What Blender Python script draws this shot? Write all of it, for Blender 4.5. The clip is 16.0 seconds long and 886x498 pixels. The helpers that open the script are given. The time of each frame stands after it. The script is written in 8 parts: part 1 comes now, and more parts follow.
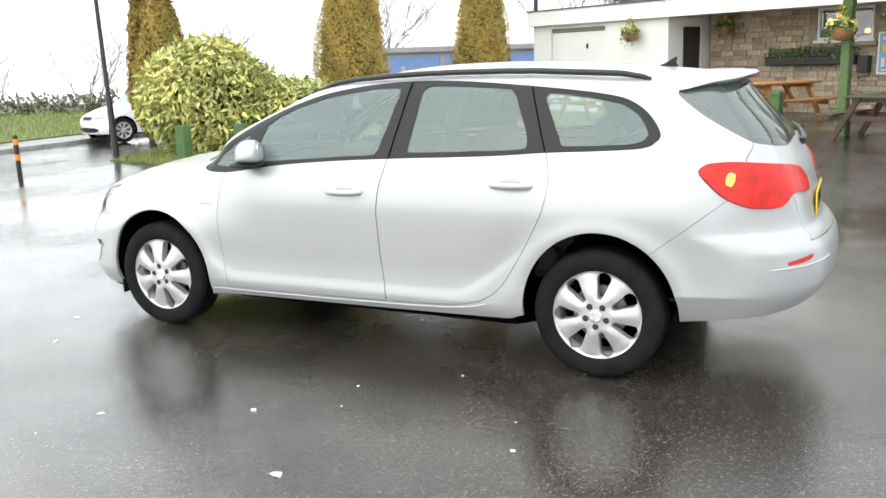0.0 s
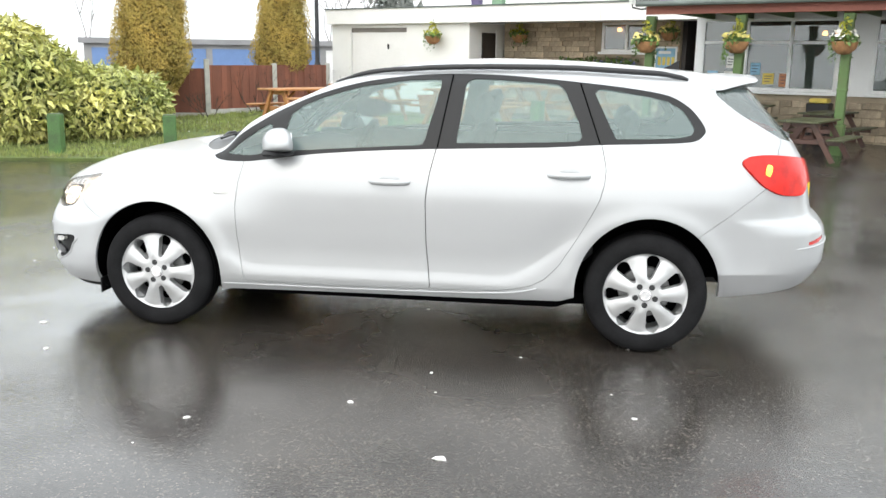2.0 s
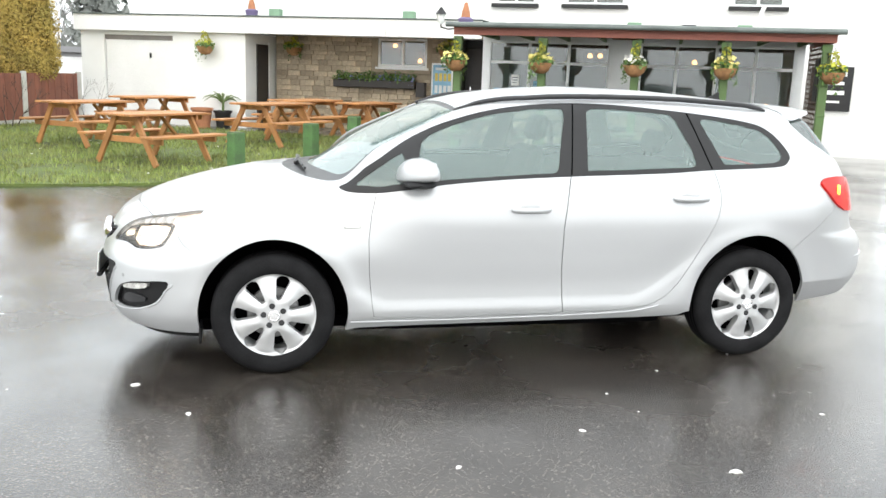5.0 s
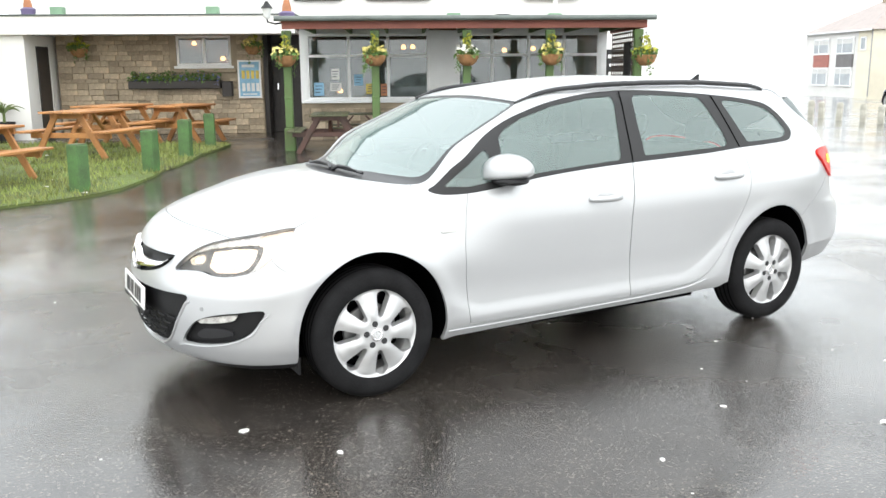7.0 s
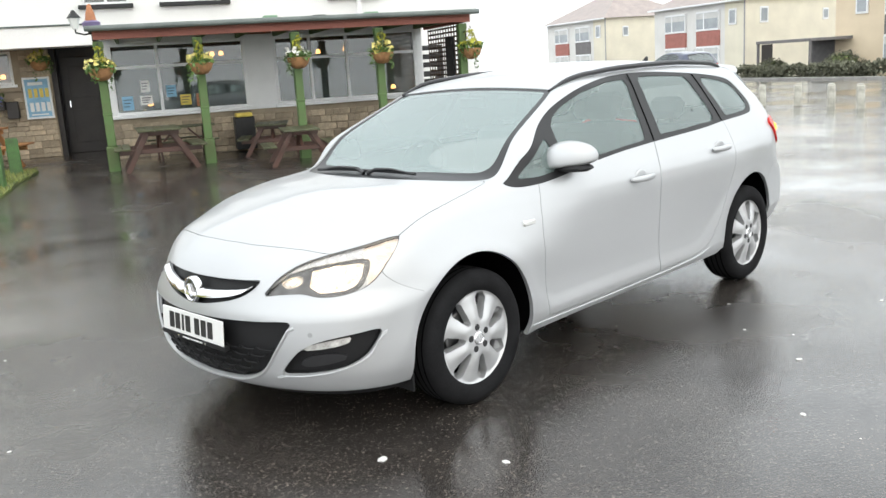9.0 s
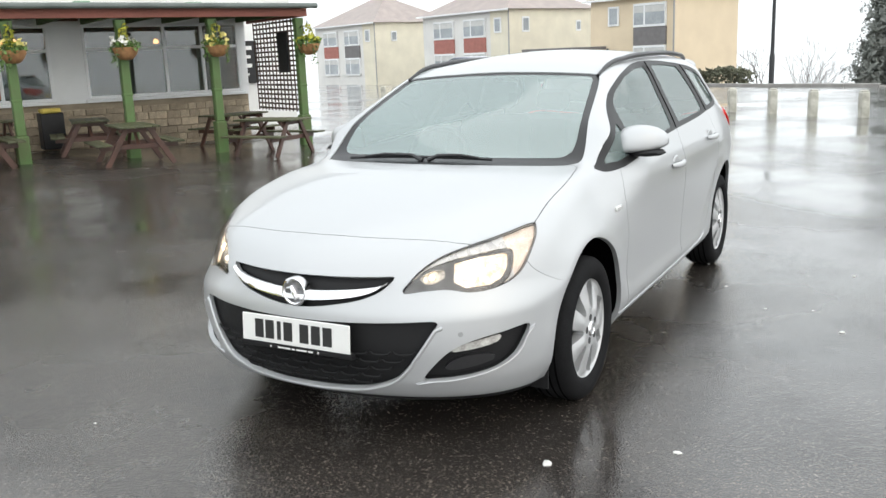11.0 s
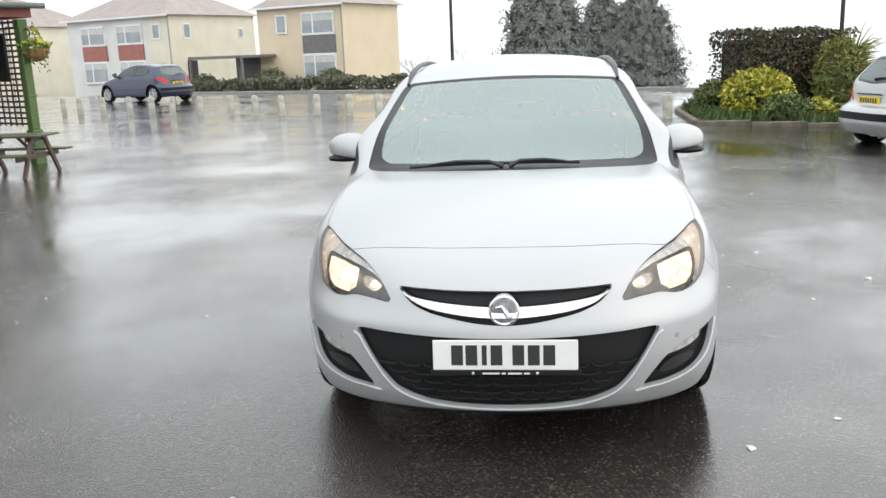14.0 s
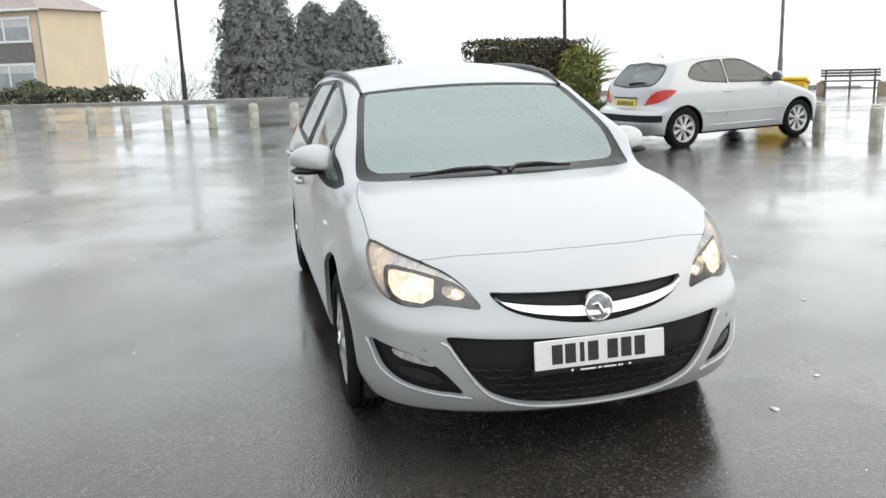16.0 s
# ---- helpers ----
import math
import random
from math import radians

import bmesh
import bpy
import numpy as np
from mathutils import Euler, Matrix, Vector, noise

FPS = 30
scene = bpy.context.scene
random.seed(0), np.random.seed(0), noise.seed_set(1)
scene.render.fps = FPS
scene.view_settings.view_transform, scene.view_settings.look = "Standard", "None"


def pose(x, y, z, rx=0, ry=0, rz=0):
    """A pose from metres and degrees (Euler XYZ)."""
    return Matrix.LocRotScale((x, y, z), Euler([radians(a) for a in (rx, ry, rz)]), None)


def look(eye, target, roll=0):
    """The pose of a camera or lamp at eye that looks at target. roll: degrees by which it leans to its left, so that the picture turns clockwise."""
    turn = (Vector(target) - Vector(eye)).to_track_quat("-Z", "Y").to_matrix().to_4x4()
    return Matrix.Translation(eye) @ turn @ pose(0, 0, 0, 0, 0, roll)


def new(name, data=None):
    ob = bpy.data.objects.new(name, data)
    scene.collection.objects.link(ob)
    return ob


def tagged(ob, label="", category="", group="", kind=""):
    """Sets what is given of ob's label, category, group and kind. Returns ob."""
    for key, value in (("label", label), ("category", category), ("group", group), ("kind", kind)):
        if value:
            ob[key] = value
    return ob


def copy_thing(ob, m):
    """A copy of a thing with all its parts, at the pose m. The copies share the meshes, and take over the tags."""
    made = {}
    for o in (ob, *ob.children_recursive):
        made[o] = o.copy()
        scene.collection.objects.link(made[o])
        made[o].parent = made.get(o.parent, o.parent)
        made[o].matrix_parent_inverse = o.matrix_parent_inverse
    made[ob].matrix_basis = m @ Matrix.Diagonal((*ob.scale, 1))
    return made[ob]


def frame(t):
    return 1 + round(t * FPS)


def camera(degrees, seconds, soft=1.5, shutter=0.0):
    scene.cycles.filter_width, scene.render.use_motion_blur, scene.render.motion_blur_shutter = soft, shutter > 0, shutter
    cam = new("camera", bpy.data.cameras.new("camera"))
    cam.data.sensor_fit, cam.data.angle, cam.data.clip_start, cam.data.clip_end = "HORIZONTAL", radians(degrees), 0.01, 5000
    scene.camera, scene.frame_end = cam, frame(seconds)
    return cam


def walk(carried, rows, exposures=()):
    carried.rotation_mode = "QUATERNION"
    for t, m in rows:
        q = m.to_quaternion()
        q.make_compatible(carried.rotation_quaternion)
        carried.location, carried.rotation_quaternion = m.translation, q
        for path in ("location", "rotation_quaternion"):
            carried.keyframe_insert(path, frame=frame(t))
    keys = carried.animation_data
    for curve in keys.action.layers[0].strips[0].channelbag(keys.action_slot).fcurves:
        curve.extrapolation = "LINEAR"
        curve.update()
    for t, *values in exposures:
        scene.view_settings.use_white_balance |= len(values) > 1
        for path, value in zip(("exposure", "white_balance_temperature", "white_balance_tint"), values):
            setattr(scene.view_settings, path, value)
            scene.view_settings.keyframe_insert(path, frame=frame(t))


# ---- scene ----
cam = camera(54.0, 16.0)
PATH = [
    (0, (2.404, -4.756, 1.524), (1.562, -2.991, 1.102), -1.9),
    (0.5, (2.08, -4.948, 1.531), (1.366, -3.119, 1.148), -0.4),
    (1, (1.746, -5.145, 1.532), (1.199, -3.265, 1.124), 1.0),
    (1.5, (1.344, -5.219, 1.517), (0.911, -3.308, 1.113), 0.3),
    (2, (0.926, -5.331, 1.507), (0.646, -3.397, 1.078), 0.7),
    (2.5, (0.531, -5.415, 1.511), (0.326, -3.475, 1.071), 0.1),
    (3, (0.113, -5.42, 1.528), (0.063, -3.468, 1.097), 0.4),
    (3.5, (-0.318, -5.491, 1.535), (-0.225, -3.536, 1.123), -0.2),
    (4, (-0.685, -5.461, 1.54), (-0.474, -3.51, 1.153), -0.0),
    (4.5, (-1.055, -5.373, 1.558), (-0.742, -3.435, 1.171), 1.1),
    (7, (-2.992, -4.485, 1.538), (-2.039, -2.773, 1.138), -0.4),
    (7.5, (-3.32, -4.273, 1.535), (-2.253, -2.629, 1.139), -1.9),
    (8, (-3.645, -4.062, 1.538), (-2.462, -2.502, 1.129), -1.4),
    (8.5, (-3.886, -3.784, 1.547), (-2.605, -2.305, 1.134), -2.6),
    (11, (-4.807, -2.084, 1.5), (-3.102, -1.132, 1.067), -2.3),
    (11.5, (-4.908, -1.757, 1.509), (-3.148, -0.917, 1.062), -1.5),
    (12, (-5.078, -1.426, 1.526), (-3.264, -0.712, 1.08), -1.9),
    (12.5, (-5.146, -1.11, 1.52), (-3.302, -0.483, 1.068), -3.1),
    (13, (-5.207, -0.776, 1.529), (-3.323, -0.267, 1.094), -2.3),
    (13.5, (-5.298, -0.432, 1.545), (-3.39, -0.044, 1.088), -2.3),
    (14, (-5.238, -0.112, 1.552), (-3.299, 0.098, 1.106), -2.2),
    (14.5, (-5.234, 0.23, 1.559), (-3.287, 0.279, 1.106), -1.8),
    (15, (-5.276, 0.594, 1.583), (-3.333, 0.475, 1.125), -2.1),
    (15.5, (-5.214, 0.916, 1.588), (-3.284, 0.642, 1.144), -3.2),
    (16, (-5.151, 1.253, 1.597), (-3.253, 0.814, 1.147), -2.2),
]
EXPOSURES = ((0.0, 1.11), (2.0, 1.15), (4.5, 1.26), (7.0, 1.26), (8.5, 1.00), (11.0, 0.74), (12.5, 0.78), (13.5, 0.72), (15.0, 0.56), (16.0, 0.52))
walk(cam, [(t, look(eye, target, roll)) for t, eye, target, roll in PATH], EXPOSURES)

# ---- daylight: thick bright mist all round, a weak wide sun above it ----
world = bpy.data.worlds.new("misty_sky")
scene.world = world
world.use_nodes = True
wn, wl = world.node_tree.nodes, world.node_tree.links
sky = wn.new("ShaderNodeTexSky")
sky.sky_type, sky.sun_disc = "NISHITA", False
sky.sun_elevation, sky.sun_rotation = radians(38), radians(200)
sky.air_density, sky.dust_density = 2.0, 6.0
dim = wn.new("ShaderNodeMixRGB")
dim.blend_type, dim.inputs[0].default_value = "MULTIPLY", 1.0
dim.inputs[2].default_value = (0.10, 0.10, 0.10, 1)
wl.new(sky.outputs[0], dim.inputs[1])
veil = wn.new("ShaderNodeMixRGB")
veil.inputs[0].default_value = 0.90
veil.inputs[2].default_value = (0.885, 0.935, 0.965, 1)
wl.new(dim.outputs[0], veil.inputs[1])
wl.new(veil.outputs[0], wn["Background"].inputs[0])
wn["Background"].inputs[1].default_value = 0.98
sun_lamp = new("sun", bpy.data.lights.new("sun", "SUN"))
sun_lamp.data.energy, sun_lamp.data.angle, sun_lamp.data.color = 0.9, radians(165), (1.0, 0.985, 0.96)
sun_lamp.matrix_world = look((-6, -14, 16), (0, 0, 0))


# ---- materials ----
def mat(name, colour, rough=0.6, metal=0.0, vary=0.15, scale=6.0, grain=60.0, bump=0.0, second=None, coat=0.0, rvary=0.1,
        spec=0.5, stretch=(1, 1, 1), each=0.0, emit=0.0):
    """A painted, wooden, stone or plant surface: colour varied at two scales, roughness to match, fine relief."""
    m = bpy.data.materials.new(name)
    m.use_nodes = True
    n, l = m.node_tree.nodes, m.node_tree.links
    b = n["Principled BSDF"]
    tc = n.new("ShaderNodeTexCoord")
    mp = n.new("ShaderNodeMapping")
    mp.inputs["Scale"].default_value = stretch
    l.new(tc.outputs["Object"], mp.inputs[0])
    big, small = n.new("ShaderNodeTexNoise"), n.new("ShaderNodeTexNoise")
    for t, s, d in ((big, scale, 4), (small, grain, 3)):
        t.inputs["Scale"].default_value, t.inputs["Detail"].default_value = s, d
        l.new(mp.outputs[0], t.inputs["Vector"])
    add = n.new("ShaderNodeMath")
    add.operation = "MULTIPLY_ADD"
    add.inputs[1].default_value = 0.65
    half = n.new("ShaderNodeMath")
    half.operation = "MULTIPLY"
    half.inputs[1].default_value = 0.35
    l.new(small.outputs[0], half.inputs[0])
    l.new(big.outputs[0], add.inputs[0])
    l.new(half.outputs[0], add.inputs[2])
    ramp = n.new("ShaderNodeValToRGB")
    c2 = second or tuple(c * 0.55 for c in colour)
    lo = tuple(a + (b_ - a) * min(1, vary * 2.2) for a, b_ in zip(colour, c2))
    hi = tuple(min(1, c * (1 + vary * 0.35)) for c in colour)
    ramp.color_ramp.elements[0].position, ramp.color_ramp.elements[0].color = 0.34, (*lo, 1)
    ramp.color_ramp.elements[1].position, ramp.color_ramp.elements[1].color = 0.64, (*hi, 1)
    l.new(add.outputs[0], ramp.inputs[0])
    out = ramp.outputs[0]
    if each:
        info = n.new("ShaderNodeObjectInfo")
        geo = n.new("ShaderNodeNewGeometry")
        mix = n.new("ShaderNodeMath")
        mix.operation = "ADD"
        l.new(info.outputs["Random"], mix.inputs[0])
        l.new(geo.outputs["Random Per Island"], mix.inputs[1])
        frac = n.new("ShaderNodeMath")
        frac.operation = "FRACT"
        l.new(mix.outputs[0], frac.inputs[0])
        rng = n.new("ShaderNodeMapRange")
        rng.inputs[3].default_value, rng.inputs[4].default_value = 1 - each, 1 + each
        l.new(frac.outputs[0], rng.inputs[0])
        hsv = n.new("ShaderNodeHueSaturation")
        l.new(rng.outputs[0], hsv.inputs["Value"])
        l.new(out, hsv.inputs["Color"])
        out = hsv.outputs[0]
    l.new(out, b.inputs["Base Color"])
    rr = n.new("ShaderNodeMapRange")
    rr.inputs[3].default_value, rr.inputs[4].default_value = max(0.02, rough - rvary), min(1, rough + rvary)
    l.new(big.outputs[0], rr.inputs[0])
    l.new(rr.outputs[0], b.inputs["Roughness"])
    b.inputs["Metallic"].default_value = metal
    b.inputs["Specular IOR Level"].default_value = spec
    if spec == 0:
        b.inputs["IOR"].default_value = 1.0
    if coat:
        b.inputs["Coat Weight"].default_value, b.inputs["Coat Roughness"].default_value = coat, 0.04
    if bump:
        bp = n.new("ShaderNodeBump")
        bp.inputs["Strength"].default_value, bp.inputs["Distance"].default_value = bump, 0.01
        l.new(small.outputs[0], bp.inputs["Height"])
        l.new(bp.outputs[0], b.inputs["Normal"])
    if emit:
        l.new(out, b.inputs["Emission Color"])
        b.inputs["Emission Strength"].default_value = emit
    return m


def glass(name, tint, ior=1.45, gloss=0.03, mist=0.0, film=(0.60, 0.80, 0.77), share=0.25):
    """A thin pane: tinted see-through with a mirror gloss by Fresnel; mist mixes in a pale scattering film that
    imitates reflected sky.
    """
    m = bpy.data.materials.new(name)
    m.use_nodes = True
    n, l = m.node_tree.nodes, m.node_tree.links
    n.remove(n["Principled BSDF"])
    tr, gl, mx, fr = (n.new("ShaderNode" + k) for k in ("BsdfTransparent", "BsdfGlossy", "MixShader", "Fresnel"))
    tr.inputs[0].default_value = (*tint, 1)
    gl.inputs["Roughness"].default_value = gloss
    fr.inputs[0].default_value = ior
    l.new(fr.outputs[0], mx.inputs[0])
    clear = tr
    if mist:
        df, tl, both, clear = (n.new("ShaderNode" + k) for k in ("BsdfDiffuse", "BsdfTranslucent", "MixShader", "MixShader"))
        for b in (df, tl):
            b.inputs[0].default_value = (*film, 1)
        both.inputs[0].default_value = share
        tx = n.new("ShaderNodeTexNoise")
        tx.inputs["Scale"].default_value = 1.2
        mr = n.new("ShaderNodeMapRange")
        mr.inputs[3].default_value, mr.inputs[4].default_value = mist * 0.85, mist * 1.15
        l.new(tx.outputs[0], mr.inputs[0])
        l.new(mr.outputs[0], clear.inputs[0])
        l.new(df.outputs[0], both.inputs[1])
        l.new(tl.outputs[0], both.inputs[2])
        l.new(tr.outputs[0], clear.inputs[1])
        l.new(both.outputs[0], clear.inputs[2])
    l.new(clear.outputs[0], mx.inputs[1])
    l.new(gl.outputs[0], mx.inputs[2])
    l.new(mx.outputs[0], n["Material Output"].inputs[0])
    return m


def glow(name, colour, strength):
    m = bpy.data.materials.new(name)
    m.use_nodes = True
    b = m.node_tree.nodes["Principled BSDF"]
    b.inputs["Base Color"].default_value = (*colour, 1)
    b.inputs["Emission Color"].default_value = (*colour, 1)
    b.inputs["Emission Strength"].default_value = strength
    return m


# ---- mesh helpers ----
def part(name, bm, material, parent=None, label="", m=None):
    """Link a bmesh as one mesh object, under a thing or a part if given."""
    me = bpy.data.meshes.new(name)
    bm.to_mesh(me)
    bm.free()
    me.materials.append(material)
    ob = new(name, me)
    if parent:
        ob.parent = parent
    if m is not None:
        ob.matrix_basis = placed(parent).inverted() @ m if parent else m
    if label:
        ob["label"] = label
    return ob


def placed(ob):
    """Where an object stands in the world, through its parents."""
    m = Matrix.Identity(4)
    while ob:
        m, ob = ob.matrix_basis @ m, ob.parent
    return m


def thing(name, label, category, m=None, group="", kind=""):
    ob = new(name)
    ob.empty_display_size = 0.2
    if m is not None:
        ob.matrix_basis = m
    return tagged(ob, label, category, group, kind)


def smooth(ob, angle=40):
    me = ob.data
    me.shade_smooth()
    me.set_sharp_from_angle(angle=radians(angle))
    return ob


def box(bm, lo, hi, m=None, bevel=0.0):
    """An axis-aligned block between two corners, its edges rounded by bevel, moved by m."""
    x0, y0, z0 = lo
    x1, y1, z1 = hi
    v = [bm.verts.new(c) for c in ((x0, y0, z0), (x1, y0, z0), (x1, y1, z0), (x0, y1, z0), (x0, y0, z1), (x1, y0, z1), (x1, y1, z1), (x0, y1, z1))]
    fs = [bm.faces.new([v[i] for i in q]) for q in ((3, 2, 1, 0), (4, 5, 6, 7), (0, 1, 5, 4), (1, 2, 6, 5), (2, 3, 7, 6), (3, 0, 4, 7))]
    if bevel:
        es = list({e for f in fs for e in f.edges})
        made = bmesh.ops.bevel(bm, geom=es, offset=bevel, segments=1, affect="EDGES", profile=0.5)
        v = list({w for f in made["faces"] for w in f.verts} | {w for w in v if w.is_valid})
    if m is not None:
        bmesh.ops.transform(bm, matrix=m, verts=v)
    return v


def blk(lo, hi, m=None, bevel=0.0):
    bm = bmesh.new()
    box(bm, lo, hi, m, bevel)
    return bm


def tube(bm, pts, radii, seg=10, cap=True):
    """A round bar along points, with a radius at each."""
    pts = [Vector(p) for p in pts]
    rings = []
    side = None
    for i, p in enumerate(pts):
        d = (pts[min(i + 1, len(pts) - 1)] - pts[max(i - 1, 0)]).normalized()
        if side is None:
            side = d.orthogonal().normalized()
        side = (side - d * side.dot(d)).normalized()
        up = d.cross(side)
        r = radii[i] if hasattr(radii, "__len__") else radii
        rings.append([bm.verts.new(p + (side * math.cos(a) + up * math.sin(a)) * r) for a in (2 * math.pi * k / seg for k in range(seg))])
    for a, b in zip(rings, rings[1:]):
        for k in range(seg):
            bm.faces.new((a[k], a[(k + 1) % seg], b[(k + 1) % seg], b[k]))
    if cap:
        bm.faces.new(rings[0][::-1])
        bm.faces.new(rings[-1])
    return bm


def lathe(profile, seg=48, axis="Z"):
    """Turn a profile of (radius, height) round an axis; ends closed where the radius is nought."""
    bm = bmesh.new()
    rings = []
    for r, h in profile:
        ring = []
        for k in range(seg if r > 1e-6 else 1):
            a = 2 * math.pi * k / seg
            c = (r * math.cos(a), r * math.sin(a), h)
            ring.append(bm.verts.new(c if axis == "Z" else (c[0], h, c[1])))
        rings.append(ring)
    for a, b in zip(rings, rings[1:]):
        for k in range(seg):
            q = [a[k % len(a)], a[(k + 1) % len(a)], b[(k + 1) % len(b)], b[k % len(b)]]
            q = list(dict.fromkeys(q))
            if len(q) > 2:
                bm.faces.new(q)
    bmesh.ops.recalc_face_normals(bm, faces=bm.faces)
    return bm


def plate(outline, depth, m=None):
    """A flat outline in x, y given a thickness downwards in z."""
    bm = bmesh.new()
    a = [bm.verts.new((x, y, 0)) for x, y in outline]
    b = [bm.verts.new((x, y, -depth)) for x, y in outline]
    bm.faces.new(a)
    bm.faces.new(b[::-1])
    for i in range(len(a)):
        j = (i + 1) % len(a)
        bm.faces.new((a[j], a[i], b[i], b[j]))
    bmesh.ops.recalc_face_normals(bm, faces=bm.faces)
    if m is not None:
        bmesh.ops.transform(bm, matrix=m, verts=bm.verts)
    return bm

PAINT = mat("silver_paint", (0.50, 0.51, 0.52), 0.36, 0.40, 0.03, 1.5, 900, 0.0, coat=0.5, rvary=0.03)
BLACK_TRIM = mat("black_trim", (0.02, 0.02, 0.022), 0.35, 0, 0.2, 4, 120, 0.05)
SATIN_PILLAR = mat("satin_pillar", (0.017, 0.017, 0.018), 0.45, 0, 0.2, 4, 120, 0.0, rvary=0.05, spec=0.35)
BLACK_PLASTIC = mat("black_plastic", (0.012, 0.012, 0.013), 0.55, 0, 0.3, 6, 300, 0.15, spec=0.3)
# grey of the shut-line strips: shade in the panel gaps as colour
SEAM = mat("seam_shadow", (0.15, 0.15, 0.155), 0.9, 0, 0.2, 6, 90)
# near-black for recessed parts, deepening the shade they hold
DARK_VOID = mat("dark_void", (0.004, 0.004, 0.0045), 0.9, 0, 0.2, 6, 90, spec=0.0)
RUBBER = mat("tyre_rubber", (0.016, 0.016, 0.017), 0.82, 0, 0.4, 9, 160, 0.1, rvary=0.1, spec=0.10)
ALLOY = mat("silver_alloy", (0.56, 0.565, 0.57), 0.34, 0.45, 0.06, 12, 400, 0.0, rvary=0.06)
STEEL = mat("dull_steel", (0.25, 0.25, 0.25), 0.5, 0.8, 0.3, 14, 200, 0.1)
# steel darkened to imitate shade in bolt holes and behind spokes
SHADE_STEEL = mat("shade_steel", (0.055, 0.055, 0.058), 0.5, 0.5, 0.3, 14, 200, 0.1)
CHROME = mat("chrome", (0.86, 0.86, 0.87), 0.10, 1.0, 0.03, 10, 100, rvary=0.03)
CABIN = mat("cabin_trim", (0.05, 0.05, 0.052), 0.7, 0, 0.25, 5, 200, 0.2)
SEAT = mat("seat_cloth", (0.055, 0.055, 0.06), 0.9, 0, 0.25, 8, 400, 0.3)
HEADLINING = mat("headlining", (0.55, 0.55, 0.53), 0.9, 0, 0.08, 8, 300, 0.1)
# the pale film on these panes stands in for sky they reflect
CAR_GLASS = glass("car_glass", (0.84, 0.94, 0.92), 1.66, 0.03, 0.22, (0.57, 0.75, 0.72), 0.10)
SCREEN_GLASS = glass("windscreen_glass", (0.90, 0.98, 0.97), 2.5, 0.03, 0.25, (0.66, 0.88, 0.85), 0.0)
PRIVACY_GLASS = glass("privacy_glass", (0.42, 0.48, 0.48), 2.2, 0.03, 0.14)
HATCH_GLASS = glass("hatch_glass", (0.70, 0.80, 0.79), 1.9, 0.03, 0.10, (0.5, 0.66, 0.65))
LAMP_GLASS = glass("lamp_glass", (0.97, 0.97, 0.97), 1.35)
LAMP_SILVER = mat("lamp_reflector", (0.75, 0.75, 0.75), 0.16, 0.9, 0.05, 20, 200)
BULB = glow("headlight_bulb", (1.0, 0.80, 0.52), 7.0)
# bulb light on both reflectors put in as warm colour and emission
LIT_SILVER = mat("lit_reflector", (0.98, 0.90, 0.80), 0.18, 0.6, 0.5, 34, 90, 0.8, second=(0.62, 0.46, 0.33), emit=0.24)
CLEAR_SILVER = mat("clear_reflector", (0.82, 0.78, 0.72), 0.15, 0.6, 0.5, 60, 160, 0.8, second=(0.26, 0.25, 0.24), emit=0.10)
SIDE_BULB = glow("sidelight_bulb", (1.0, 0.80, 0.52), 3.0)
AMBER = mat("amber_lens", (0.75, 0.38, 0.14), 0.2, 0, 0.1, 30, 200)
RED_LENS = mat("red_lens", (0.55, 0.022, 0.016), 0.15, 0, 0.15, 14, 260, 0.05, coat=0.3)
TAIL_LENS = mat("lit_tail_lens", (0.56, 0.016, 0.010), 0.15, 0, 0.35, 16, 260, 0.1, second=(0.30, 0.006, 0.005), coat=0.12, spec=0.3, emit=0.16)
# paler version for gaps that hold less shade, and for parking sensors
FAINT_SEAM = mat("faint_seam", (0.36, 0.365, 0.37), 0.6, 0.2, 0.1, 6, 90)
AMBER_LIT = glow("lit_amber_lens", (1.0, 0.42, 0.06), 1.4)
PLATE_WHITE = mat("white_plate", (0.80, 0.80, 0.78), 0.3, 0, 0.05, 8, 200)
PLATE_YELLOW = mat("yellow_plate", (0.85, 0.62, 0.03), 0.3, 0, 0.05, 8, 200)
PLATE_INK = mat("plate_ink", (0.02, 0.02, 0.02), 0.4, 0, 0.1, 8, 200)

# ---- the estate car's outer skin: one smooth solid, cut into panels ----
def spl(x, xs, zs):
    """Smooth curve through a few profile stations (monotone cubic)."""
    xs, zs = np.asarray(xs, float), np.asarray(zs, float)
    h, d = np.diff(xs), np.diff(zs) / np.diff(xs)
    m = np.empty_like(zs)
    m[0], m[-1] = d[0], d[-1]
    m[1:-1] = np.where(d[:-1] * d[1:] > 0, 2 * d[:-1] * d[1:] / np.where(d[:-1] + d[1:] == 0, 1, d[:-1] + d[1:]), 0)
    x = np.clip(x, xs[0], xs[-1])
    i = np.clip(np.searchsorted(xs, x) - 1, 0, len(xs) - 2)
    t = (x - xs[i]) / h[i]
    return ((1 + 2 * t) * (1 - t) ** 2 * zs[i] + t * (1 - t) ** 2 * h[i] * m[i]
            + t * t * (3 - 2 * t) * zs[i + 1] + t * t * (t - 1) * h[i] * m[i + 1])


def sstep(a, b, x):
    t = np.clip((x - a) / (b - a), 0, 1)
    return t * t * (3 - 2 * t)


WHEEL_X, WHEEL_Z = 1.3425, 0.318


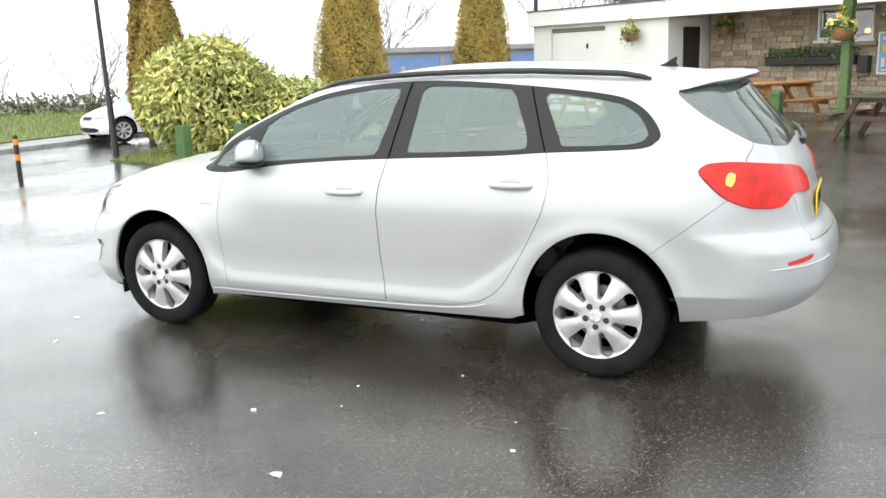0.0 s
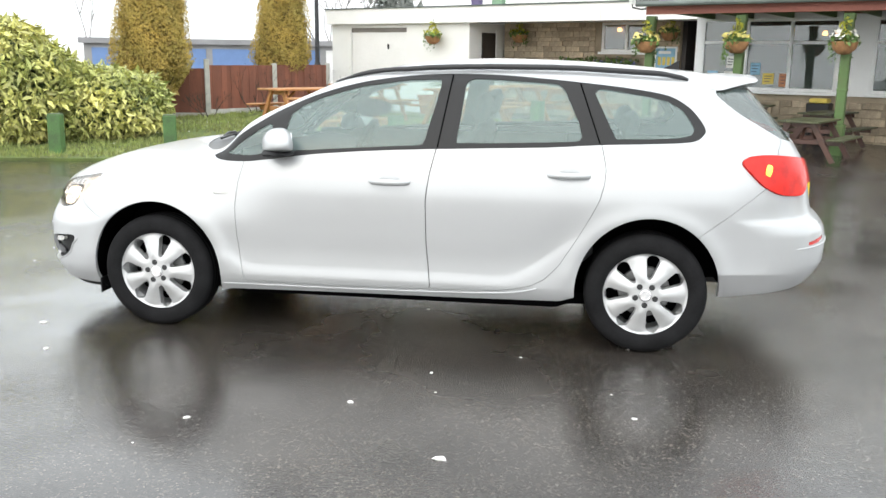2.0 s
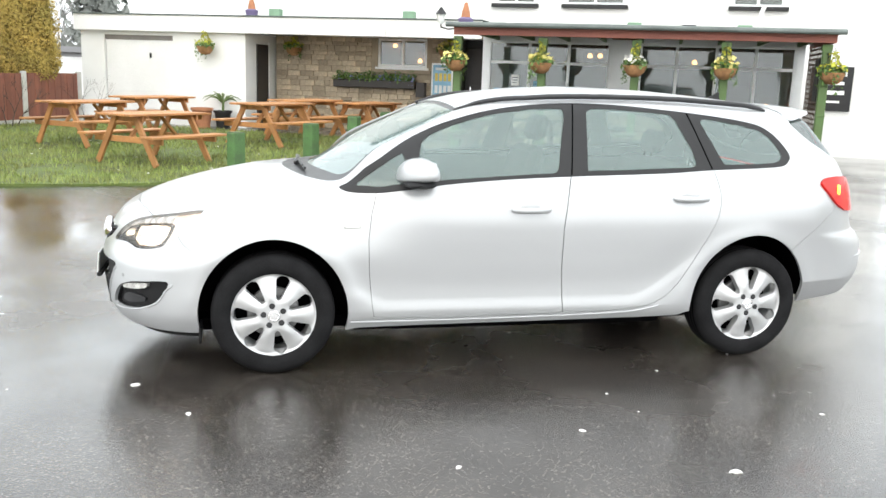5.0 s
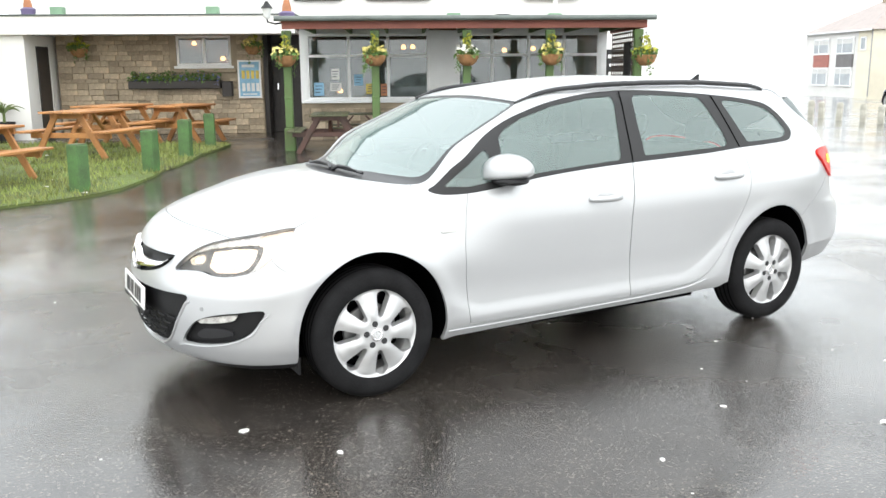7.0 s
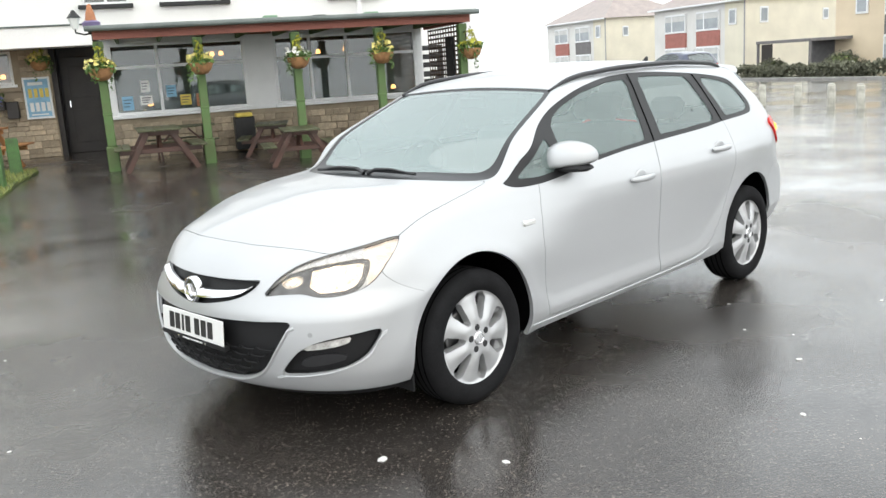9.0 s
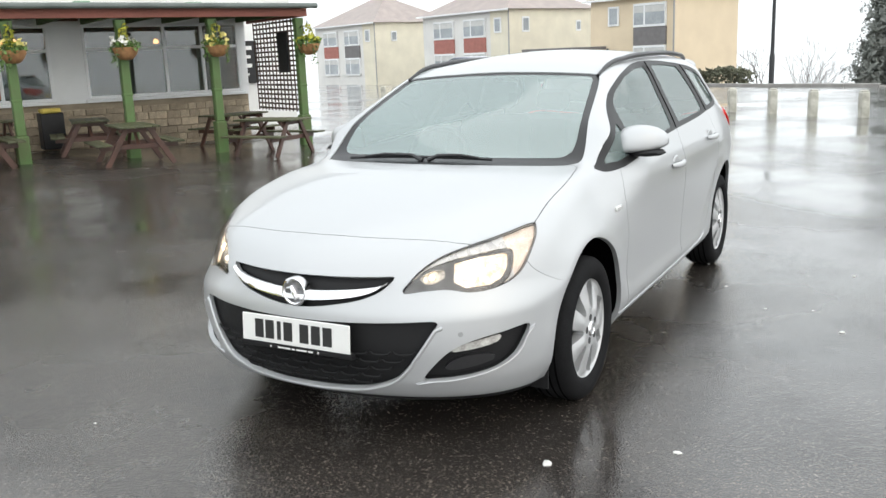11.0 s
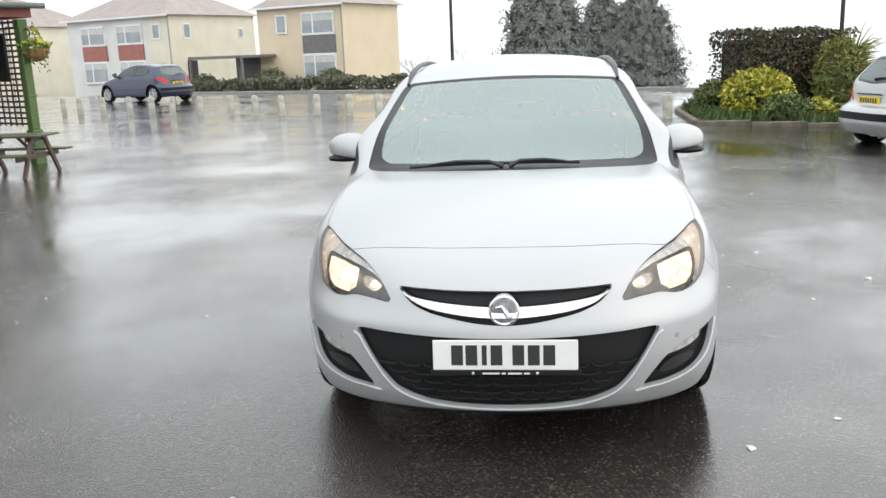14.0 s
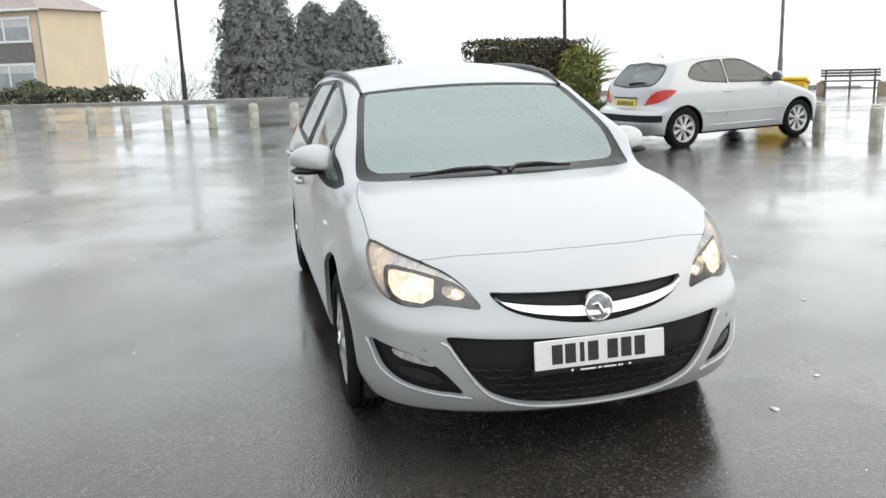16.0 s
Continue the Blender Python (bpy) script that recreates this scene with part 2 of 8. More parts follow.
def half_width(x, z):
    w = spl(z, (0.16, 0.21, 0.26, 0.30, 0.34, 0.45, 0.60, 0.72, 0.80, 0.87, 0.93, 0.98, 1.10, 1.20, 1.30, 1.40, 1.46, 1.52),
            (0.80, 0.835, 0.862, 0.878, 0.884, 0.884, 0.891, 0.900, 0.904, 0.898, 0.882, 0.862, 0.812, 0.768, 0.718, 0.660, 0.610, 0.52))
    lift = 0.28 * sstep(0.58, 1.12, x) + 0.10 * sstep(-0.75, -1.0, x)
    inside = sstep(-1.0, -0.85, x) * (1 - sstep(0.86, 1.06, x))
    dz = z - 0.395 - lift
    w = w - 0.0065 * np.exp(-(dz / np.where(dz < 0, 0.042, 0.13)) ** 2) * inside
    w = w - 0.17 * np.clip(-1.25 - x, 0, None) ** 2 - 0.125 * np.clip(x - 1.15, 0, None) ** 2
    w = w - 0.06 * np.clip(x - 0.9, 0, None) ** 1.5 * sstep(0.95, 1.3, z)
    w = w - (0.040 - 0.024 * sstep(-0.55, 0.0, x)) * sstep(1.04, 1.28, z) * (1 - sstep(0.3, 1.1, x))
    for c in (-WHEEL_X, WHEEL_X):
        r = np.hypot(x - c, z - WHEEL_Z)
        w = w + 0.008 * np.exp(-((r - 0.41) / 0.05) ** 2) * sstep(0.30, 0.42, z)
    w = w - 0.092 * sstep(0.60, 0.94, z) * (1 - sstep(1.0, 1.15, z)) * sstep(-0.5, -1.2, x)
    return w - (0.004 * sstep(0.443, 0.430, z) + 0.42 * np.clip(0.438 - z, 0, None)) * sstep(1.62, 1.74, x)


def top_line(x):
    return spl(x, (-2.275, -2.235, -2.172, -2.085, -1.992, -1.868, -1.70, -1.47, -1.22, -1.13, -0.85, -0.55, -0.33, -0.12, 0.2, 0.5, 0.9, 1.3, 1.6, 1.80, 2.05, 2.4),
               (0.60, 0.69, 0.760, 0.816, 0.858, 0.899, 0.942, 0.985, 1.010, 1.022, 1.175, 1.312, 1.402, 1.458, 1.498, 1.510, 1.502, 1.477, 1.449, 1.425, 1.39, 1.33))


def top_height(x, y):
    xe = x - (0.30 - 0.21 * sstep(-1.10, -0.75, x)) * y ** 2 - 0.60 * np.abs(y) ** 6 * (1 - sstep(-1.85, -1.5, x))
    return top_line(xe) - (0.05 - 0.025 * sstep(-1.1, -0.8, x) + 0.135 * sstep(-0.40, 0.20, x)) * y ** 2


NOSE = 0.56


def front_x(y, z):
    a = np.abs(y)
    return spl(z, (0.15, 0.20, 0.25, 0.32, 0.45, 0.56, 0.63, 0.70, 0.80),
               (-2.09, -2.175, -2.228, -2.262, -2.276, -2.270, -2.252, -2.228, -2.19)) + (0.35 + 0.10 * sstep(0.54, 0.66, z)) * a ** 2 + NOSE * a ** 6


def rear_x(y, z):
    a = np.abs(y)
    c = spl(z, (0.18, 0.26, 0.34, 0.44, 0.55, 0.63, 0.69, 0.73, 0.85, 0.98, 1.06, 1.12, 1.36, 1.5),
            (2.10, 2.22, 2.30, 2.352, 2.362, 2.352, 2.315, 2.272, 2.246, 2.210, 2.165, 2.125, 1.915, 1.83))
    return c - 0.20 * a ** 2 - 0.80 * a ** 6 - 0.004 * sstep(0.462, 0.446, z) - 0.25 * np.clip(0.455 - z, 0, None)


def smax(a, b, k):
    h = np.clip(k - np.abs(a - b), 0, None)
    return np.maximum(a, b) + h * h / (4 * k)


def skin(p):
    """Below nought inside the car."""
    x, y, z = p[:, 0], p[:, 1], p[:, 2]
    side, top = np.abs(y) - half_width(x, z), z - top_height(x, y)
    f = smax(side, top, 0.07)
    f = smax(f, front_x(y, z) - x, 0.07)
    return smax(f, x - rear_x(y, z), 0.07)


def slope(p, field):
    g = np.stack([(field(p + d) - field(p - d)) for d in np.eye(3) * 0.002], 1)
    return g / np.maximum(np.linalg.norm(g, axis=1, keepdims=True), 1e-9)


class Sheet:
    """A triangle mesh with its own normals, which can be cut along the nought line of any field."""

    def __init__(self, v, f, n, cut=None):
        self.v, self.f, self.n = v, f, n
        self.cut = np.zeros(len(v), bool) if cut is None else cut

    def tidy(self):
        used, inv = np.unique(self.f, return_inverse=True)
        return Sheet(self.v[used], inv.reshape(-1, 3), self.n[used], self.cut[used])

    def split(self, g):
        """The sheets where g is below and above nought."""
        s = g > 0
        cnt = s[self.f].sum(1)
        lo, hi = self.f[cnt == 0], self.f[cnt == 3]
        mixed = self.f[(cnt == 1) | (cnt == 2)]
        one = cnt[(cnt == 1) | (cnt == 2)] == 1
        if not len(mixed):
            return Sheet(self.v, lo, self.n, self.cut).tidy(), Sheet(self.v, hi, self.n, self.cut).tidy()
        sm = s[mixed]
        lone = np.where(one, sm.argmax(1), sm.argmin(1))
        r = np.arange(len(mixed))
        a, b, c = mixed[r, lone], mixed[r, (lone + 1) % 3], mixed[r, (lone + 2) % 3]
        pairs = np.sort(np.concatenate([np.stack([a, b], 1), np.stack([a, c], 1)]), 1)
        keys, inv = np.unique(pairs, axis=0, return_inverse=True)
        inv = inv.reshape(-1)
        i, j = keys[:, 0], keys[:, 1]
        t = (g[i] / (g[i] - g[j]))[:, None]
        v = np.concatenate([self.v, self.v[i] * (1 - t) + self.v[j] * t])
        n = np.concatenate([self.n, self.n[i] * (1 - t) + self.n[j] * t])
        cut = np.concatenate([self.cut, np.ones(len(keys), bool)])
        ab, ac = inv[: len(a)] + len(self.v), inv[len(a):] + len(self.v)
        tip = np.stack([a, ab, ac], 1)
        rest = np.concatenate([np.stack([ab, b, c], 1), np.stack([ab, c, ac], 1)])
        two = np.concatenate([one, one])
        low = np.concatenate([lo, tip[~one], rest[two]])
        high = np.concatenate([hi, tip[one], rest[~two]])
        return Sheet(v, low, n, cut).tidy(), Sheet(v, high, n, cut).tidy()

    def moved(self, d):
        """Pushed along its normals by d metres."""
        n = self.n / np.maximum(np.linalg.norm(self.n, axis=1, keepdims=True), 1e-9)
        return Sheet(self.v + n * d, self.f, self.n, self.cut)

    def hem(self, depth, way=None):
        """A strip turned inwards along the cut edges."""
        e = np.concatenate([self.f[:, [0, 1]], self.f[:, [1, 2]], self.f[:, [2, 0]]])
        key, first, cnt = np.unique(np.sort(e, 1), axis=0, return_index=True, return_counts=True)
        e = e[first[cnt == 1]]
        e = e[self.cut[e].all(1)]
        if not len(e):
            return self
        a, b = self.v[e[:, 0]], self.v[e[:, 1]]
        if way is None:
            n = self.n / np.maximum(np.linalg.norm(self.n, axis=1, keepdims=True), 1e-9)
            da, db = -n[e[:, 0]] * depth, -n[e[:, 1]] * depth
        else:
            da = db = np.asarray(way, float) * depth
        q = np.stack([a, b, b + db, a + da], 1)
        nn = np.cross(q[:, 0] - q[:, 1], q[:, 2] - q[:, 1])
        nn = nn / np.maximum(np.linalg.norm(nn, axis=1, keepdims=True), 1e-9)
        base = len(self.v) + 4 * np.arange(len(e))
        f = np.concatenate([np.stack([base + 1, base, base + 3], 1), np.stack([base + 1, base + 3, base + 2], 1)])
        return Sheet(np.concatenate([self.v, q.reshape(-1, 3)]), np.concatenate([self.f, f]),
                     np.concatenate([self.n, np.repeat(nn, 4, 0)]), np.concatenate([self.cut, np.zeros(4 * len(e), bool)]))

    def mirror(self):
        k = np.array((1, -1, 1))
        return Sheet(self.v * k, self.f[:, ::-1], self.n * k, self.cut)

    def plus(self, o):
        return Sheet(np.concatenate([self.v, o.v]), np.concatenate([self.f, o.f + len(self.v)]),
                     np.concatenate([self.n, o.n]), np.concatenate([self.cut, o.cut]))

    def pieces(self):
        """The parts that hang together, each as a sheet."""
        _, weld = np.unique(self.v.round(5), axis=0, return_inverse=True)
        weld = weld.reshape(-1)[self.f]
        tag = np.arange(weld.max() + 1)
        while True:
            low = tag[weld].min(1)
            nxt = tag.copy()
            for c in range(3):
                np.minimum.at(nxt, weld[:, c], low)
            if (nxt == tag).all():
                break
            tag = nxt
        own = tag[weld[:, 0]]
        return [Sheet(self.v, self.f[own == k], self.n, self.cut).tidy() for k in np.unique(own)]

    def link(self, name, material, parent, label=""):
        me = bpy.data.meshes.new(name)
        me.from_pydata(self.v.tolist(), [], self.f.tolist())
        me.shade_smooth()
        me.normals_split_custom_set_from_vertices((self.n / np.maximum(np.linalg.norm(self.n, axis=1, keepdims=True), 1e-9)).tolist())
        me.materials.append(material)
        ob = new(name, me)
        ob.parent = parent
        if label:
            ob["label"] = label
        return ob


def inside(p, poly):
    """Signed distance to a closed outline: below nought inside it."""
    a = np.asarray(poly, float)
    b = np.roll(a, -1, 0)
    d = np.full(len(p), 9.0)
    odd = np.zeros(len(p), bool)
    for (x0, y0), (x1, y1) in zip(a, b):
        ex, ey = x1 - x0, y1 - y0
        t = np.clip(((p[:, 0] - x0) * ex + (p[:, 1] - y0) * ey) / max(ex * ex + ey * ey, 1e-12), 0, 1)
        d = np.minimum(d, np.hypot(p[:, 0] - x0 - t * ex, p[:, 1] - y0 - t * ey))
        if y0 != y1:
            odd ^= ((y0 > p[:, 1]) != (y1 > p[:, 1])) & (p[:, 0] < ex * (p[:, 1] - y0) / ey + x0)
    return np.where(odd, -d, d)


def curve(pts, per=6):
    """A closed outline rounded through its points."""
    p = np.asarray(pts, float)
    out = []
    for i in range(len(p)):
        a, b, c, d = p[i - 1], p[i], p[(i + 1) % len(p)], p[(i + 2) % len(p)]
        for t in np.arange(per) / per:
            out.append(0.5 * (2 * b + (c - a) * t + (2 * a - 5 * b + 4 * c - d) * t * t + (3 * b - a - 3 * c + d) * t ** 3))
    return np.array(out)


def fan(p, x0, turn):
    """Angle in units of 0.5 m of arc round an upright line at x0, and height: flattens a rounded corner."""
    return np.stack([np.arctan2(np.abs(p[:, 1]), turn * (p[:, 0] - x0)) * 0.75, p[:, 2]], 1)


def fanned(pts):
    return [(radians(a) * 0.75, z) for a, z in pts]


def half_skin(field, fine=1.0, high=1.62):
    """The near half of a car's skin as one welded triangle sheet."""
    c = lambda n: max(8, int(n * fine))
    xs = np.concatenate([np.linspace(-2.5, -1.55, c(62), endpoint=False), np.linspace(-1.55, 1.6, c(175), endpoint=False), np.linspace(1.6, 2.5, c(56))])
    zs, ys = np.linspace(0.17, high, c(96)), np.linspace(-1.02, 0, c(60))
    tiles = []
    for first, second, make in (
            (xs, zs, lambda a, b: (a, np.full_like(a, -1.02), b)), (xs, ys, lambda a, b: (a, b, np.full_like(a, high))),
            (ys, zs, lambda a, b: (np.full_like(a, -2.5), a, b)), (ys, zs, lambda a, b: (np.full_like(a, 2.5), a, b))):
        a, b = np.meshgrid(first, second, indexing="ij")
        p = np.stack([c.ravel() for c in make(a, b)], 1)
        i = np.arange(a.size).reshape(a.shape)
        q = np.stack([i[:-1, :-1], i[1:, :-1], i[1:, 1:], i[:-1, 1:]], -1).reshape(-1, 4)
        tiles.append((p, np.concatenate([q[:, [0, 1, 2]], q[:, [0, 2, 3]]])))
    v = np.concatenate([t[0] for t in tiles])
    off = np.cumsum([0] + [len(t[0]) for t in tiles[:-1]])
    f = np.concatenate([t[1] + o for t, o in zip(tiles, off)])
    _, first, inv = np.unique(v.round(5), axis=0, return_index=True, return_inverse=True)
    v, f = v[first], inv.reshape(-1)[f]
    o = np.stack([np.clip(v[:, 0], -1.55, 1.55), np.zeros(len(v)), np.clip(v[:, 2], 0.17, 0.62)], 1)
    near, far = np.zeros(len(v)), np.ones(len(v))
    for _ in range(34):
        mid = (near + far) / 2
        out = field(o + (v - o) * mid[:, None]) > 0
        near, far = np.where(out, near, mid), np.where(out, mid, far)
    v = o + (v - o) * ((near + far) / 2)[:, None]
    n = slope(v, field)
    n[v[:, 1] > -1e-6, 1] = 0
    flip = (np.cross(v[f[:, 1]] - v[f[:, 0]], v[f[:, 2]] - v[f[:, 0]]) * n[f[:, 0]]).sum(1) < 0
    f[flip] = f[flip][:, ::-1]
    return Sheet(v, f, n)


# ---- the silver estate car ----
def side_view(p):
    return p[:, [0, 2]]


def build_estate():
    car = thing("estate_car", "clean silver estate car with headlights lit on wet tarmac", "car")
    hull = half_skin(skin)

    def guard(s, f):
        """Keep a side field to the car's flank."""
        return np.maximum(f, half_width(s.v[:, 0], s.v[:, 2]) - 0.16 - np.abs(s.v[:, 1]))

    # wheel arches
    for c, rx, rz in ((-WHEEL_X, 0.380, 0.400), (WHEEL_X + 0.005, 0.372, 0.408)):
        g = (np.hypot((hull.v[:, 0] - c) / rx, (hull.v[:, 2] - WHEEL_Z) / rz) - 1) * 0.39
        _, hull = hull.split(np.maximum(g, -0.45 - (-hull.v[:, 1] - 0.9)))
    # lower edge of the body
    base = lambda x: spl(x, (-2.4, -2.2, -2.0, -1.7, -0.98, -0.9, 0.9, 0.97, 1.68, 1.9, 2.16, 2.30, 2.4), (0.232, 0.232, 0.226, 0.220, 0.225, 0.238, 0.262, 0.285, 0.300, 0.322, 0.352, 0.395, 0.42))
    under, hull = hull.split(hull.v[:, 2] - base(hull.v[:, 0]))
    lip, under = under.split(np.maximum(under.v[:, 0] + 1.5, 0.185 - under.v[:, 2]))
    both = lambda s: s.plus(s.mirror())
    both(lip.moved(-0.012)).link("front_lip", BLACK_PLASTIC, car, "black plastic lip under the bumper")

    # side windows
    dlo = curve([(-1.012, 0.978), (-0.96, 0.950), (-0.82, 0.948), (-0.67, 0.966), (-0.45, 0.997), (-0.14, 1.023), (0.135, 1.038), (0.38, 1.048), (0.80, 1.064),
                 (1.08, 1.083), (1.36, 1.094), (1.53, 1.105), (1.585, 1.130), (1.603, 1.170), (1.55, 1.247), (1.49, 1.296), (1.42, 1.330), (1.31, 1.353), (1.15, 1.374), (0.93, 1.396),
                 (0.73, 1.412), (0.54, 1.424), (0.30, 1.428), (0.05, 1.413), (-0.20, 1.376), (-0.41, 1.319), (-0.56, 1.261), (-0.69, 1.195), (-0.84, 1.098), (-0.95, 1.022)], 4)
    # the windscreen pillars follow the ridge between flank and top
    ridge = lambda s: np.abs(s.v[:, 1]) - half_width(s.v[:, 0], s.v[:, 2]) - s.v[:, 2] + top_height(s.v[:, 0], s.v[:, 1])
    flank = guard(hull, inside(side_view(hull.v), dlo))
    band, hull = hull.split(np.where(hull.v[:, 0] < 0.1, np.maximum(flank, -0.010 - ridge(hull)), flank))
    band = band.moved(-0.003)
    panes = (("quarter_window", [(-0.93, 0.985), (-0.80, 0.980), (-0.68, 0.998), (-0.655, 1.06), (-0.675, 1.155), (-0.74, 1.122), (-0.85, 1.045)]),
             ("front_door_window", [(-0.575, 1.012), (-0.35, 1.028), (-0.1, 1.046), (0.150, 1.060), (0.168, 1.085), (0.232, 1.36), (0.228, 1.397), (0.05, 1.391), (-0.20, 1.354), (-0.40, 1.298), (-0.52, 1.247), (-0.575, 1.205), (-0.60, 1.10)]),
             ("rear_door_window", [(0.335, 1.074), (0.55, 1.080), (0.80, 1.090), (0.965, 1.097), (0.985, 1.12), (0.965, 1.19), (0.89, 1.345), (0.855, 1.382), (0.70, 1.392), (0.54, 1.400), (0.40, 1.402), (0.365, 1.38)]),
             ("rear_side_window", [(1.155, 1.113), (1.30, 1.116), (1.48, 1.124), (1.530, 1.138), (1.550, 1.168), (1.535, 1.200), (1.49, 1.258), (1.42, 1.302), (1.30, 1.330), (1.15, 1.352), (1.06, 1.362), (1.04, 1.340)]))
    for name, pts in panes:
        pane, band = band.split(inside(side_view(band.v), pts))
        pane = pane.moved(-0.004)
        pane.link(name, CAR_GLASS, car, "tinted side window")
        pane.mirror().link(name, CAR_GLASS, car, "tinted side window")
    band = band.hem(0.02)
    band.link("window_trim", SATIN_PILLAR, car, "satin black pillars and window trim")
    band.mirror().link("window_trim", SATIN_PILLAR, car, "satin black pillars and window trim")

    # black bars laid on the pillars in place of shaded gaps
    # shut lines of the doors across the pillars
    for x0, z0, x1, z1 in ((0.238, 1.052, 0.292, 1.424), (1.075, 1.090, 0.965, 1.388)):
        for k in (-1, 1):
            t = np.linspace(0, 1, 14)
            bm = bmesh.new()
            tube(bm, [(x0 + (x1 - x0) * u, k * (half_width(np.array([x0 + (x1 - x0) * u]), np.array([z0 + (z1 - z0) * u]))[0] - 0.002), z0 + (z1 - z0) * u) for u in t], 0.0035, 6)
            part("pillar_seam", bm, DARK_VOID, car, "thin black line between the door frames")

    # windscreen
    topview = lambda s: np.stack([s.v[:, 0], np.abs(s.v[:, 1])], 1)
    outer = curve([(-1.27, -0.3), (-1.27, -0.1), (-1.268, 0.05), (-1.25, 0.2), (-1.20, 0.4), (-1.13, 0.57), (-1.06, 0.668), (-1.00, 0.702), (-0.92, 0.698), (-0.78, 0.666), (-0.6, 0.634), (-0.45, 0.604), (-0.375, 0.580), (-0.350, 0.55), (-0.345, 0.45), (-0.34, 0.25), (-0.335, 0.05), (-0.335, -0.1), (-0.335, -0.3)], 4)
    screen, hull = hull.split(np.maximum(np.maximum(inside(topview(hull), outer), 0.9 - hull.v[:, 2]), ridge(hull) + 0.03))
    clear = curve([(-1.12, -0.3), (-1.12, -0.1), (-1.118, 0.05), (-1.10, 0.2), (-1.06, 0.38), (-1.02, 0.52), (-0.985, 0.61), (-0.90, 0.646), (-0.6, 0.594), (-0.44, 0.564), (-0.385, 0.545), (-0.372, 0.51), (-0.370, 0.38), (-0.368, 0.2), (-0.368, 0.05), (-0.368, -0.1), (-0.368, -0.3)], 4)
    pane, frame_ = screen.split(inside(topview(screen), clear))
    both(pane.moved(-0.006)).link("windscreen", SCREEN_GLASS, car, "clean windscreen reflecting the white sky")
    both(frame_.moved(-0.006)).link("windscreen_surround", BLACK_TRIM, car, "black band round the windscreen")

    # rear window
    glassrear = curve(fanned([(-8, 1.105), (2, 1.105), (10.6, 1.10), (23, 1.087), (35.6, 1.112), (40, 1.138), (46, 1.21), (51, 1.29), (53.5, 1.345), (50, 1.372), (40, 1.386), (20, 1.392), (2, 1.394), (-8, 1.394)]), 4)
    g = inside(np.stack([fan(hull.v, 1.2, 1)[:, 0], hull.v[:, 2]], 1), glassrear)
    pane, hull = hull.split(np.maximum(g, 1.5 - hull.v[:, 0]))
    both(pane.moved(-0.008)).link("rear_window", PRIVACY_GLASS, car, "dark tinted rear window")

    # lamps
    eye = curve(fanned([(69.2, 0.846), (68.9, 0.830), (64.6, 0.758), (60.6, 0.694), (56.4, 0.658), (50.5, 0.638), (45.0, 0.637), (40.2, 0.652), (34.6, 0.650), (29.2, 0.645), (31.0, 0.684), (34.7, 0.730), (40.5, 0.771), (48.3, 0.799), (54.0, 0.813), (60.0, 0.827), (66.0, 0.843)]), 4)
    lens, hull = hull.split(np.maximum(inside(fan(hull.v, -1.4, -1), eye), hull.v[:, 0] + 1.55))
    lens, lens_gap = lens.split(inside(fan(lens.v, -1.4, -1), eye) + 0.0020)
    tail = curve(fanned([(64.4, 1.003), (62.8, 1.030), (60.0, 1.042), (53.4, 1.045), (42.0, 1.026), (31.5, 1.004), (27.0, 0.985), (23.3, 0.943), (22.4, 0.895), (23.8, 0.874), (30.0, 0.880), (35.6, 0.881), (38.5, 0.853), (42.0, 0.832), (47.0, 0.835), (52.2, 0.847), (58.0, 0.890), (62.0, 0.950)]), 4)
    tlamp, hull = hull.split(np.maximum(inside(fan(hull.v, 1.4, 1), tail), 1.6 - hull.v[:, 0]))
    tlamp, tail_gap = tlamp.split(inside(fan(tlamp.v, 1.4, 1), tail) + 0.003)
    # grilles and fog lamp recesses, seen from the front
    frontview = lambda s: np.stack([np.abs(s.v[:, 1]), s.v[:, 2]], 1)
    nose = lambda s, f: np.maximum(f, s.v[:, 0] + 1.9)
    up = curve([(-0.2, 0.697), (-0.05, 0.697), (0.09, 0.698), (0.20, 0.699), (0.33, 0.702), (0.388, 0.703), (0.386, 0.690), (0.345, 0.650), (0.28, 0.622), (0.20, 0.604), (0.10, 0.588), (0.02, 0.582), (-0.05, 0.582), (-0.2, 0.582)], 4)
    ugrille, hull = hull.split(nose(hull, inside(frontview(hull), up)))
    low = curve([(-0.3, 0.536), (-0.08, 0.536), (0.1, 0.536), (0.26, 0.538), (0.42, 0.543), (0.535, 0.547), (0.562, 0.538), (0.548, 0.508), (0.499, 0.425), (0.453, 0.365), (0.40, 0.315), (0.31, 0.276), (0.20, 0.258), (0.1, 0.252), (-0.08, 0.252), (-0.3, 0.252)], 4)
    lgrille, hull = hull.split(nose(hull, inside(frontview(hull), low)))
    fogp = curve(fanned([(60.2, 0.489), (52.5, 0.482), (46.0, 0.467), (40.5, 0.438), (36.6, 0.388), (33.2, 0.316), (36.5, 0.313), (41.0, 0.316), (49.5, 0.336), (55.2, 0.374), (58.3, 0.425)]), 4)
    fog, hull = hull.split(np.maximum(inside(fan(hull.v, -1.4, -1), fogp), hull.v[:, 0] + 1.7))
    refl = curve(fanned([(45.8, 0.587), (41.0, 0.600), (33.6, 0.617), (32.8, 0.606), (34.0, 0.594), (40.0, 0.582)]), 4)
    rrefl, hull = hull.split(np.maximum(inside(fan(hull.v, 1.4, 1), refl), 1.9 - hull.v[:, 0]))
    hull_cut_lamps = hull

    # panels, with shut lines 4 mm wide between them
    gap = 0.0014

    def panel(hull, field):
        inner, rest = hull.split(field(hull) + gap)
        seam, rest = rest.split(field(rest) - gap)
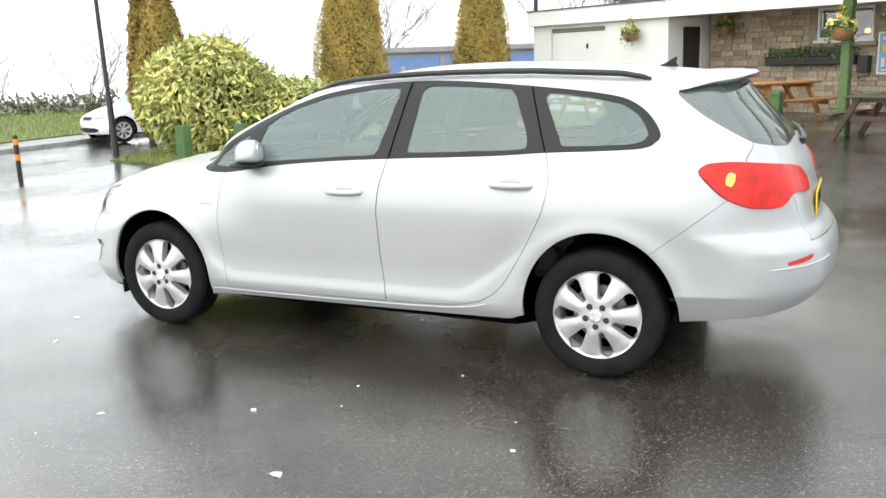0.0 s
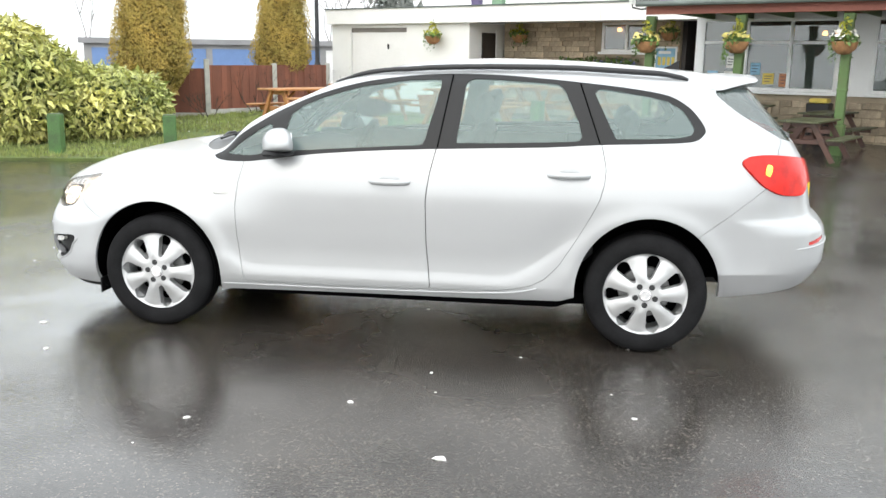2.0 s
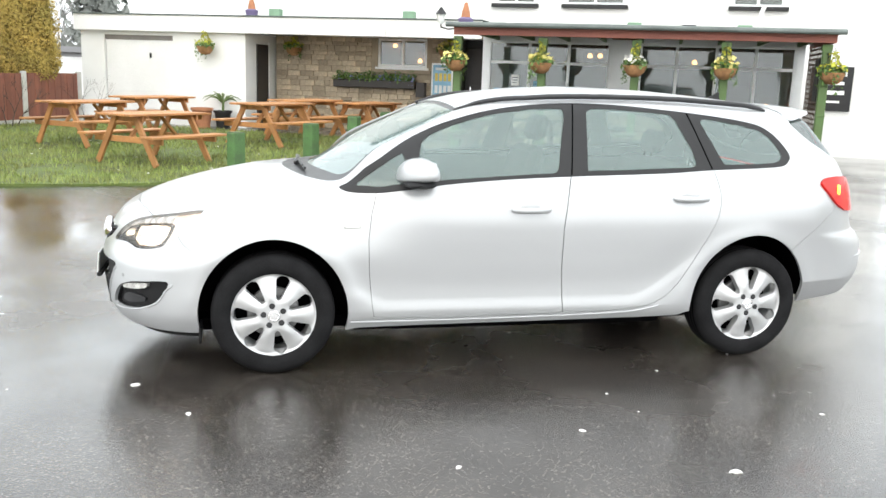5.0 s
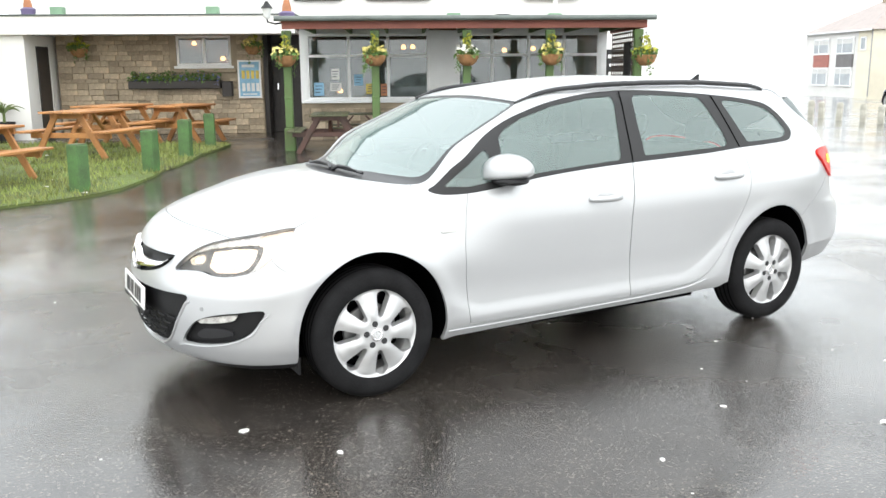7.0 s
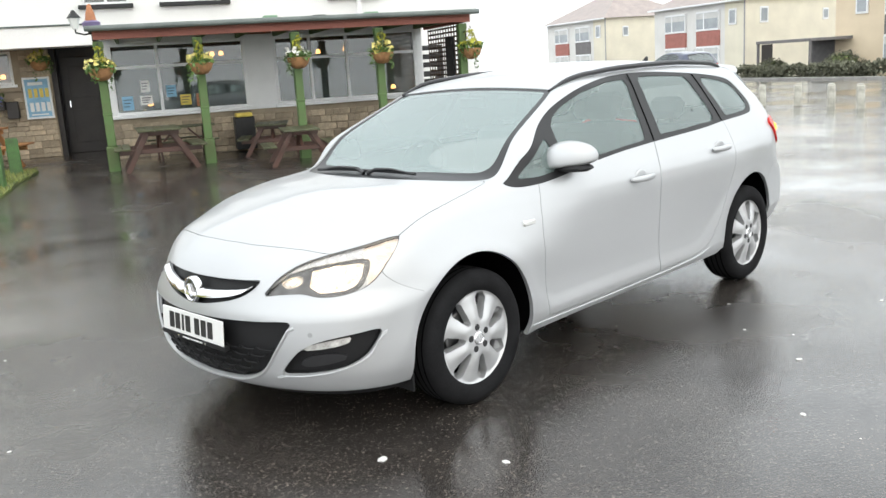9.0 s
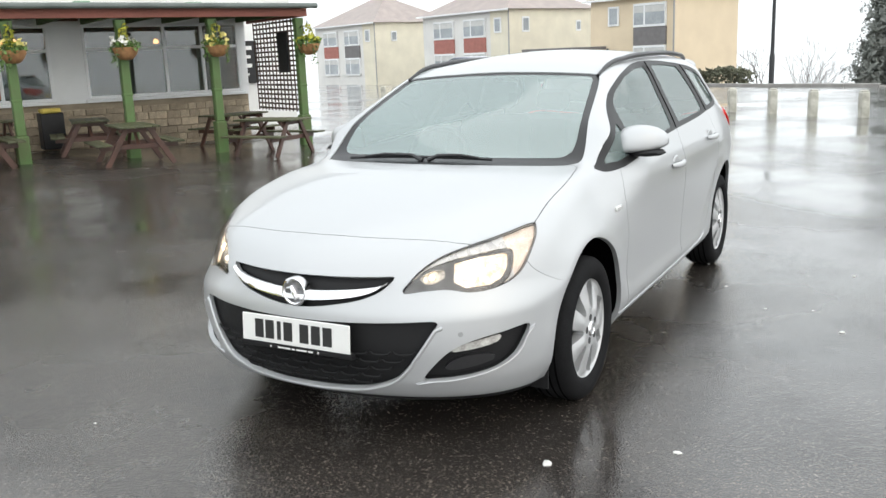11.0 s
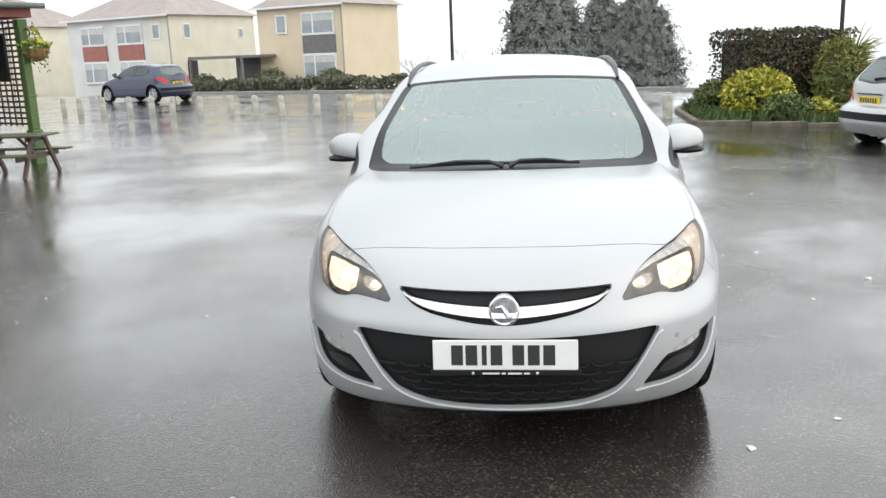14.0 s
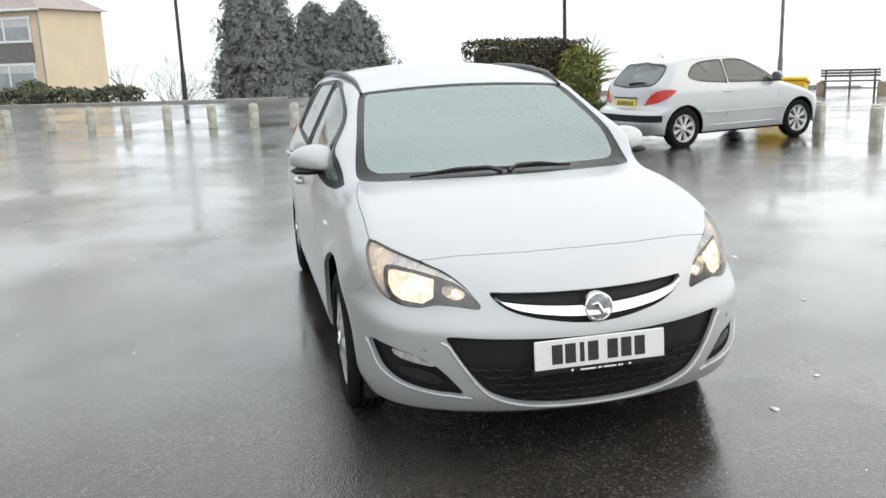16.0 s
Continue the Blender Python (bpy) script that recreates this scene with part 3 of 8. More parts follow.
        return inner, seam, rest
    seams = []
    front_door = [(-0.825, 1.00), (-0.822, 0.94), (-0.847, 0.84), (-0.863, 0.71), (-0.857, 0.54), (-0.838, 0.36), (-0.826, 0.293), (-0.4, 0.289), (0.0, 0.292), (0.205, 0.296), (0.21, 0.32), (0.190, 0.55), (0.186, 0.78), (0.205, 0.92), (0.231, 1.04), (0.25, 1.15), (-0.5, 1.15)]
    rear_door = [(0.26, 1.15), (0.233, 1.04), (0.207, 0.92), (0.188, 0.78), (0.192, 0.55), (0.212, 0.32), (0.215, 0.297), (0.40, 0.300), (0.55, 0.306), (0.66, 0.318), (0.75, 0.342), (0.82, 0.380), (0.89, 0.455), (0.973, 0.593), (1.04, 0.715), (1.085, 0.81), (1.105, 0.89), (1.111, 0.96), (1.098, 1.03), (1.08, 1.10), (1.05, 1.15)]
    door_f, s, hull = panel(hull, lambda h: guard(h, inside(side_view(h.v), front_door)))
    seams.append(s)
    door_r, s, hull = panel(hull, lambda h: guard(h, inside(side_view(h.v), rear_door)))
    seams.append(s)
    bonnet = [(-2.068, -0.1), (-2.068, 0.0), (-2.056, 0.2), (-2.027, 0.35), (-1.992, 0.47), (-1.945, 0.60), (-1.87, 0.68), (-1.79, 0.735), (-1.70, 0.760), (-1.5, 0.757), (-1.31, 0.75), (-1.16, 0.728), (-1.06, 0.70), (-1.1, 0.6), (-1.2, 0.3), (-1.25, 0.0), (-1.25, -0.1)]
    lid, s, hull = panel(hull, lambda h: np.maximum(inside(topview(h), curve(bonnet, 3)), 0.70 - h.v[:, 2]))
    seams.append(s)
    fb = lambda h: np.maximum(h.v[:, 0] - spl(h.v[:, 2], (0.2, 0.595, 0.60, 0.725, 0.73, 0.9), (-1.55, -1.55, -1.63, -1.81, -1.81, -1.81)), h.v[:, 2] - 0.842)
    bumper_f, s, hull = panel(hull, fb)
    seams.append(s)
    gate = lambda h: np.maximum(np.abs(h.v[:, 1]) - spl(h.v[:, 2], (0.60, 0.665, 0.70, 0.87, 0.90, 1.042, 1.13, 1.2), (0.545, 0.545, 0.50, 0.535, 0.60, 0.70, 0.63, 0.63)), np.maximum(0.672 - h.v[:, 2], np.maximum(1.82 - h.v[:, 0], h.v[:, 2] - 1.37)))
    tailgate, s, hull = panel(hull, gate)
    seams.append(s)
    rb = lambda h: np.maximum(h.v[:, 2] - np.minimum(0.659 + (h.v[:, 0] - 1.623) * 0.772, 0.89), 1.5 - h.v[:, 0])
    bumper_r, s, hull = panel(hull, rb)
    seams.append(s)
    for s in seams:
        for q in s.pieces():
            if len(q.f) > 12:
                for o in (q, q.mirror()):
                    o.moved(-0.010).link("shut_line", FAINT_SEAM if s is seams[-1] else SEAM, car, "thin dark shut line")

    hemmed = lambda s, d=0.018: s.hem(d)
    body = hull.hem(0.022)
    lining, _ = hull.split(np.maximum(1.34 - hull.v[:, 2], np.maximum(np.abs(hull.v[:, 1]) - 0.60, hull.v[:, 0] - 1.75)))
    both(lining.moved(-0.03)).link("headlining", HEADLINING, car, "pale grey roof lining")
    both(body).link("body_shell", PAINT, car, "silver painted wings, sills and roof")
    both(lid.hem(0.018)).link("bonnet", PAINT, car)
    both(bumper_f.hem(0.018)).link("front_bumper", PAINT, car)
    both(bumper_r.hem(0.018)).link("rear_bumper", PAINT, car)
    both(tailgate.hem(0.018)).link("tailgate", PAINT, car)
    for s, n in ((door_f, "front_door"), (door_r, "rear_door")):
        s.hem(0.018).link(n, PAINT, car)
        s.mirror().hem(0.018).link(n, PAINT, car)

    # bright strip along the sill
    for sy in (-1, 1):
        bm = bmesh.new()
        xs = np.linspace(-0.95, 0.78, 40)
        z = spl(xs, (-0.95, -0.6, 0.2, 0.6, 0.75, 0.88, 0.95), (0.272, 0.272, 0.280, 0.294, 0.318, 0.375, 0.43))
        tube(bm, [(x, sy * (half_width(np.array([x]), np.array([c]))[0] - 0.001), c) for x, c in zip(xs, z)], 0.006, 6)
        smooth(part("sill_strip", bm, PAINT, car, "pale raised strip along the sill"))

    # headlights: clear cover over a dark bowl with two reflectors
    for flip in (False, True):
        lamp = lens.mirror() if flip else lens
        k = 1 if flip else -1
        # strip round the lens, coloured dark as the shade in its gap
        (lens_gap.mirror() if flip else lens_gap).moved(-0.003).link("lamp_seal", mat("lamp_seal", (0.05, 0.05, 0.053), 0.5), car, "thin dark line for the gap round the headlight")
        ob = lamp.moved(-0.003).link("headlight", LAMP_GLASS, car, "lit headlight under a clear cover")
        bowl = lamp.moved(-0.022)
        main, bowl = bowl.split(inside(fan(bowl.v, -1.4, -1), fanned([(43.0, 0.735), (50.0, 0.750), (56.4, 0.755), (57.8, 0.750), (56.8, 0.702), (54.8, 0.668), (51.6, 0.650), (45.0, 0.647), (42.2, 0.672)])))
        small, bowl = bowl.split(inside(fan(bowl.v, -1.4, -1), curve(fanned([(33.8, 0.689), (36.3, 0.709), (39.8, 0.716), (39.9, 0.688), (35.8, 0.668)]), 4)))
        bowl, roof = bowl.split(inside(fan(bowl.v, -1.4, -1), curve(fanned([(27, 0.620), (30.6, 0.664), (33.0, 0.692), (36.6, 0.722), (43.7, 0.748), (51.6, 0.762), (57.6, 0.768), (59.6, 0.757), (58.4, 0.704), (55.8, 0.655), (50, 0.615), (40, 0.61)]), 4)))
        bowl.link("bowl", mat("lamp_bowl", (0.17, 0.165, 0.16), 0.22, 0.6, 0.5, 26, 200), ob, "dark grey lamp housing")
        # orange glow at the lamp's outer side, put in as colour and emission
        side, roof = roof.split(inside(fan(roof.v, -1.4, -1), fanned([(58.2, 0.60), (58.2, 0.80), (64, 0.83), (80, 0.83), (80, 0.60)])))
        side.moved(0.004).hem(0.012).link("indicator_reflector", mat("indicator_reflector", (0.86, 0.72, 0.60), 0.25, 0.3, 0.3, 26, 160, emit=0.15), ob, "side of the lamp with its amber glow put in")
        roof.moved(0.008).hem(0.02).link("lamp_eyelid", mat("lamp_eyelid", (0.72, 0.70, 0.68), 0.28, 0.3, 0.15, 22, 200), ob, "pale silver band along the top of the lamp")
        main.moved(-0.042).hem(-0.042).link("reflector", LIT_SILVER, ob, "brightly lit main reflector")
        small.moved(-0.016).hem(-0.016).link("inner_reflector", CLEAR_SILVER, ob, "small clear inner reflector given a weak glow")
        for name, c, r, material in (("reflector", (-1.945, 0.630 * k, 0.700), 0.040, LAMP_SILVER), ("inner_reflector", (-2.068, 0.502 * k, 0.690), 0.022, LAMP_SILVER)):
            m = look(c, (c[0] + 1.0, c[1] - 0.45 * k, c[2] + 0.03))
            bulb = lathe([(0, 0.014), (r * 0.3, 0.012), (r * 0.46, 0.004), (r * 0.46, -0.01), (0, -0.015)], 16)
            smooth(part("bulb", bulb, BULB if name == "reflector" else SIDE_BULB, ob, "glowing warm bulb", m))
        bm = bmesh.new()
        tube(bm, [(-1.755, 0.722 * k, 0.790), (-1.785, 0.716 * k, 0.775)], (0.009, 0.011), 10)
        smooth(part("indicator_bulb", bm, AMBER, ob, "amber indicator bulb"))
        # tail light
        tl = tlamp.mirror() if flip else tlamp
        ob = tl.moved(0.014).hem(0.04).link("tail_light", TAIL_LENS, car, "red tail light wrapped round the corner")
        # unseen sheet added to keep the lens's emission out of the cabin
        tl.moved(-0.04).link("lamp_back", DARK_VOID, ob, "added dark sheet blocking glow behind the lamp")
        smooth(part("lit_segment", lathe([(0, 0.0), (0.030, -0.004), (0.042, -0.02), (0, -0.03)], 20), AMBER_LIT, ob, "glowing amber patch in the tail light",
                    look((1.941, 0.772 * k, 0.965), (1.0, 0.2 * k, 0.95))))
        # same dark strip for the shaded gap round the tail light
        (tail_gap.mirror() if flip else tail_gap).moved(-0.006).link("lamp_seal", mat("dark_red_gap_line", (0.10, 0.01, 0.01), 0.4), car, "thin dark line for the gap round the tail light")
        rr = rrefl.mirror() if flip else rrefl
        bm = bmesh.new()
        lip_pts = []
        for a in np.linspace(47, 22, 14):
            d = np.linspace(0.4, 1.1, 700)
            z = 0.566 + 0.012 * (47 - a) / 25
            q = np.stack([1.4 + d * math.cos(radians(a)), k * d * math.sin(radians(a)), np.full(700, z)], 1)
            lip_pts.append(q[np.argmax(skin(q) > 0)])
        tube(bm, lip_pts, [0.002] + [0.0055] * 12 + [0.003], 8)
        smooth(part("bumper_lip", bm, PAINT, car, "raised lip under the reflector"))
        rr.moved(-0.003).link("bumper_reflector", RED_LENS, car, "slim red reflector in the rear bumper")
        # fog lamp recess
        fg = fog.mirror() if flip else fog
        ob = fg.moved(-0.035).hem(-0.019).link("fog_light_recess", BLACK_PLASTIC, car, "black fog light recess")
        strip, rest = fg.split(inside(fan(fg.v, -1.4, -1), curve(fanned([(39.0, 0.420), (41.6, 0.443), (46.5, 0.459), (51.4, 0.468), (52.3, 0.464), (51.9, 0.447), (48.4, 0.432), (43.0, 0.422)]), 4)))
        strip.moved(-0.014).hem(0.02).link("running_light", mat("lamp_clear", (0.66, 0.65, 0.62), 0.18, 0.3, 0.5, 34, 200, second=(0.34, 0.33, 0.31), coat=0.4), ob, "clear running light strip")
        pod, rest = rest.split(inside(fan(rest.v, -1.4, -1), curve(fanned([(38.6, 0.362), (41.5, 0.390), (46.0, 0.398), (50.0, 0.390), (51.0, 0.372), (47.0, 0.354), (41.5, 0.342), (39.0, 0.346)]), 4)))
        pod.moved(-0.022).hem(0.012).link("fog_lamp", BLACK_TRIM, ob, "unlit dark fog lamp")
        bm = bmesh.new()
        rim_pts = []
        for a, z in curve([(60.0, 0.470), (59.1, 0.440), (57.4, 0.394), (54.8, 0.364), (49.0, 0.331), (41.0, 0.311), (36.0, 0.308), (33.2, 0.311)], 4)[:29]:
            d = np.linspace(0.5, 1.1, 700)
            q = np.stack([-1.4 - d * math.cos(radians(a)), k * d * math.sin(radians(a)), np.full(700, z)], 1)
            rim_pts.append(q[np.argmax(skin(q) > 0)])
        tube(bm, rim_pts, [0.002] + [0.0048] * (len(rim_pts) - 2) + [0.002], 8)
        smooth(part("fog_light_edging", bm, PAINT, car, "pale raised edge of the fog light recess"))

    # grilles
    gr = both(ugrille.moved(-0.03).hem(-0.014))
    g1 = gr.link("upper_grille", BLACK_PLASTIC, car, "black upper grille")
    bm = bmesh.new()
    ring = []
    for y in np.linspace(-0.375, 0.375, 41):
        a = abs(y)
        zt = spl(np.array([a]), (0, 0.06, 0.2, 0.34, 0.38), (0.645, 0.646, 0.654, 0.672, 0.694))[0]
        zb = spl(np.array([a]), (0, 0.06, 0.2, 0.31, 0.38), (0.612, 0.613, 0.625, 0.647, 0.684))[0]
        xt, xb = front_x(y, zt) - 0.004, front_x(y, zb) - 0.012
        ring.append([bm.verts.new(c) for c in ((xt + 0.03, y, zt), (xt, y, zt), ((xt + xb) / 2 - 0.006, y, (zt + zb) / 2), (xb, y, zb), (xb + 0.03, y, zb))])
    for a, b in zip(ring, ring[1:]):
        for i in range(4):
            bm.faces.new((a[i], b[i], b[i + 1], a[i + 1]))
    bm.normal_update()
    smooth(part("grille_bar", bm, CHROME, car, "bright curved grille bar"), 60)
    GRILLE_GREY = mat("grille_grey", (0.020, 0.020, 0.021), 0.55, 0, 0.2, 4, 120, 0.05, spec=0.12)
    low_o = both(lgrille.moved(-0.028).hem(-0.013)).link("lower_grille", BLACK_PLASTIC, car, "black lower grille with wavy bars")
    for row, z in enumerate((0.412, 0.381, 0.350, 0.319, 0.290)):
        half = (0.480, 0.462, 0.430, 0.395, 0.335)[row]
        # short bars laid like bricks, their ends turned up
        for i in range(-7, 8):
            c0 = (i + 0.5 * (row % 2)) * 0.088
            ys = np.array([-0.040, -0.036, -0.030, -0.015, 0.015, 0.030, 0.036, 0.040]) + c0
            if np.abs(ys).max() > half:
                continue
            zz = z + np.array([0.011, 0.009, 0.002, 0, 0, 0.002, 0.009, 0.011]) + 0.02 * ys ** 2
            bm = bmesh.new()
            tube(bm, [(front_x(y, c) + 0.010, y, c) for y, c in zip(ys, zz)], 0.0050, 6)
            smooth(part("grille_bar", bm, GRILLE_GREY, low_o))
    def nose_x(y, z):
        xs = np.linspace(-2.45, -1.6, 1200)
        return xs[np.argmax(skin(np.stack([xs, np.full(1200, y), np.full(1200, z)], 1)) < 0)]
    # pale edge round the lower grille
    bm = bmesh.new()
    rim = [(0.566, 0.549), (0.552, 0.510), (0.505, 0.432), (0.480, 0.396), (0.457, 0.362), (0.404, 0.310), (0.312, 0.271), (0.2, 0.253)]
    edge = curve([(-y, z) for y, z in rim] + [(0, 0.246)] + rim[::-1], 5)[:81]
    tube(bm, [(nose_x(y, z) + 0.001, y, z) for y, z in edge[4:77]], 0.0075, 8)
    smooth(part("grille_edging", bm, PAINT, car, "pale raised edge of the lower grille"))
    # badge: a bright ring round a plain disc
    m = look((-2.256, 0, 0.638), (0, 0, 0.50))
    ob = smooth(part("badge", lathe([(0.050, 0.012), (0.056, 0.010), (0.058, 0.0), (0.058, -0.02)] [::-1] + [(0.044, 0.006), (0, 0.008)], 40), CHROME, car, "round bright maker's badge", m @ pose(0, 0, 0, 0, 0, 0)))
    smooth(part("badge_face", lathe([(0.043, 0.0075), (0.020, 0.009), (0, 0.0095)], 32), mat("badge_face", (0.30, 0.30, 0.31), 0.15, 0.9, 0.4, 30, 60), ob, "dark badge face", m))
    bm = bmesh.new()
    tube(bm, [(-0.03, 0.012, 0.012), (-0.008, 0.018, 0.013), (0.004, 0.0, 0.013), (0.014, -0.022, 0.013), (0.034, -0.018, 0.012)], (0.004, 0.009, 0.011, 0.009, 0.004), 8)
    smooth(part("badge_relief", bm, CHROME, ob, "bright raised device on the badge", m))

    # number plates, their characters as plain bars
    def plate_at(m, material, label):
        ob = part("number_plate", blk((-0.26, -0.0555, -0.004), (0.26, 0.0555, 0.004), None, 0.003), material, car, label, m)
        for i, x in enumerate((-0.172, -0.120, -0.074, -0.030, 0.048, 0.103, 0.158)):
            w = 0.021 if i != 2 else 0.009
            part("character_bar", blk((x - w, -0.037, 0.004), (x + w, 0.037, 0.0055)), PLATE_INK, ob, "dark bar", m)
    plate_at(look((-2.279, 0, 0.478), (0, 0, 0.30)) @ pose(0, 0, 0, 0, 180, 0) @ pose(0, 0, 0, 0, 180, 0), PLATE_WHITE, "white front number plate with dark bars")
    plate_at(look((2.256, 0, 0.800), (0, 0, 0.72)), PLATE_YELLOW, "yellow rear number plate with dark bars")
    holder = part("plate_holder", blk((-2.288, -0.27, 0.402), (-2.262, 0.27, 0.424), None, 0.003), BLACK_PLASTIC, car, "black holder under the front plate")
    for y0, y1 in ((-0.088, -0.068), (-0.060, -0.010), (-0.002, 0.012), (0.020, 0.082)):
        part("text_line", blk((-2.2895, y0, 0.408), (-2.288, y1, 0.4145)), PLATE_WHITE, holder, "small pale bar of writing")
    for y in (-0.115, 0.115):
        part("screw", lathe([(0, 0.004), (0.006, 0.003), (0.006, -0.002)], 10), CHROME, holder, "bright screw head", look((-2.288, y, 0.412), (0, y, 0.412)))

    # parking sensors in the front bumper
    for k in (-1, 1):
        d = np.linspace(0.5, 1.1, 900)
        q = np.stack([-1.4 - d * math.cos(radians(42.1)), k * d * math.sin(radians(42.1)), np.full(900, 0.492)], 1)
        c = q[np.argmax(skin(q) > 0)]
        n = slope(c[None], skin)[0]
        smooth(part("parking_sensor", lathe([(0, 0.0025), (0.0095, 0.002), (0.0105, -0.001), (0.012, -0.001), (0.0125, -0.004)], 18), FAINT_SEAM, car, "small round parking sensor", look(Vector(c), Vector(c - n))))

    # mirrors, handles, repeaters, rails
    for k in (-1, 1):
        bm = bmesh.new()
        bmesh.ops.create_uvsphere(bm, u_segments=28, v_segments=18, radius=1)
        for v in bm.verts:
            x, y, z = v.co
            sq = lambda c, e: math.copysign(abs(c) ** e, c)
            out = max(0.0, y * k)
            v.co = (sq(x, 0.85) * (0.098 - 0.03 * out if x < 0 else 0.058), sq(y, 0.75) * 0.143, (sq(z, 0.80) * 0.100 * (1 - 0.30 * out) if z > 0 else sq(z, 0.6) * 0.030) + 0.016 * y * k)
        mirror_m = pose(-0.600, k * 0.862, 1.036, 0, 0, -k * 26)
        ob = smooth(part("door_mirror", bm, PAINT, car, "silver door mirror housing", mirror_m), 80)
        bm = bmesh.new()
        tube(bm, [(-0.66, k * 0.76, 0.998), (-0.635, k * 0.80, 1.000), (-0.615, k * 0.84, 1.004), (-0.606, k * 0.90, 1.006), (-0.600, k * 0.955, 1.012), (-0.590, k * 0.985, 1.020)], (0.030, 0.036, 0.078, 0.090, 0.076, 0.03), 16)
        for v in bm.verts:
            v.co.z = 1.004 + (v.co.z - 1.004) * 0.25
        smooth(part("mirror_arm", bm, BLACK_PLASTIC, car, "black mirror arm"))
        smooth(part("mirror_face", plate([(-0.085, -0.012), (0.085, -0.010), (0.09, 0.03), (0.06, 0.075), (-0.07, 0.08), (-0.092, 0.03)], 0.004), CHROME, ob, "mirror glass",
                    mirror_m @ pose(0.047, 0, 0.0, 90, 0, 90)))
        for x, z in ((-0.003, 0.868), (0.925, 0.928)):
            w = lambda q, zz: half_width(np.array([q]), np.array([zz]))[0]
            bm = bmesh.new()
            pts = [(x + d, k * (w(x + d, z) + h), z + 0.004) for d, h in ((-0.105, 0.004), (-0.09, 0.020), (-0.05, 0.031), (0.0, 0.034), (0.05, 0.031), (0.09, 0.020), (0.105, 0.004))]
            tube(bm, pts, (0.008, 0.012, 0.0135, 0.014, 0.0135, 0.012, 0.008), 12)
            for v in bm.verts:
                v.co.z = z + 0.004 + (v.co.z - z - 0.004) * 1.25
            ob = smooth(part("door_handle", bm, PAINT, car))
            bm = lathe([(0, 0.003), (0.045, 0.0025), (0.055, 0.001), (0.06, -0.004)], 24)
            cup = part("handle_recess", bm, PAINT, ob, "shallow recess behind the handle")
            cup.matrix_world = Matrix.Translation((x, k * w(x, z + 0.012), z + 0.014)) @ pose(0, 0, 0, -90 * k, 0, 0) @ Matrix.Diagonal((1, 0.62, 1, 1))
            smooth(cup)
        x, z = -0.945, 0.782
        y = k * half_width(np.array([x]), np.array([z]))[0]
        smooth(part("side_repeater", blk((x - 0.045, y - 0.009, z - 0.013), (x + 0.045, y + 0.009, z + 0.013), None, 0.006), mat("clear_repeater", (0.72, 0.72, 0.70), 0.18, 0.2, 0.05, 20, 200, coat=1), car, "small clear side repeater"))
        bm = bmesh.new()
        xs = np.linspace(-0.37, 1.52, 50)
        ends = np.minimum(1, np.minimum(np.clip((xs + 0.30) / 0.5, 0, 1), (1.52 - xs) / 0.16))
        ys = [k * spl(np.array([x]), (-0.37, -0.1, 0.2, 0.6, 1.1, 1.52), (0.572, 0.576, 0.580, 0.588, 0.588, 0.560))[0] for x in xs]
        pts = []
        for x, y, e in zip(xs, ys, ends):
            zs = np.linspace(1.2, 1.6, 200)
            f = skin(np.stack([np.full(200, x), np.full(200, y), zs], 1))
            pts.append((x, y, zs[np.argmax(f > 0)] + 0.001 + 0.020 * math.sqrt(max(e, 0))))
        tube(bm, pts, [0.009 + 0.006 * math.sqrt(max(e, 0)) for e in ends], 10)
        smooth(part("roof_rail", bm, BLACK_TRIM, car, "black roof rail"))

    # spoiler over the rear window
    bm = bmesh.new()
    rows = []
    for y in np.linspace(-0.605, 0.605, 41):
        a = abs(y)
        stations = (0, 0.3, 0.45, 0.53, 0.58, 0.605)
        xe = float(spl(np.array([a]), stations, (1.945, 1.922, 1.885, 1.825, 1.755, 1.700))[0])
        ze = float(spl(np.array([a]), stations, (1.430, 1.421, 1.411, 1.402, 1.384, 1.366))[0])
        xf = min(1.70 - 0.12 * a, xe - 0.03)
        zs = np.linspace(1.25, 1.55, 400)
        zf = zs[np.argmax(skin(np.stack([np.full(400, xf), np.full(400, y), zs], 1)) > 0)] + 0.003
        th = 1 - 0.85 * (a / 0.605) ** 6
        rows.append([bm.verts.new(c) for c in ((xf, y, zf), ((xf + xe) / 2, y, (zf + ze) / 2 + 0.006 * th), (xe - 0.012, y, ze + 0.004 * th), (xe, y, ze - 0.010 * th), (xe - 0.015, y, ze - 0.026 * th), (xf + 0.05 * th, y, ze - 0.060 * th))])
    for a, b in zip(rows, rows[1:]):
        for i in range(5):
            bm.faces.new((a[i], a[i + 1], b[i + 1], b[i]))
    bm.faces.new([r for r in rows[0]])
    bm.faces.new([r for r in rows[-1]][::-1])
    bmesh.ops.recalc_face_normals(bm, faces=bm.faces)
    ob = smooth(part("roof_spoiler", bm, PAINT, car, "silver spoiler above the rear window"), 50)
    part("brake_light", blk((1.905, -0.16, 1.398), (1.932, 0.16, 1.414), None, 0.004), RED_LENS, ob, "red high-level brake light")
    bm = bmesh.new()
    fin = [(1.43, 0.0), (1.48, 0.022), (1.525, 0.050), (1.536, 0.048), (1.530, 0.02), (1.54, 0.0)]
    zr = 1.458
    l_, r_ = [bm.verts.new((x, -0.012 * (1 - h / 0.075), zr + h)) for x, h in fin], [bm.verts.new((x, 0.012 * (1 - h / 0.075), zr + h)) for x, h in fin]
    bm.faces.new(l_)
    bm.faces.new(r_[::-1])
    for i in range(len(fin)):
        j = (i + 1) % len(fin)
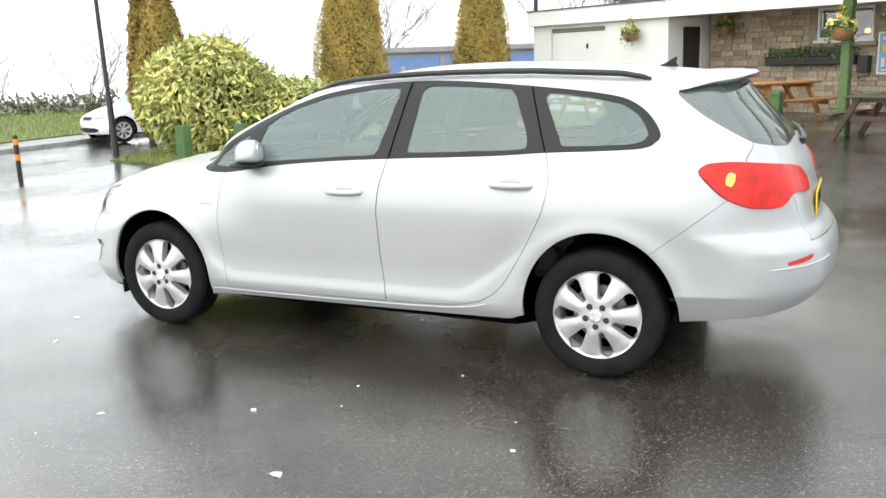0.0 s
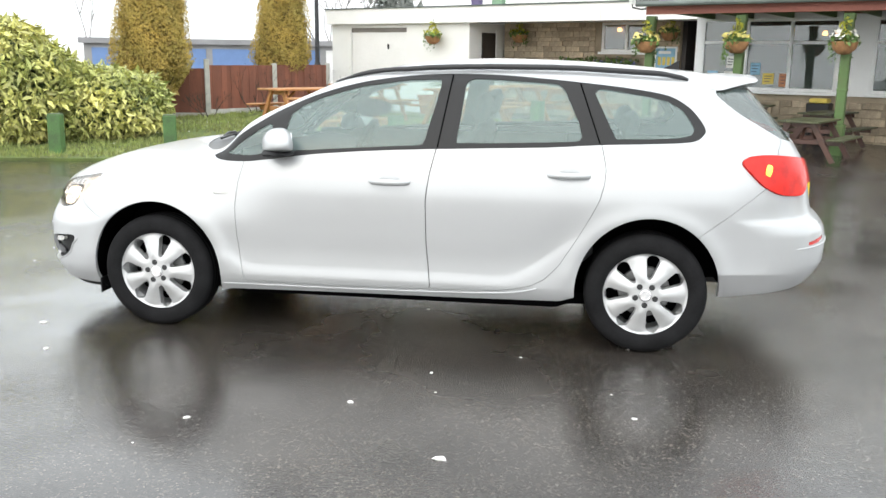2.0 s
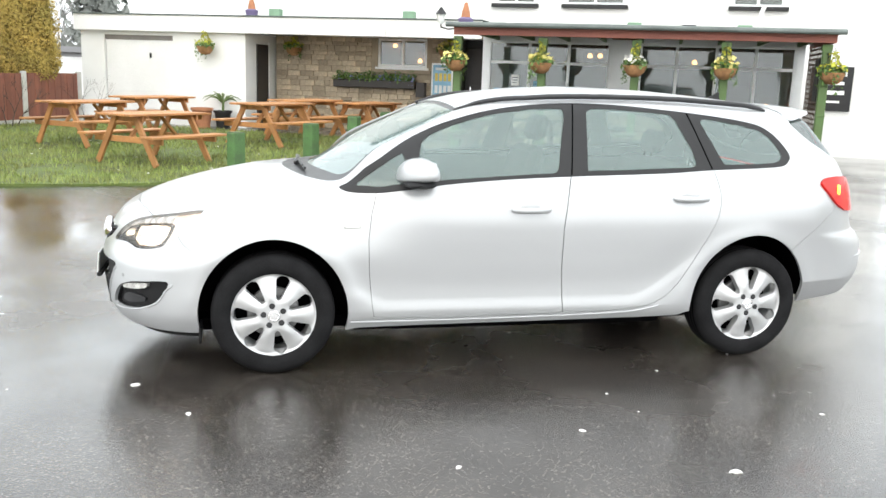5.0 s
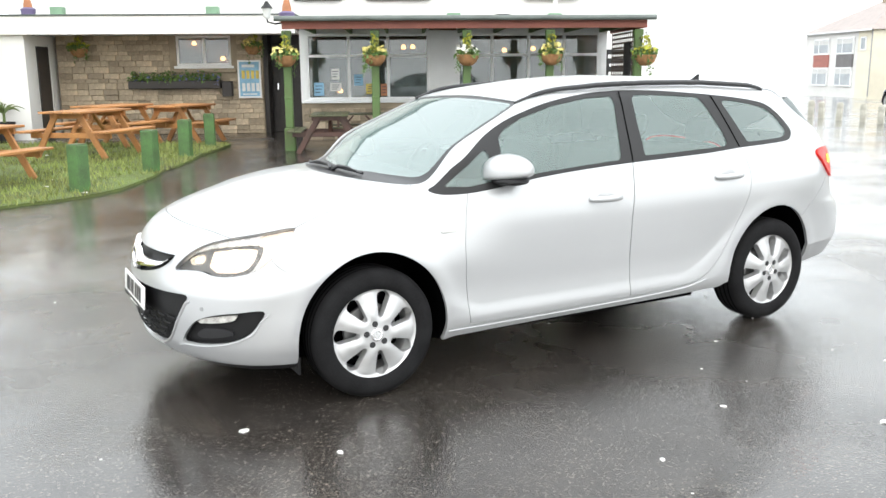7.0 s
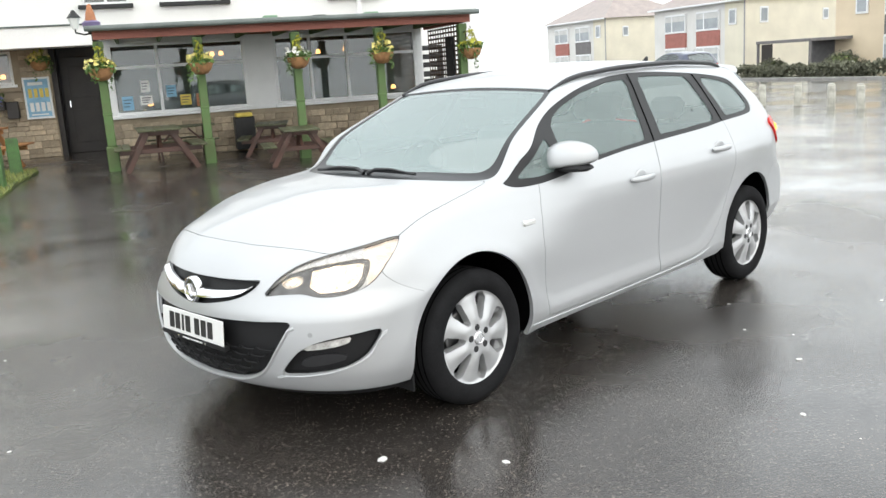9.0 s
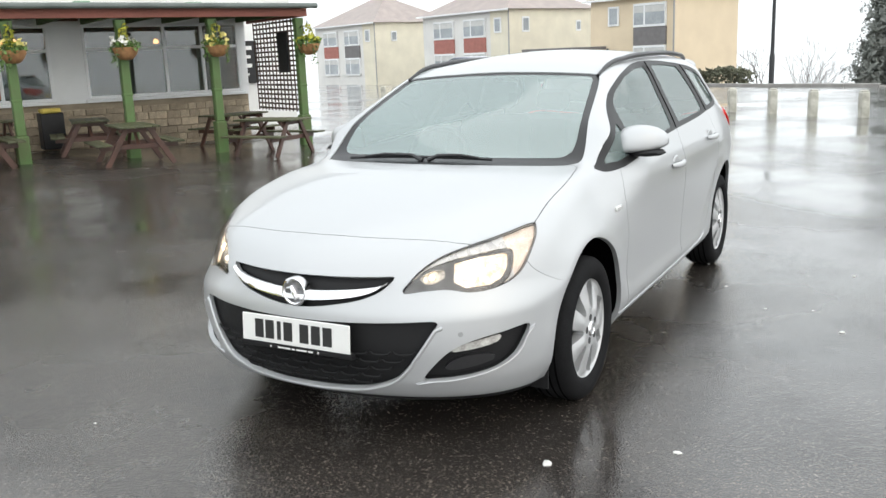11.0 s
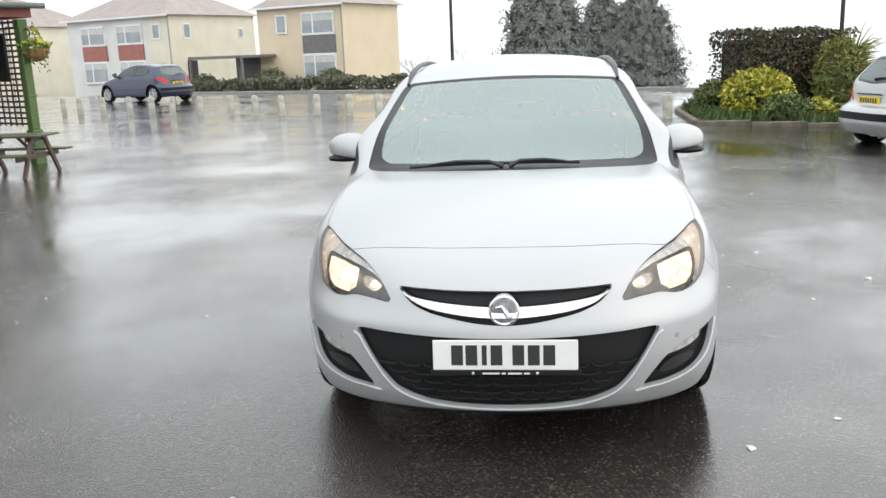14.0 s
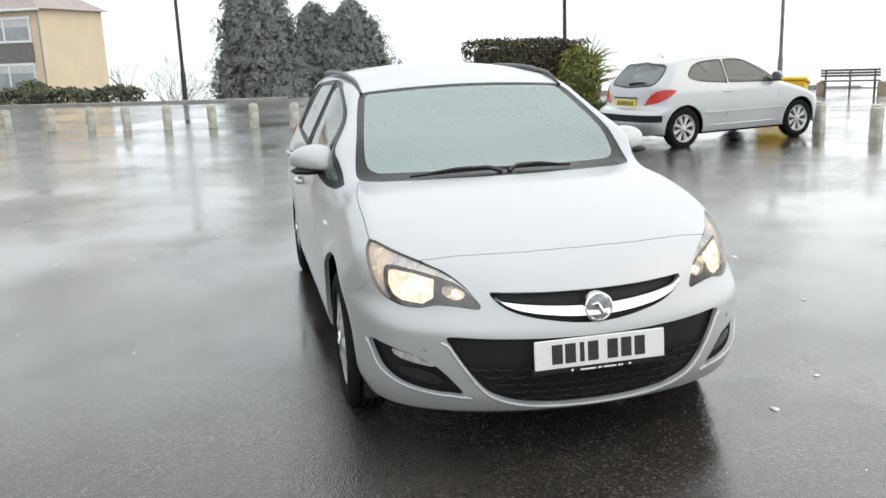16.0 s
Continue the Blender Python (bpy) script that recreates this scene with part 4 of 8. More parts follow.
        bm.faces.new((l_[j], l_[i], r_[i], r_[j]))
    bmesh.ops.recalc_face_normals(bm, faces=bm.faces)
    part("shark_fin_aerial", bm, BLACK_PLASTIC, car, "black shark-fin aerial")

    # wipers
    def on_screen(x, y, lift):
        return (x, y, top_height(np.array([x]), np.array([y]))[0] + lift)
    for y0, y1, x0, x1 in ((0.03, 0.475, -1.165, -1.135), (0.0, -0.325, -1.165, -1.145)):
        bm = bmesh.new()
        tube(bm, [on_screen(-1.19, y0, 0.0), on_screen(-1.175, y0 + (y1 - y0) * 0.15, 0.022), on_screen((x0 + x1) / 2 - 0.02, (y0 + y1) / 2, 0.028), on_screen(x1 - 0.02, y1 * 0.8, 0.018)], (0.012, 0.009, 0.007, 0.005), 8)
        ob = smooth(part("wiper", bm, BLACK_TRIM, car, "black wiper arm"))
        bm = bmesh.new()
        tube(bm, [on_screen(x0 + (x1 - x0) * t - 0.01, y0 + (y1 - y0) * (-0.1 + 1.1 * t), 0.012) for t in np.linspace(0, 1, 12)], 0.008, 6)
        smooth(part("wiper_blade", bm, BLACK_TRIM, ob))
    bm = bmesh.new()
    tube(bm, [(2.165, -0.02, 1.075), (2.175, 0.02, 1.09), (2.14, 0.22, 1.12), (2.09, 0.38, 1.14)], (0.018, 0.016, 0.009, 0.006), 8)
    smooth(part("rear_wiper", bm, BLACK_TRIM, car, "black rear wiper"))

    # wheels
    def rim_sheet():
        rr, th = np.linspace(0.03, 0.222, 40), np.linspace(0, 2 * math.pi, 253)
        a, b = np.meshgrid(rr, th, indexing="ij")
        dish = spl(a.ravel(), (0.03, 0.07, 0.12, 0.17, 0.205, 0.222), (0.030, 0.030, 0.022, 0.010, 0.006, 0.020))
        crown = np.cos(2 * math.pi * (b.ravel() / (2 * math.pi) * 7 + 0.25)) * sstep(0.06, 0.11, a.ravel()) * (1 - sstep(0.19, 0.215, a.ravel()))
        v = np.stack([a.ravel() * np.cos(b.ravel()), -dish - 0.006 * crown, a.ravel() * np.sin(b.ravel())], 1)
        i = np.arange(a.size).reshape(a.shape)
        q = np.stack([i[:-1, :-1], i[1:, :-1], i[1:, 1:], i[:-1, 1:]], -1).reshape(-1, 4)
        f = np.concatenate([q[:, [0, 1, 2]], q[:, [0, 2, 3]]])
        n = np.zeros_like(v)
        fn = np.cross(v[f[:, 1]] - v[f[:, 0]], v[f[:, 2]] - v[f[:, 0]])
        flip = fn[:, 1] > 0
        f[flip] = f[flip][:, ::-1]
        fn[flip] *= -1
        for c in range(3):
            np.add.at(n, f[:, c], fn)
        s = Sheet(v, f, n)
        r = np.hypot(s.v[:, 0], s.v[:, 2])
        ang = np.arctan2(s.v[:, 2], s.v[:, 0])
        away = np.abs(((ang / (2 * math.pi) * 7 + 0.25) % 1) - 0.5) * 2 * math.pi / 7 * r
        wide = spl(r, (0.03, 0.078, 0.088, 0.118, 0.155, 0.188, 0.207, 0.222), (-0.02, -0.01, 0.010, 0.019, 0.028, 0.035, 0.018, -0.03))
        hole, spoke = s.split(away - wide)
        return spoke.hem(0.045, (0, 1, 0))
    rim = rim_sheet()
    rim_mesh = [None]
    tyre_profile = [(0.216, 0.085), (0.226, 0.096), (0.250, 0.1035), (0.280, 0.101), (0.300, 0.092), (0.3110, 0.078), (0.3155, 0.060), (0.3174, 0.030), (0.3178, 0.0)]
    tyre_profile = [(r, -w) for r, w in tyre_profile] + [(r, w) for r, w in tyre_profile[-2::-1]]
    tyre_data = [None]
    for x in (-WHEEL_X, WHEEL_X):
        for k in (-1, 1):
            m = pose(x, k * 0.772, WHEEL_Z, 0, 27 * x + (25.7 if x < 0 else 0), 0 if k < 0 else 180)
            w = new("wheel")
            w.parent, w.matrix_basis = car, m
            w["label"] = "seven-spoke silver alloy wheel with a black tyre"
            tyre = part("tyre", lathe(tyre_profile, 72, "Y"), RUBBER, w)
            smooth(tyre, 60)
            # flat bands on the tread, the grooves' shade drawn in near-black
            for g in (-0.052, -0.018, 0.018, 0.052):
                bm = lathe([(0.3182, g - 0.004), (0.3182, g + 0.004)], 72, "Y")
                part("tread_groove", bm, DARK_VOID, tyre)
            o = rim.link("rim", ALLOY, w)
            o.matrix_basis = pose(0, -0.070, 0)
            part("barrel", lathe([(0.222, -0.086), (0.216, -0.06), (0.200, -0.03), (0.196, 0.06), (0.214, 0.085)], 48, "Y"), ALLOY, w)
            part("brake_disc", lathe([(0, -0.025), (0.13, -0.025), (0.135, -0.02), (0.135, 0.0), (0, 0.0)], 36, "Y"), STEEL, w)
            # near-black disc closes the wheel, for shade behind the spokes
            part("wheel_back", lathe([(0, 0.045), (0.20, 0.05)], 32, "Y"), DARK_VOID, w)
            hub = smooth(part("centre_cap", lathe([(0, -0.105), (0.022, -0.105), (0.024, -0.108), (0.030, -0.107), (0.034, -0.102), (0.035, -0.09)], 28, "Y"), CHROME, w, "bright centre cap"))
            # bolts widened and darkened in place of their shaded holes
            for b in range(5):
                a = 2 * math.pi * b / 5 + 0.3
                bm = lathe([(0, -0.1015), (0.009, -0.1015), (0.0155, -0.1012), (0.0155, -0.085)], 14, "Y")
                part("wheel_bolt", bm, SHADE_STEEL, w).matrix_basis = pose(0.053 * math.cos(a), 0, 0.053 * math.sin(a))
            # arch liner
            bm = bmesh.new()
            ring = []
            for a in (np.linspace(-0.20, math.pi + 0.20, 30) if x < 0 else np.linspace(0.03, math.pi + 0.10, 30)):
                c = (x + 0.405 * math.cos(a), WHEEL_Z + 0.415 * math.sin(a))
                rim_y = float(half_width(np.array([c[0]]), np.array([c[1]]))[0]) - 0.026
                ring.append([bm.verts.new((c[0], k * y, c[1])) for y in (rim_y, 0.45)])
            for a, b in zip(ring, ring[1:]):
                bm.faces.new((a[0], b[0], b[1], a[1]))
            back = [r[1] for r in ring]
            bm.faces.new(back)
            smooth(part("arch_liner", bm, DARK_VOID, car, "black wheel arch liner"))
            if x < 0:
                part("mud_flap", blk((x - 0.375, k * 0.74 - 0.08, 0.165), (x - 0.365, k * 0.74 + 0.08, 0.25), None, 0.002), BLACK_PLASTIC, car)

    # underside and cabin
    # floor plate kept low and near-black to deepen shade under the car
    part("underbody", plate([(-1.98, -0.50), (-1.90, -0.60), (-1.72, -0.60), (-0.97, -0.60), (-0.90, -0.68), (0.88, -0.68), (0.94, -0.60), (1.60, -0.50), (1.60, 0.50), (0.94, 0.60), (0.88, 0.68), (-0.90, 0.68), (-0.97, 0.60), (-1.72, 0.60), (-1.90, 0.60), (-1.98, 0.50)], 0.065, pose(0, 0, 0.240)), DARK_VOID, car)
    bm = bmesh.new()
    box(bm, (-0.92, -0.74, 0.30), (0.90, 0.74, 0.42))
    box(bm, (0.90, -0.44, 0.30), (1.95, 0.44, 0.42))
    part("cabin_floor", bm, CABIN, car)
    for k in (-1, 1):
        part("door_lining", blk((-0.85, k * 0.775 - 0.02, 0.40), (0.90, k * 0.775 + 0.02, 1.015), None, 0.01), CABIN, car, "dark door lining")
        part("side_lining", blk((0.90, k * 0.765 - 0.02, 0.78), (1.75, k * 0.765 + 0.02, 1.015), None, 0.01), CABIN, car, "dark load space lining")
    # dashboard
    bm = bmesh.new()
    rows = []
    for y in np.linspace(-0.70, 0.70, 15):
        rows.append([bm.verts.new((x, y, z)) for x, z in ((-1.05 + 0.25 * y * y, 0.955), (-0.80, 0.985), (-0.62, 0.965), (-0.50, 0.90), (-0.50, 0.55))])
    for a, b in zip(rows, rows[1:]):
        for i in range(4):
            bm.faces.new((a[i], b[i], b[i + 1], a[i + 1]))
    bmesh.ops.recalc_face_normals(bm, faces=bm.faces)
    smooth(part("dashboard", bm, CABIN, car, "dark grey dashboard"))
    # steering wheel, on the right as the car faces
    bm = bmesh.new()
    tube(bm, [(0.185 * math.cos(a), 0.185 * math.sin(a), 0) for a in np.linspace(0, 2 * math.pi, 33)], 0.016, 8, False)
    box(bm, (-0.17, -0.03, -0.025), (0.17, 0.03, 0.0), None, 0.005)
    box(bm, (-0.05, -0.17, -0.03), (0.05, 0.03, -0.005), None, 0.005)
    smooth(part("steering_wheel", bm, BLACK_PLASTIC, car, "black steering wheel", pose(-0.44, 0.37, 0.93, 0, -66, 0) @ pose(0, 0, 0, 0, 0, 90)))
    # seats
    def seat(x, y, wide, rear=False):
        ob = part("car_seat", blk((x - 0.25, y - wide, 0.42), (x + 0.27, y + wide, 0.60), None, 0.05), SEAT, car, "dark grey cloth seat")
        m = pose(x + 0.27, y, 0.58, 0, 17, 0)
        bm = blk((-0.06, -wide, 0.0), (0.07, wide, 0.56 if not rear else 0.50), None, 0.05)
        smooth(part("backrest", bm, SEAT, ob, "", m), 30)
        for dy in ((0,) if not rear else (-0.32, 0.32)):
            bm = blk((-0.045, -0.125, 0.60 if not rear else 0.53), (0.05, 0.125, 0.77 if not rear else 0.68), pose(0, dy, 0), 0.035)
            for s in (-0.05, 0.05):
                tube(bm, [(0, dy + s, 0.5), (0, dy + s, 0.65)], 0.006, 6)
            smooth(part("headrest", bm, SEAT, ob, "", m), 30)
    seat(-0.05, -0.37, 0.25)
    seat(-0.05, 0.37, 0.25)
    seat(0.80, 0.0, 0.66, True)
    part("mirror_mount", blk((-0.36, -0.10, 1.285), (-0.335, 0.10, 1.345), None, 0.008), BLACK_PLASTIC, car, "black rear-view mirror")
    part("load_cover", blk((1.30, -0.68, 0.93), (1.95, 0.68, 0.95), None, 0.004), CABIN, car)
    return car


build_estate()

# ---- ground ----
U, V = Vector((0.895, -0.446, 0)), Vector((0.446, 0.895, 0))


def ground_z(x, y):
    """The lie of the land: a nearly level car park on a hilltop, the far slopes falling away into the mist."""
    x, y = np.asarray(x, float), np.asarray(y, float)
    v, e = 0.446 * x + 0.895 * y, 0.9 * x - 0.42 * y
    u = 0.895 * x - 0.446 * y
    z = (0.18 - 0.13 * sstep(-1.8, 2.2, u)) * sstep(4.0, 10.5, v) * (1 - sstep(10, 22, x)) * sstep(-14, -6, x)
    z = z - 0.12 * sstep(2, 9, x) * sstep(-2.5, -6.5, y) - 0.32 * sstep(-7, -15, x) - 0.7 * sstep(22, 38, e) * sstep(-8, 4, y)
    r = np.hypot(x, y)
    rim = 62 - 36 * sstep(0.55, 0.85, (0.8 * x - 0.6 * y) / np.maximum(r, 1))
    return z - 0.16 * np.clip(r - rim, 0, None)


def sheet(name, xs, ys, lift, material, keep=None):
    bm = bmesh.new()
    grid = [[bm.verts.new((x, y, float(ground_z(np.float64(x), np.float64(y))) + lift)) for y in ys] for x in xs]
    for i in range(len(xs) - 1):
        for j in range(len(ys) - 1):
            bm.faces.new((grid[i][j], grid[i + 1][j], grid[i + 1][j + 1], grid[i][j + 1]))
    ob = part(name, bm, material)
    ob.data.shade_smooth()
    return ob


def wet_tarmac():
    m = bpy.data.materials.new("wet_tarmac")
    m.use_nodes = True
    n, l = m.node_tree.nodes, m.node_tree.links
    b = n["Principled BSDF"]
    tc = n.new("ShaderNodeTexCoord")

    def noise_at(scale, detail, rough=0.55):
        t = n.new("ShaderNodeTexNoise")
        t.inputs["Scale"].default_value, t.inputs["Detail"].default_value, t.inputs["Roughness"].default_value = scale, detail, rough
        l.new(tc.outputs["Object"], t.inputs["Vector"])
        return t.outputs[0]

    def ramp(src, stops):
        r = n.new("ShaderNodeValToRGB")
        r.color_ramp.elements[0].position, r.color_ramp.elements[0].color = stops[0][0], (*stops[0][1], 1)
        r.color_ramp.elements[1].position, r.color_ramp.elements[1].color = stops[-1][0], (*stops[-1][1], 1)
        for p, c in stops[1:-1]:
            e = r.color_ramp.elements.new(p)
            e.color = (*c, 1)
        l.new(src, r.inputs[0])
        return r.outputs[0]
    pools, stain, stones = noise_at(0.42, 5), noise_at(1.4, 6), n.new("ShaderNodeTexVoronoi")
    stones.inputs["Scale"].default_value = 135
    l.new(tc.outputs["Object"], stones.inputs["Vector"])
    speck = ramp(stones.outputs["Color"], ((0.0, (0.021, 0.0185, 0.017)), (0.50, (0.042, 0.037, 0.0335)), (0.79, (0.076, 0.067, 0.059)), (1.0, (0.20, 0.178, 0.155))))
    tone = ramp(stain, ((0.3, (0.65, 0.65, 0.66)), (0.7, (1.15, 1.12, 1.08))))
    mix = n.new("ShaderNodeMixRGB")
    mix.blend_type, mix.inputs[0].default_value = "MULTIPLY", 1
    l.new(speck, mix.inputs[1])
    l.new(tone, mix.inputs[2])
    l.new(mix.outputs[0], b.inputs["Base Color"])
    wet = ramp(pools, ((0.34, (0.09, 0.09, 0.09)), (0.47, (0.16, 0.16, 0.16)), (0.62, (0.30, 0.30, 0.30))))
    l.new(wet, b.inputs["Roughness"])
    b.inputs["IOR"].default_value = 1.5
    b.inputs["Specular IOR Level"].default_value = 0.25
    b.inputs["Coat IOR"].default_value = 1.52
    film = ramp(pools, ((0.40, (0.02, 0.02, 0.02)), (0.48, (0.04, 0.04, 0.04)), (0.62, (0.11, 0.11, 0.11))))
    # older, rougher tarmac that sheds its water along the building
    def along(axis, lo, hi):
        dot, rng_ = n.new("ShaderNodeVectorMath"), n.new("ShaderNodeMapRange")
        dot.operation, dot.inputs[1].default_value = "DOT_PRODUCT", axis
        l.new(tc.outputs["Object"], dot.inputs[0])
        wander = n.new("ShaderNodeMath")
        wander.operation, wander.inputs[1].default_value = "MULTIPLY_ADD", 3.0
        l.new(stain, wander.inputs[0])
        l.new(dot.outputs["Value"], wander.inputs[2])
        rng_.inputs[1].default_value, rng_.inputs[2].default_value = lo, hi
        l.new(wander.outputs[0], rng_.inputs[0])
        return rng_.outputs[0]

    def times(p, q):
        t = n.new("ShaderNodeMath")
        t.operation = "MULTIPLY"
        for i, v in enumerate((p, q)):
            if isinstance(v, float):
                t.inputs[i].default_value = v
            else:
                l.new(v, t.inputs[i])
        return t.outputs[0]
    old = times(along((0.446, 0.895, 0), 7.2, 10.0), along((-0.895, 0.446, 0), -4.5, -2.0))
    rougher = n.new("ShaderNodeMath")
    l.new(film, rougher.inputs[0])
    l.new(times(old, 0.16), rougher.inputs[1])
    l.new(rougher.outputs[0], b.inputs["Coat Roughness"])
    drier = ramp(stain, ((0.34, (0.84, 0.84, 0.84)), (0.48, (0.95, 0.95, 0.95)), (0.62, (1, 1, 1))))
    left = n.new("ShaderNodeMath")
    left.operation, left.inputs[0].default_value = "SUBTRACT", 1.0
    l.new(times(old, 0.5), left.inputs[1])
    l.new(times(drier, left.outputs[0]), b.inputs["Coat Weight"])
    rise = ramp(pools, ((0.40, (0.12, 0.12, 0.12)), (0.50, (0.5, 0.5, 0.5)), (0.62, (1, 1, 1))))
    bp = n.new("ShaderNodeBump")
    bp.inputs["Distance"].default_value = 0.0034
    l.new(rise, bp.inputs["Strength"])
    l.new(stones.outputs["Distance"], bp.inputs["Height"])
    l.new(bp.outputs[0], b.inputs["Normal"])
    calm = n.new("ShaderNodeBump")
    calm.inputs["Distance"].default_value = 0.0010
    l.new(rise, calm.inputs["Strength"])
    l.new(stones.outputs["Distance"], calm.inputs["Height"])
    l.new(calm.outputs[0], b.inputs["Coat Normal"])
    return m


TARMAC = wet_tarmac()
spread = lambda near, far, n: np.concatenate([-np.geomspace(far, near, n), np.linspace(-near, near, 73)[1:-1], np.geomspace(near, far, n)])
tagged(sheet("ground", spread(36, 900, 22), spread(36, 900, 22), 0, TARMAC), "wet worn grey tarmac car park with shallow puddles", "ground", kind="structure")


# ---- the pub ----
PUB = pose(0, 0, 0, 0, 0, -26.49)      # its front runs along local x, the camera's side is -y
FLOOR = 0.18
WHITE_WALL = mat("white_render", (0.82, 0.82, 0.80), 0.85, 0, 0.10, 1.2, 60, 0.15, second=(0.62, 0.62, 0.58))
UPVC = mat("white_plastic", (0.84, 0.85, 0.85), 0.35, 0, 0.05, 3, 100)
FASCIA = mat("white_board", (0.83, 0.83, 0.82), 0.6, 0, 0.12, 1.0, 40, 0.05, second=(0.60, 0.60, 0.57))
ROOF_FELT = mat("roof_felt", (0.10, 0.12, 0.11), 0.8, 0, 0.3, 2, 60, 0.2)
GREEN_PAINT = mat("green_paint", (0.082, 0.158, 0.048), 0.55, 0, 0.5, 4, 50, 0.15, second=(0.10, 0.13, 0.05))
RED_BOARD = mat("red_brown_board", (0.34, 0.12, 0.085), 0.6, 0, 0.25, 3, 50, 0.1, stretch=(0.3, 1, 1))
MORTAR = mat("mortar", (0.36, 0.30, 0.22), 0.95, 0, 0.25, 4, 80, 0.3)
SANDSTONE = mat("sandstone", (0.47, 0.385, 0.275), 0.9, 0, 0.5, 4.5, 50, 0.6, second=(0.22, 0.185, 0.145), each=0.32)
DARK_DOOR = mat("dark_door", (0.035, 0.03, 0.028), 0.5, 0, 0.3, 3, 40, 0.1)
# surfaces behind the panes, the rooms' dimness put into the brown
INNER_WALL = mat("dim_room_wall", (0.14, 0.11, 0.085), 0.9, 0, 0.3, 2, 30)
# pub panes with a little of the same film for reflected sky
PUB_GLASS = glass("pub_glass", (0.62, 0.66, 0.66), 1.9, 0.02, 0.08)
PAPER = mat("paper", (0.80, 0.80, 0.78), 0.7, 0, 0.08, 4, 80)
BLUE_PAPER = mat("blue_paper", (0.25, 0.48, 0.66), 0.5, 0, 0.25, 6, 60)
INK = mat("ink", (0.05, 0.06, 0.08), 0.6, 0, 0.2, 8, 80)
YELLOW_INK = mat("yellow_ink", (0.75, 0.58, 0.12), 0.6, 0, 0.2, 8, 80)
TERRACOTTA = mat("terracotta", (0.46, 0.20, 0.10), 0.8, 0, 0.25, 6, 80, 0.2)
COIR = mat("coir_basket", (0.42, 0.22, 0.10), 0.95, 0, 0.4, 14, 120, 0.6)
STEM = mat("stem", (0.12, 0.17, 0.05), 0.7, 0, 0.3, 10, 90)
LEAF = mat("basket_leaf", (0.11, 0.20, 0.045), 0.55, 0, 0.3, 8, 60, each=0.35)
YELLOW_PETAL = mat("yellow_petal", (0.84, 0.74, 0.26), 0.6, 0, 0.15, 10, 80, each=0.2)
WHITE_PETAL = mat("white_petal", (0.85, 0.84, 0.78), 0.6, 0, 0.1, 10, 80, each=0.1)
LIME_LEAF = mat("lime_leaf", (0.42, 0.42, 0.04), 0.6, 0, 0.3, 10, 80, each=0.25)
IRON = mat("black_iron", (0.025, 0.025, 0.026), 0.5, 0.3, 0.3, 10, 120, 0.1)
WARM_LAMP = glow("warm_lamp", (1.0, 0.40, 0.12), 5.0)


def setting(name, bm, material, label, category, m=None):
    return tagged(part(name, bm, material, None, "", m), label, category, kind="structure")


def scatter(name, pts, nrm, size, material, parent, label="", long=1.0, seed=1, m=None, droop=0.0, kind=""):
    """Many small leaves: bent four-cornered blades at points, turned about the given normals at random."""
    rng = np.random.default_rng(seed)
    n = len(pts)
    a = rng.normal(size=(n, 3))
    nr = nrm + 0.75 * rng.normal(size=(n, 3))
    nr /= np.linalg.norm(nr, axis=1, keepdims=True)
    t = np.cross(nr, a)
    t[:, 2] -= droop
    t -= nr * (t * nr).sum(1, keepdims=True)
    t /= np.maximum(np.linalg.norm(t, axis=1, keepdims=True), 1e-6)
    b = np.cross(nr, t)
    s = (size * rng.uniform(0.6, 1.35, n))[:, None]
    w = s / long * 0.5
    mid = pts + t * s * 0.45 + nr * s * 0.10
    v = np.stack([pts, mid + b * w, pts + t * s, mid - b * w], 1).reshape(-1, 3)
    me = bpy.data.meshes.new(name)
    base = 4 * np.arange(n)
    me.from_pydata(v.tolist(), [], np.stack([base, base + 1, base + 2, base + 3], 1).tolist())
    me.materials.append(material)
    ob = new(name, me)
    ob.parent = parent
    if m is not None:
        ob.matrix_basis = m
    if label:
        ob["label"] = label
    if kind:
        ob["kind"] = kind
    return ob


def blob(n, radii, seed, lumps=5, depth=0.22):
    """Points and normals over a lumpy rounded mass, mostly near its surface."""
    rng = np.random.default_rng(seed)
    d = rng.normal(size=(n, 3))
    d /= np.linalg.norm(d, axis=1, keepdims=True)
    c = rng.normal(size=(lumps * 3, 3))
    c /= np.linalg.norm(c, axis=1, keepdims=True)
    bump = np.exp(8 * (d @ c.T - 1)).sum(1)
    r = 0.86 + 0.20 * np.minimum(bump, 1.2) - depth * rng.random(n) ** 2.2
    return d * r[:, None] * np.asarray(radii), d / np.asarray(radii) * min(radii)


# walls: recessed mortar with courses of stones standing proud
def stone_wall(name, u0, u1, v, z0, z1, holes, label, seed):
    rng = random.Random(seed)
    bm = bmesh.new()
    box(bm, (u0, v, z0), (u1, v + 0.28, z1))
    wall = setting(name, bm, MORTAR, label, "wall", PUB)
    if holes:
        bpy.data.objects.remove(wall)
        h0, h1, k0, k1 = holes
        bm = bmesh.new()
        box(bm, (u0, v, z0), (h0, v + 0.28, z1))
        box(bm, (h1, v, z0), (u1, v + 0.28, z1))
        box(bm, (h0, v, z0), (h1, v + 0.28, k0))
        if k1 < z1:
            box(bm, (h0, v, k1), (h1, v + 0.28, z1))
        wall = setting(name, bm, MORTAR, label, "wall", PUB)
    return wall


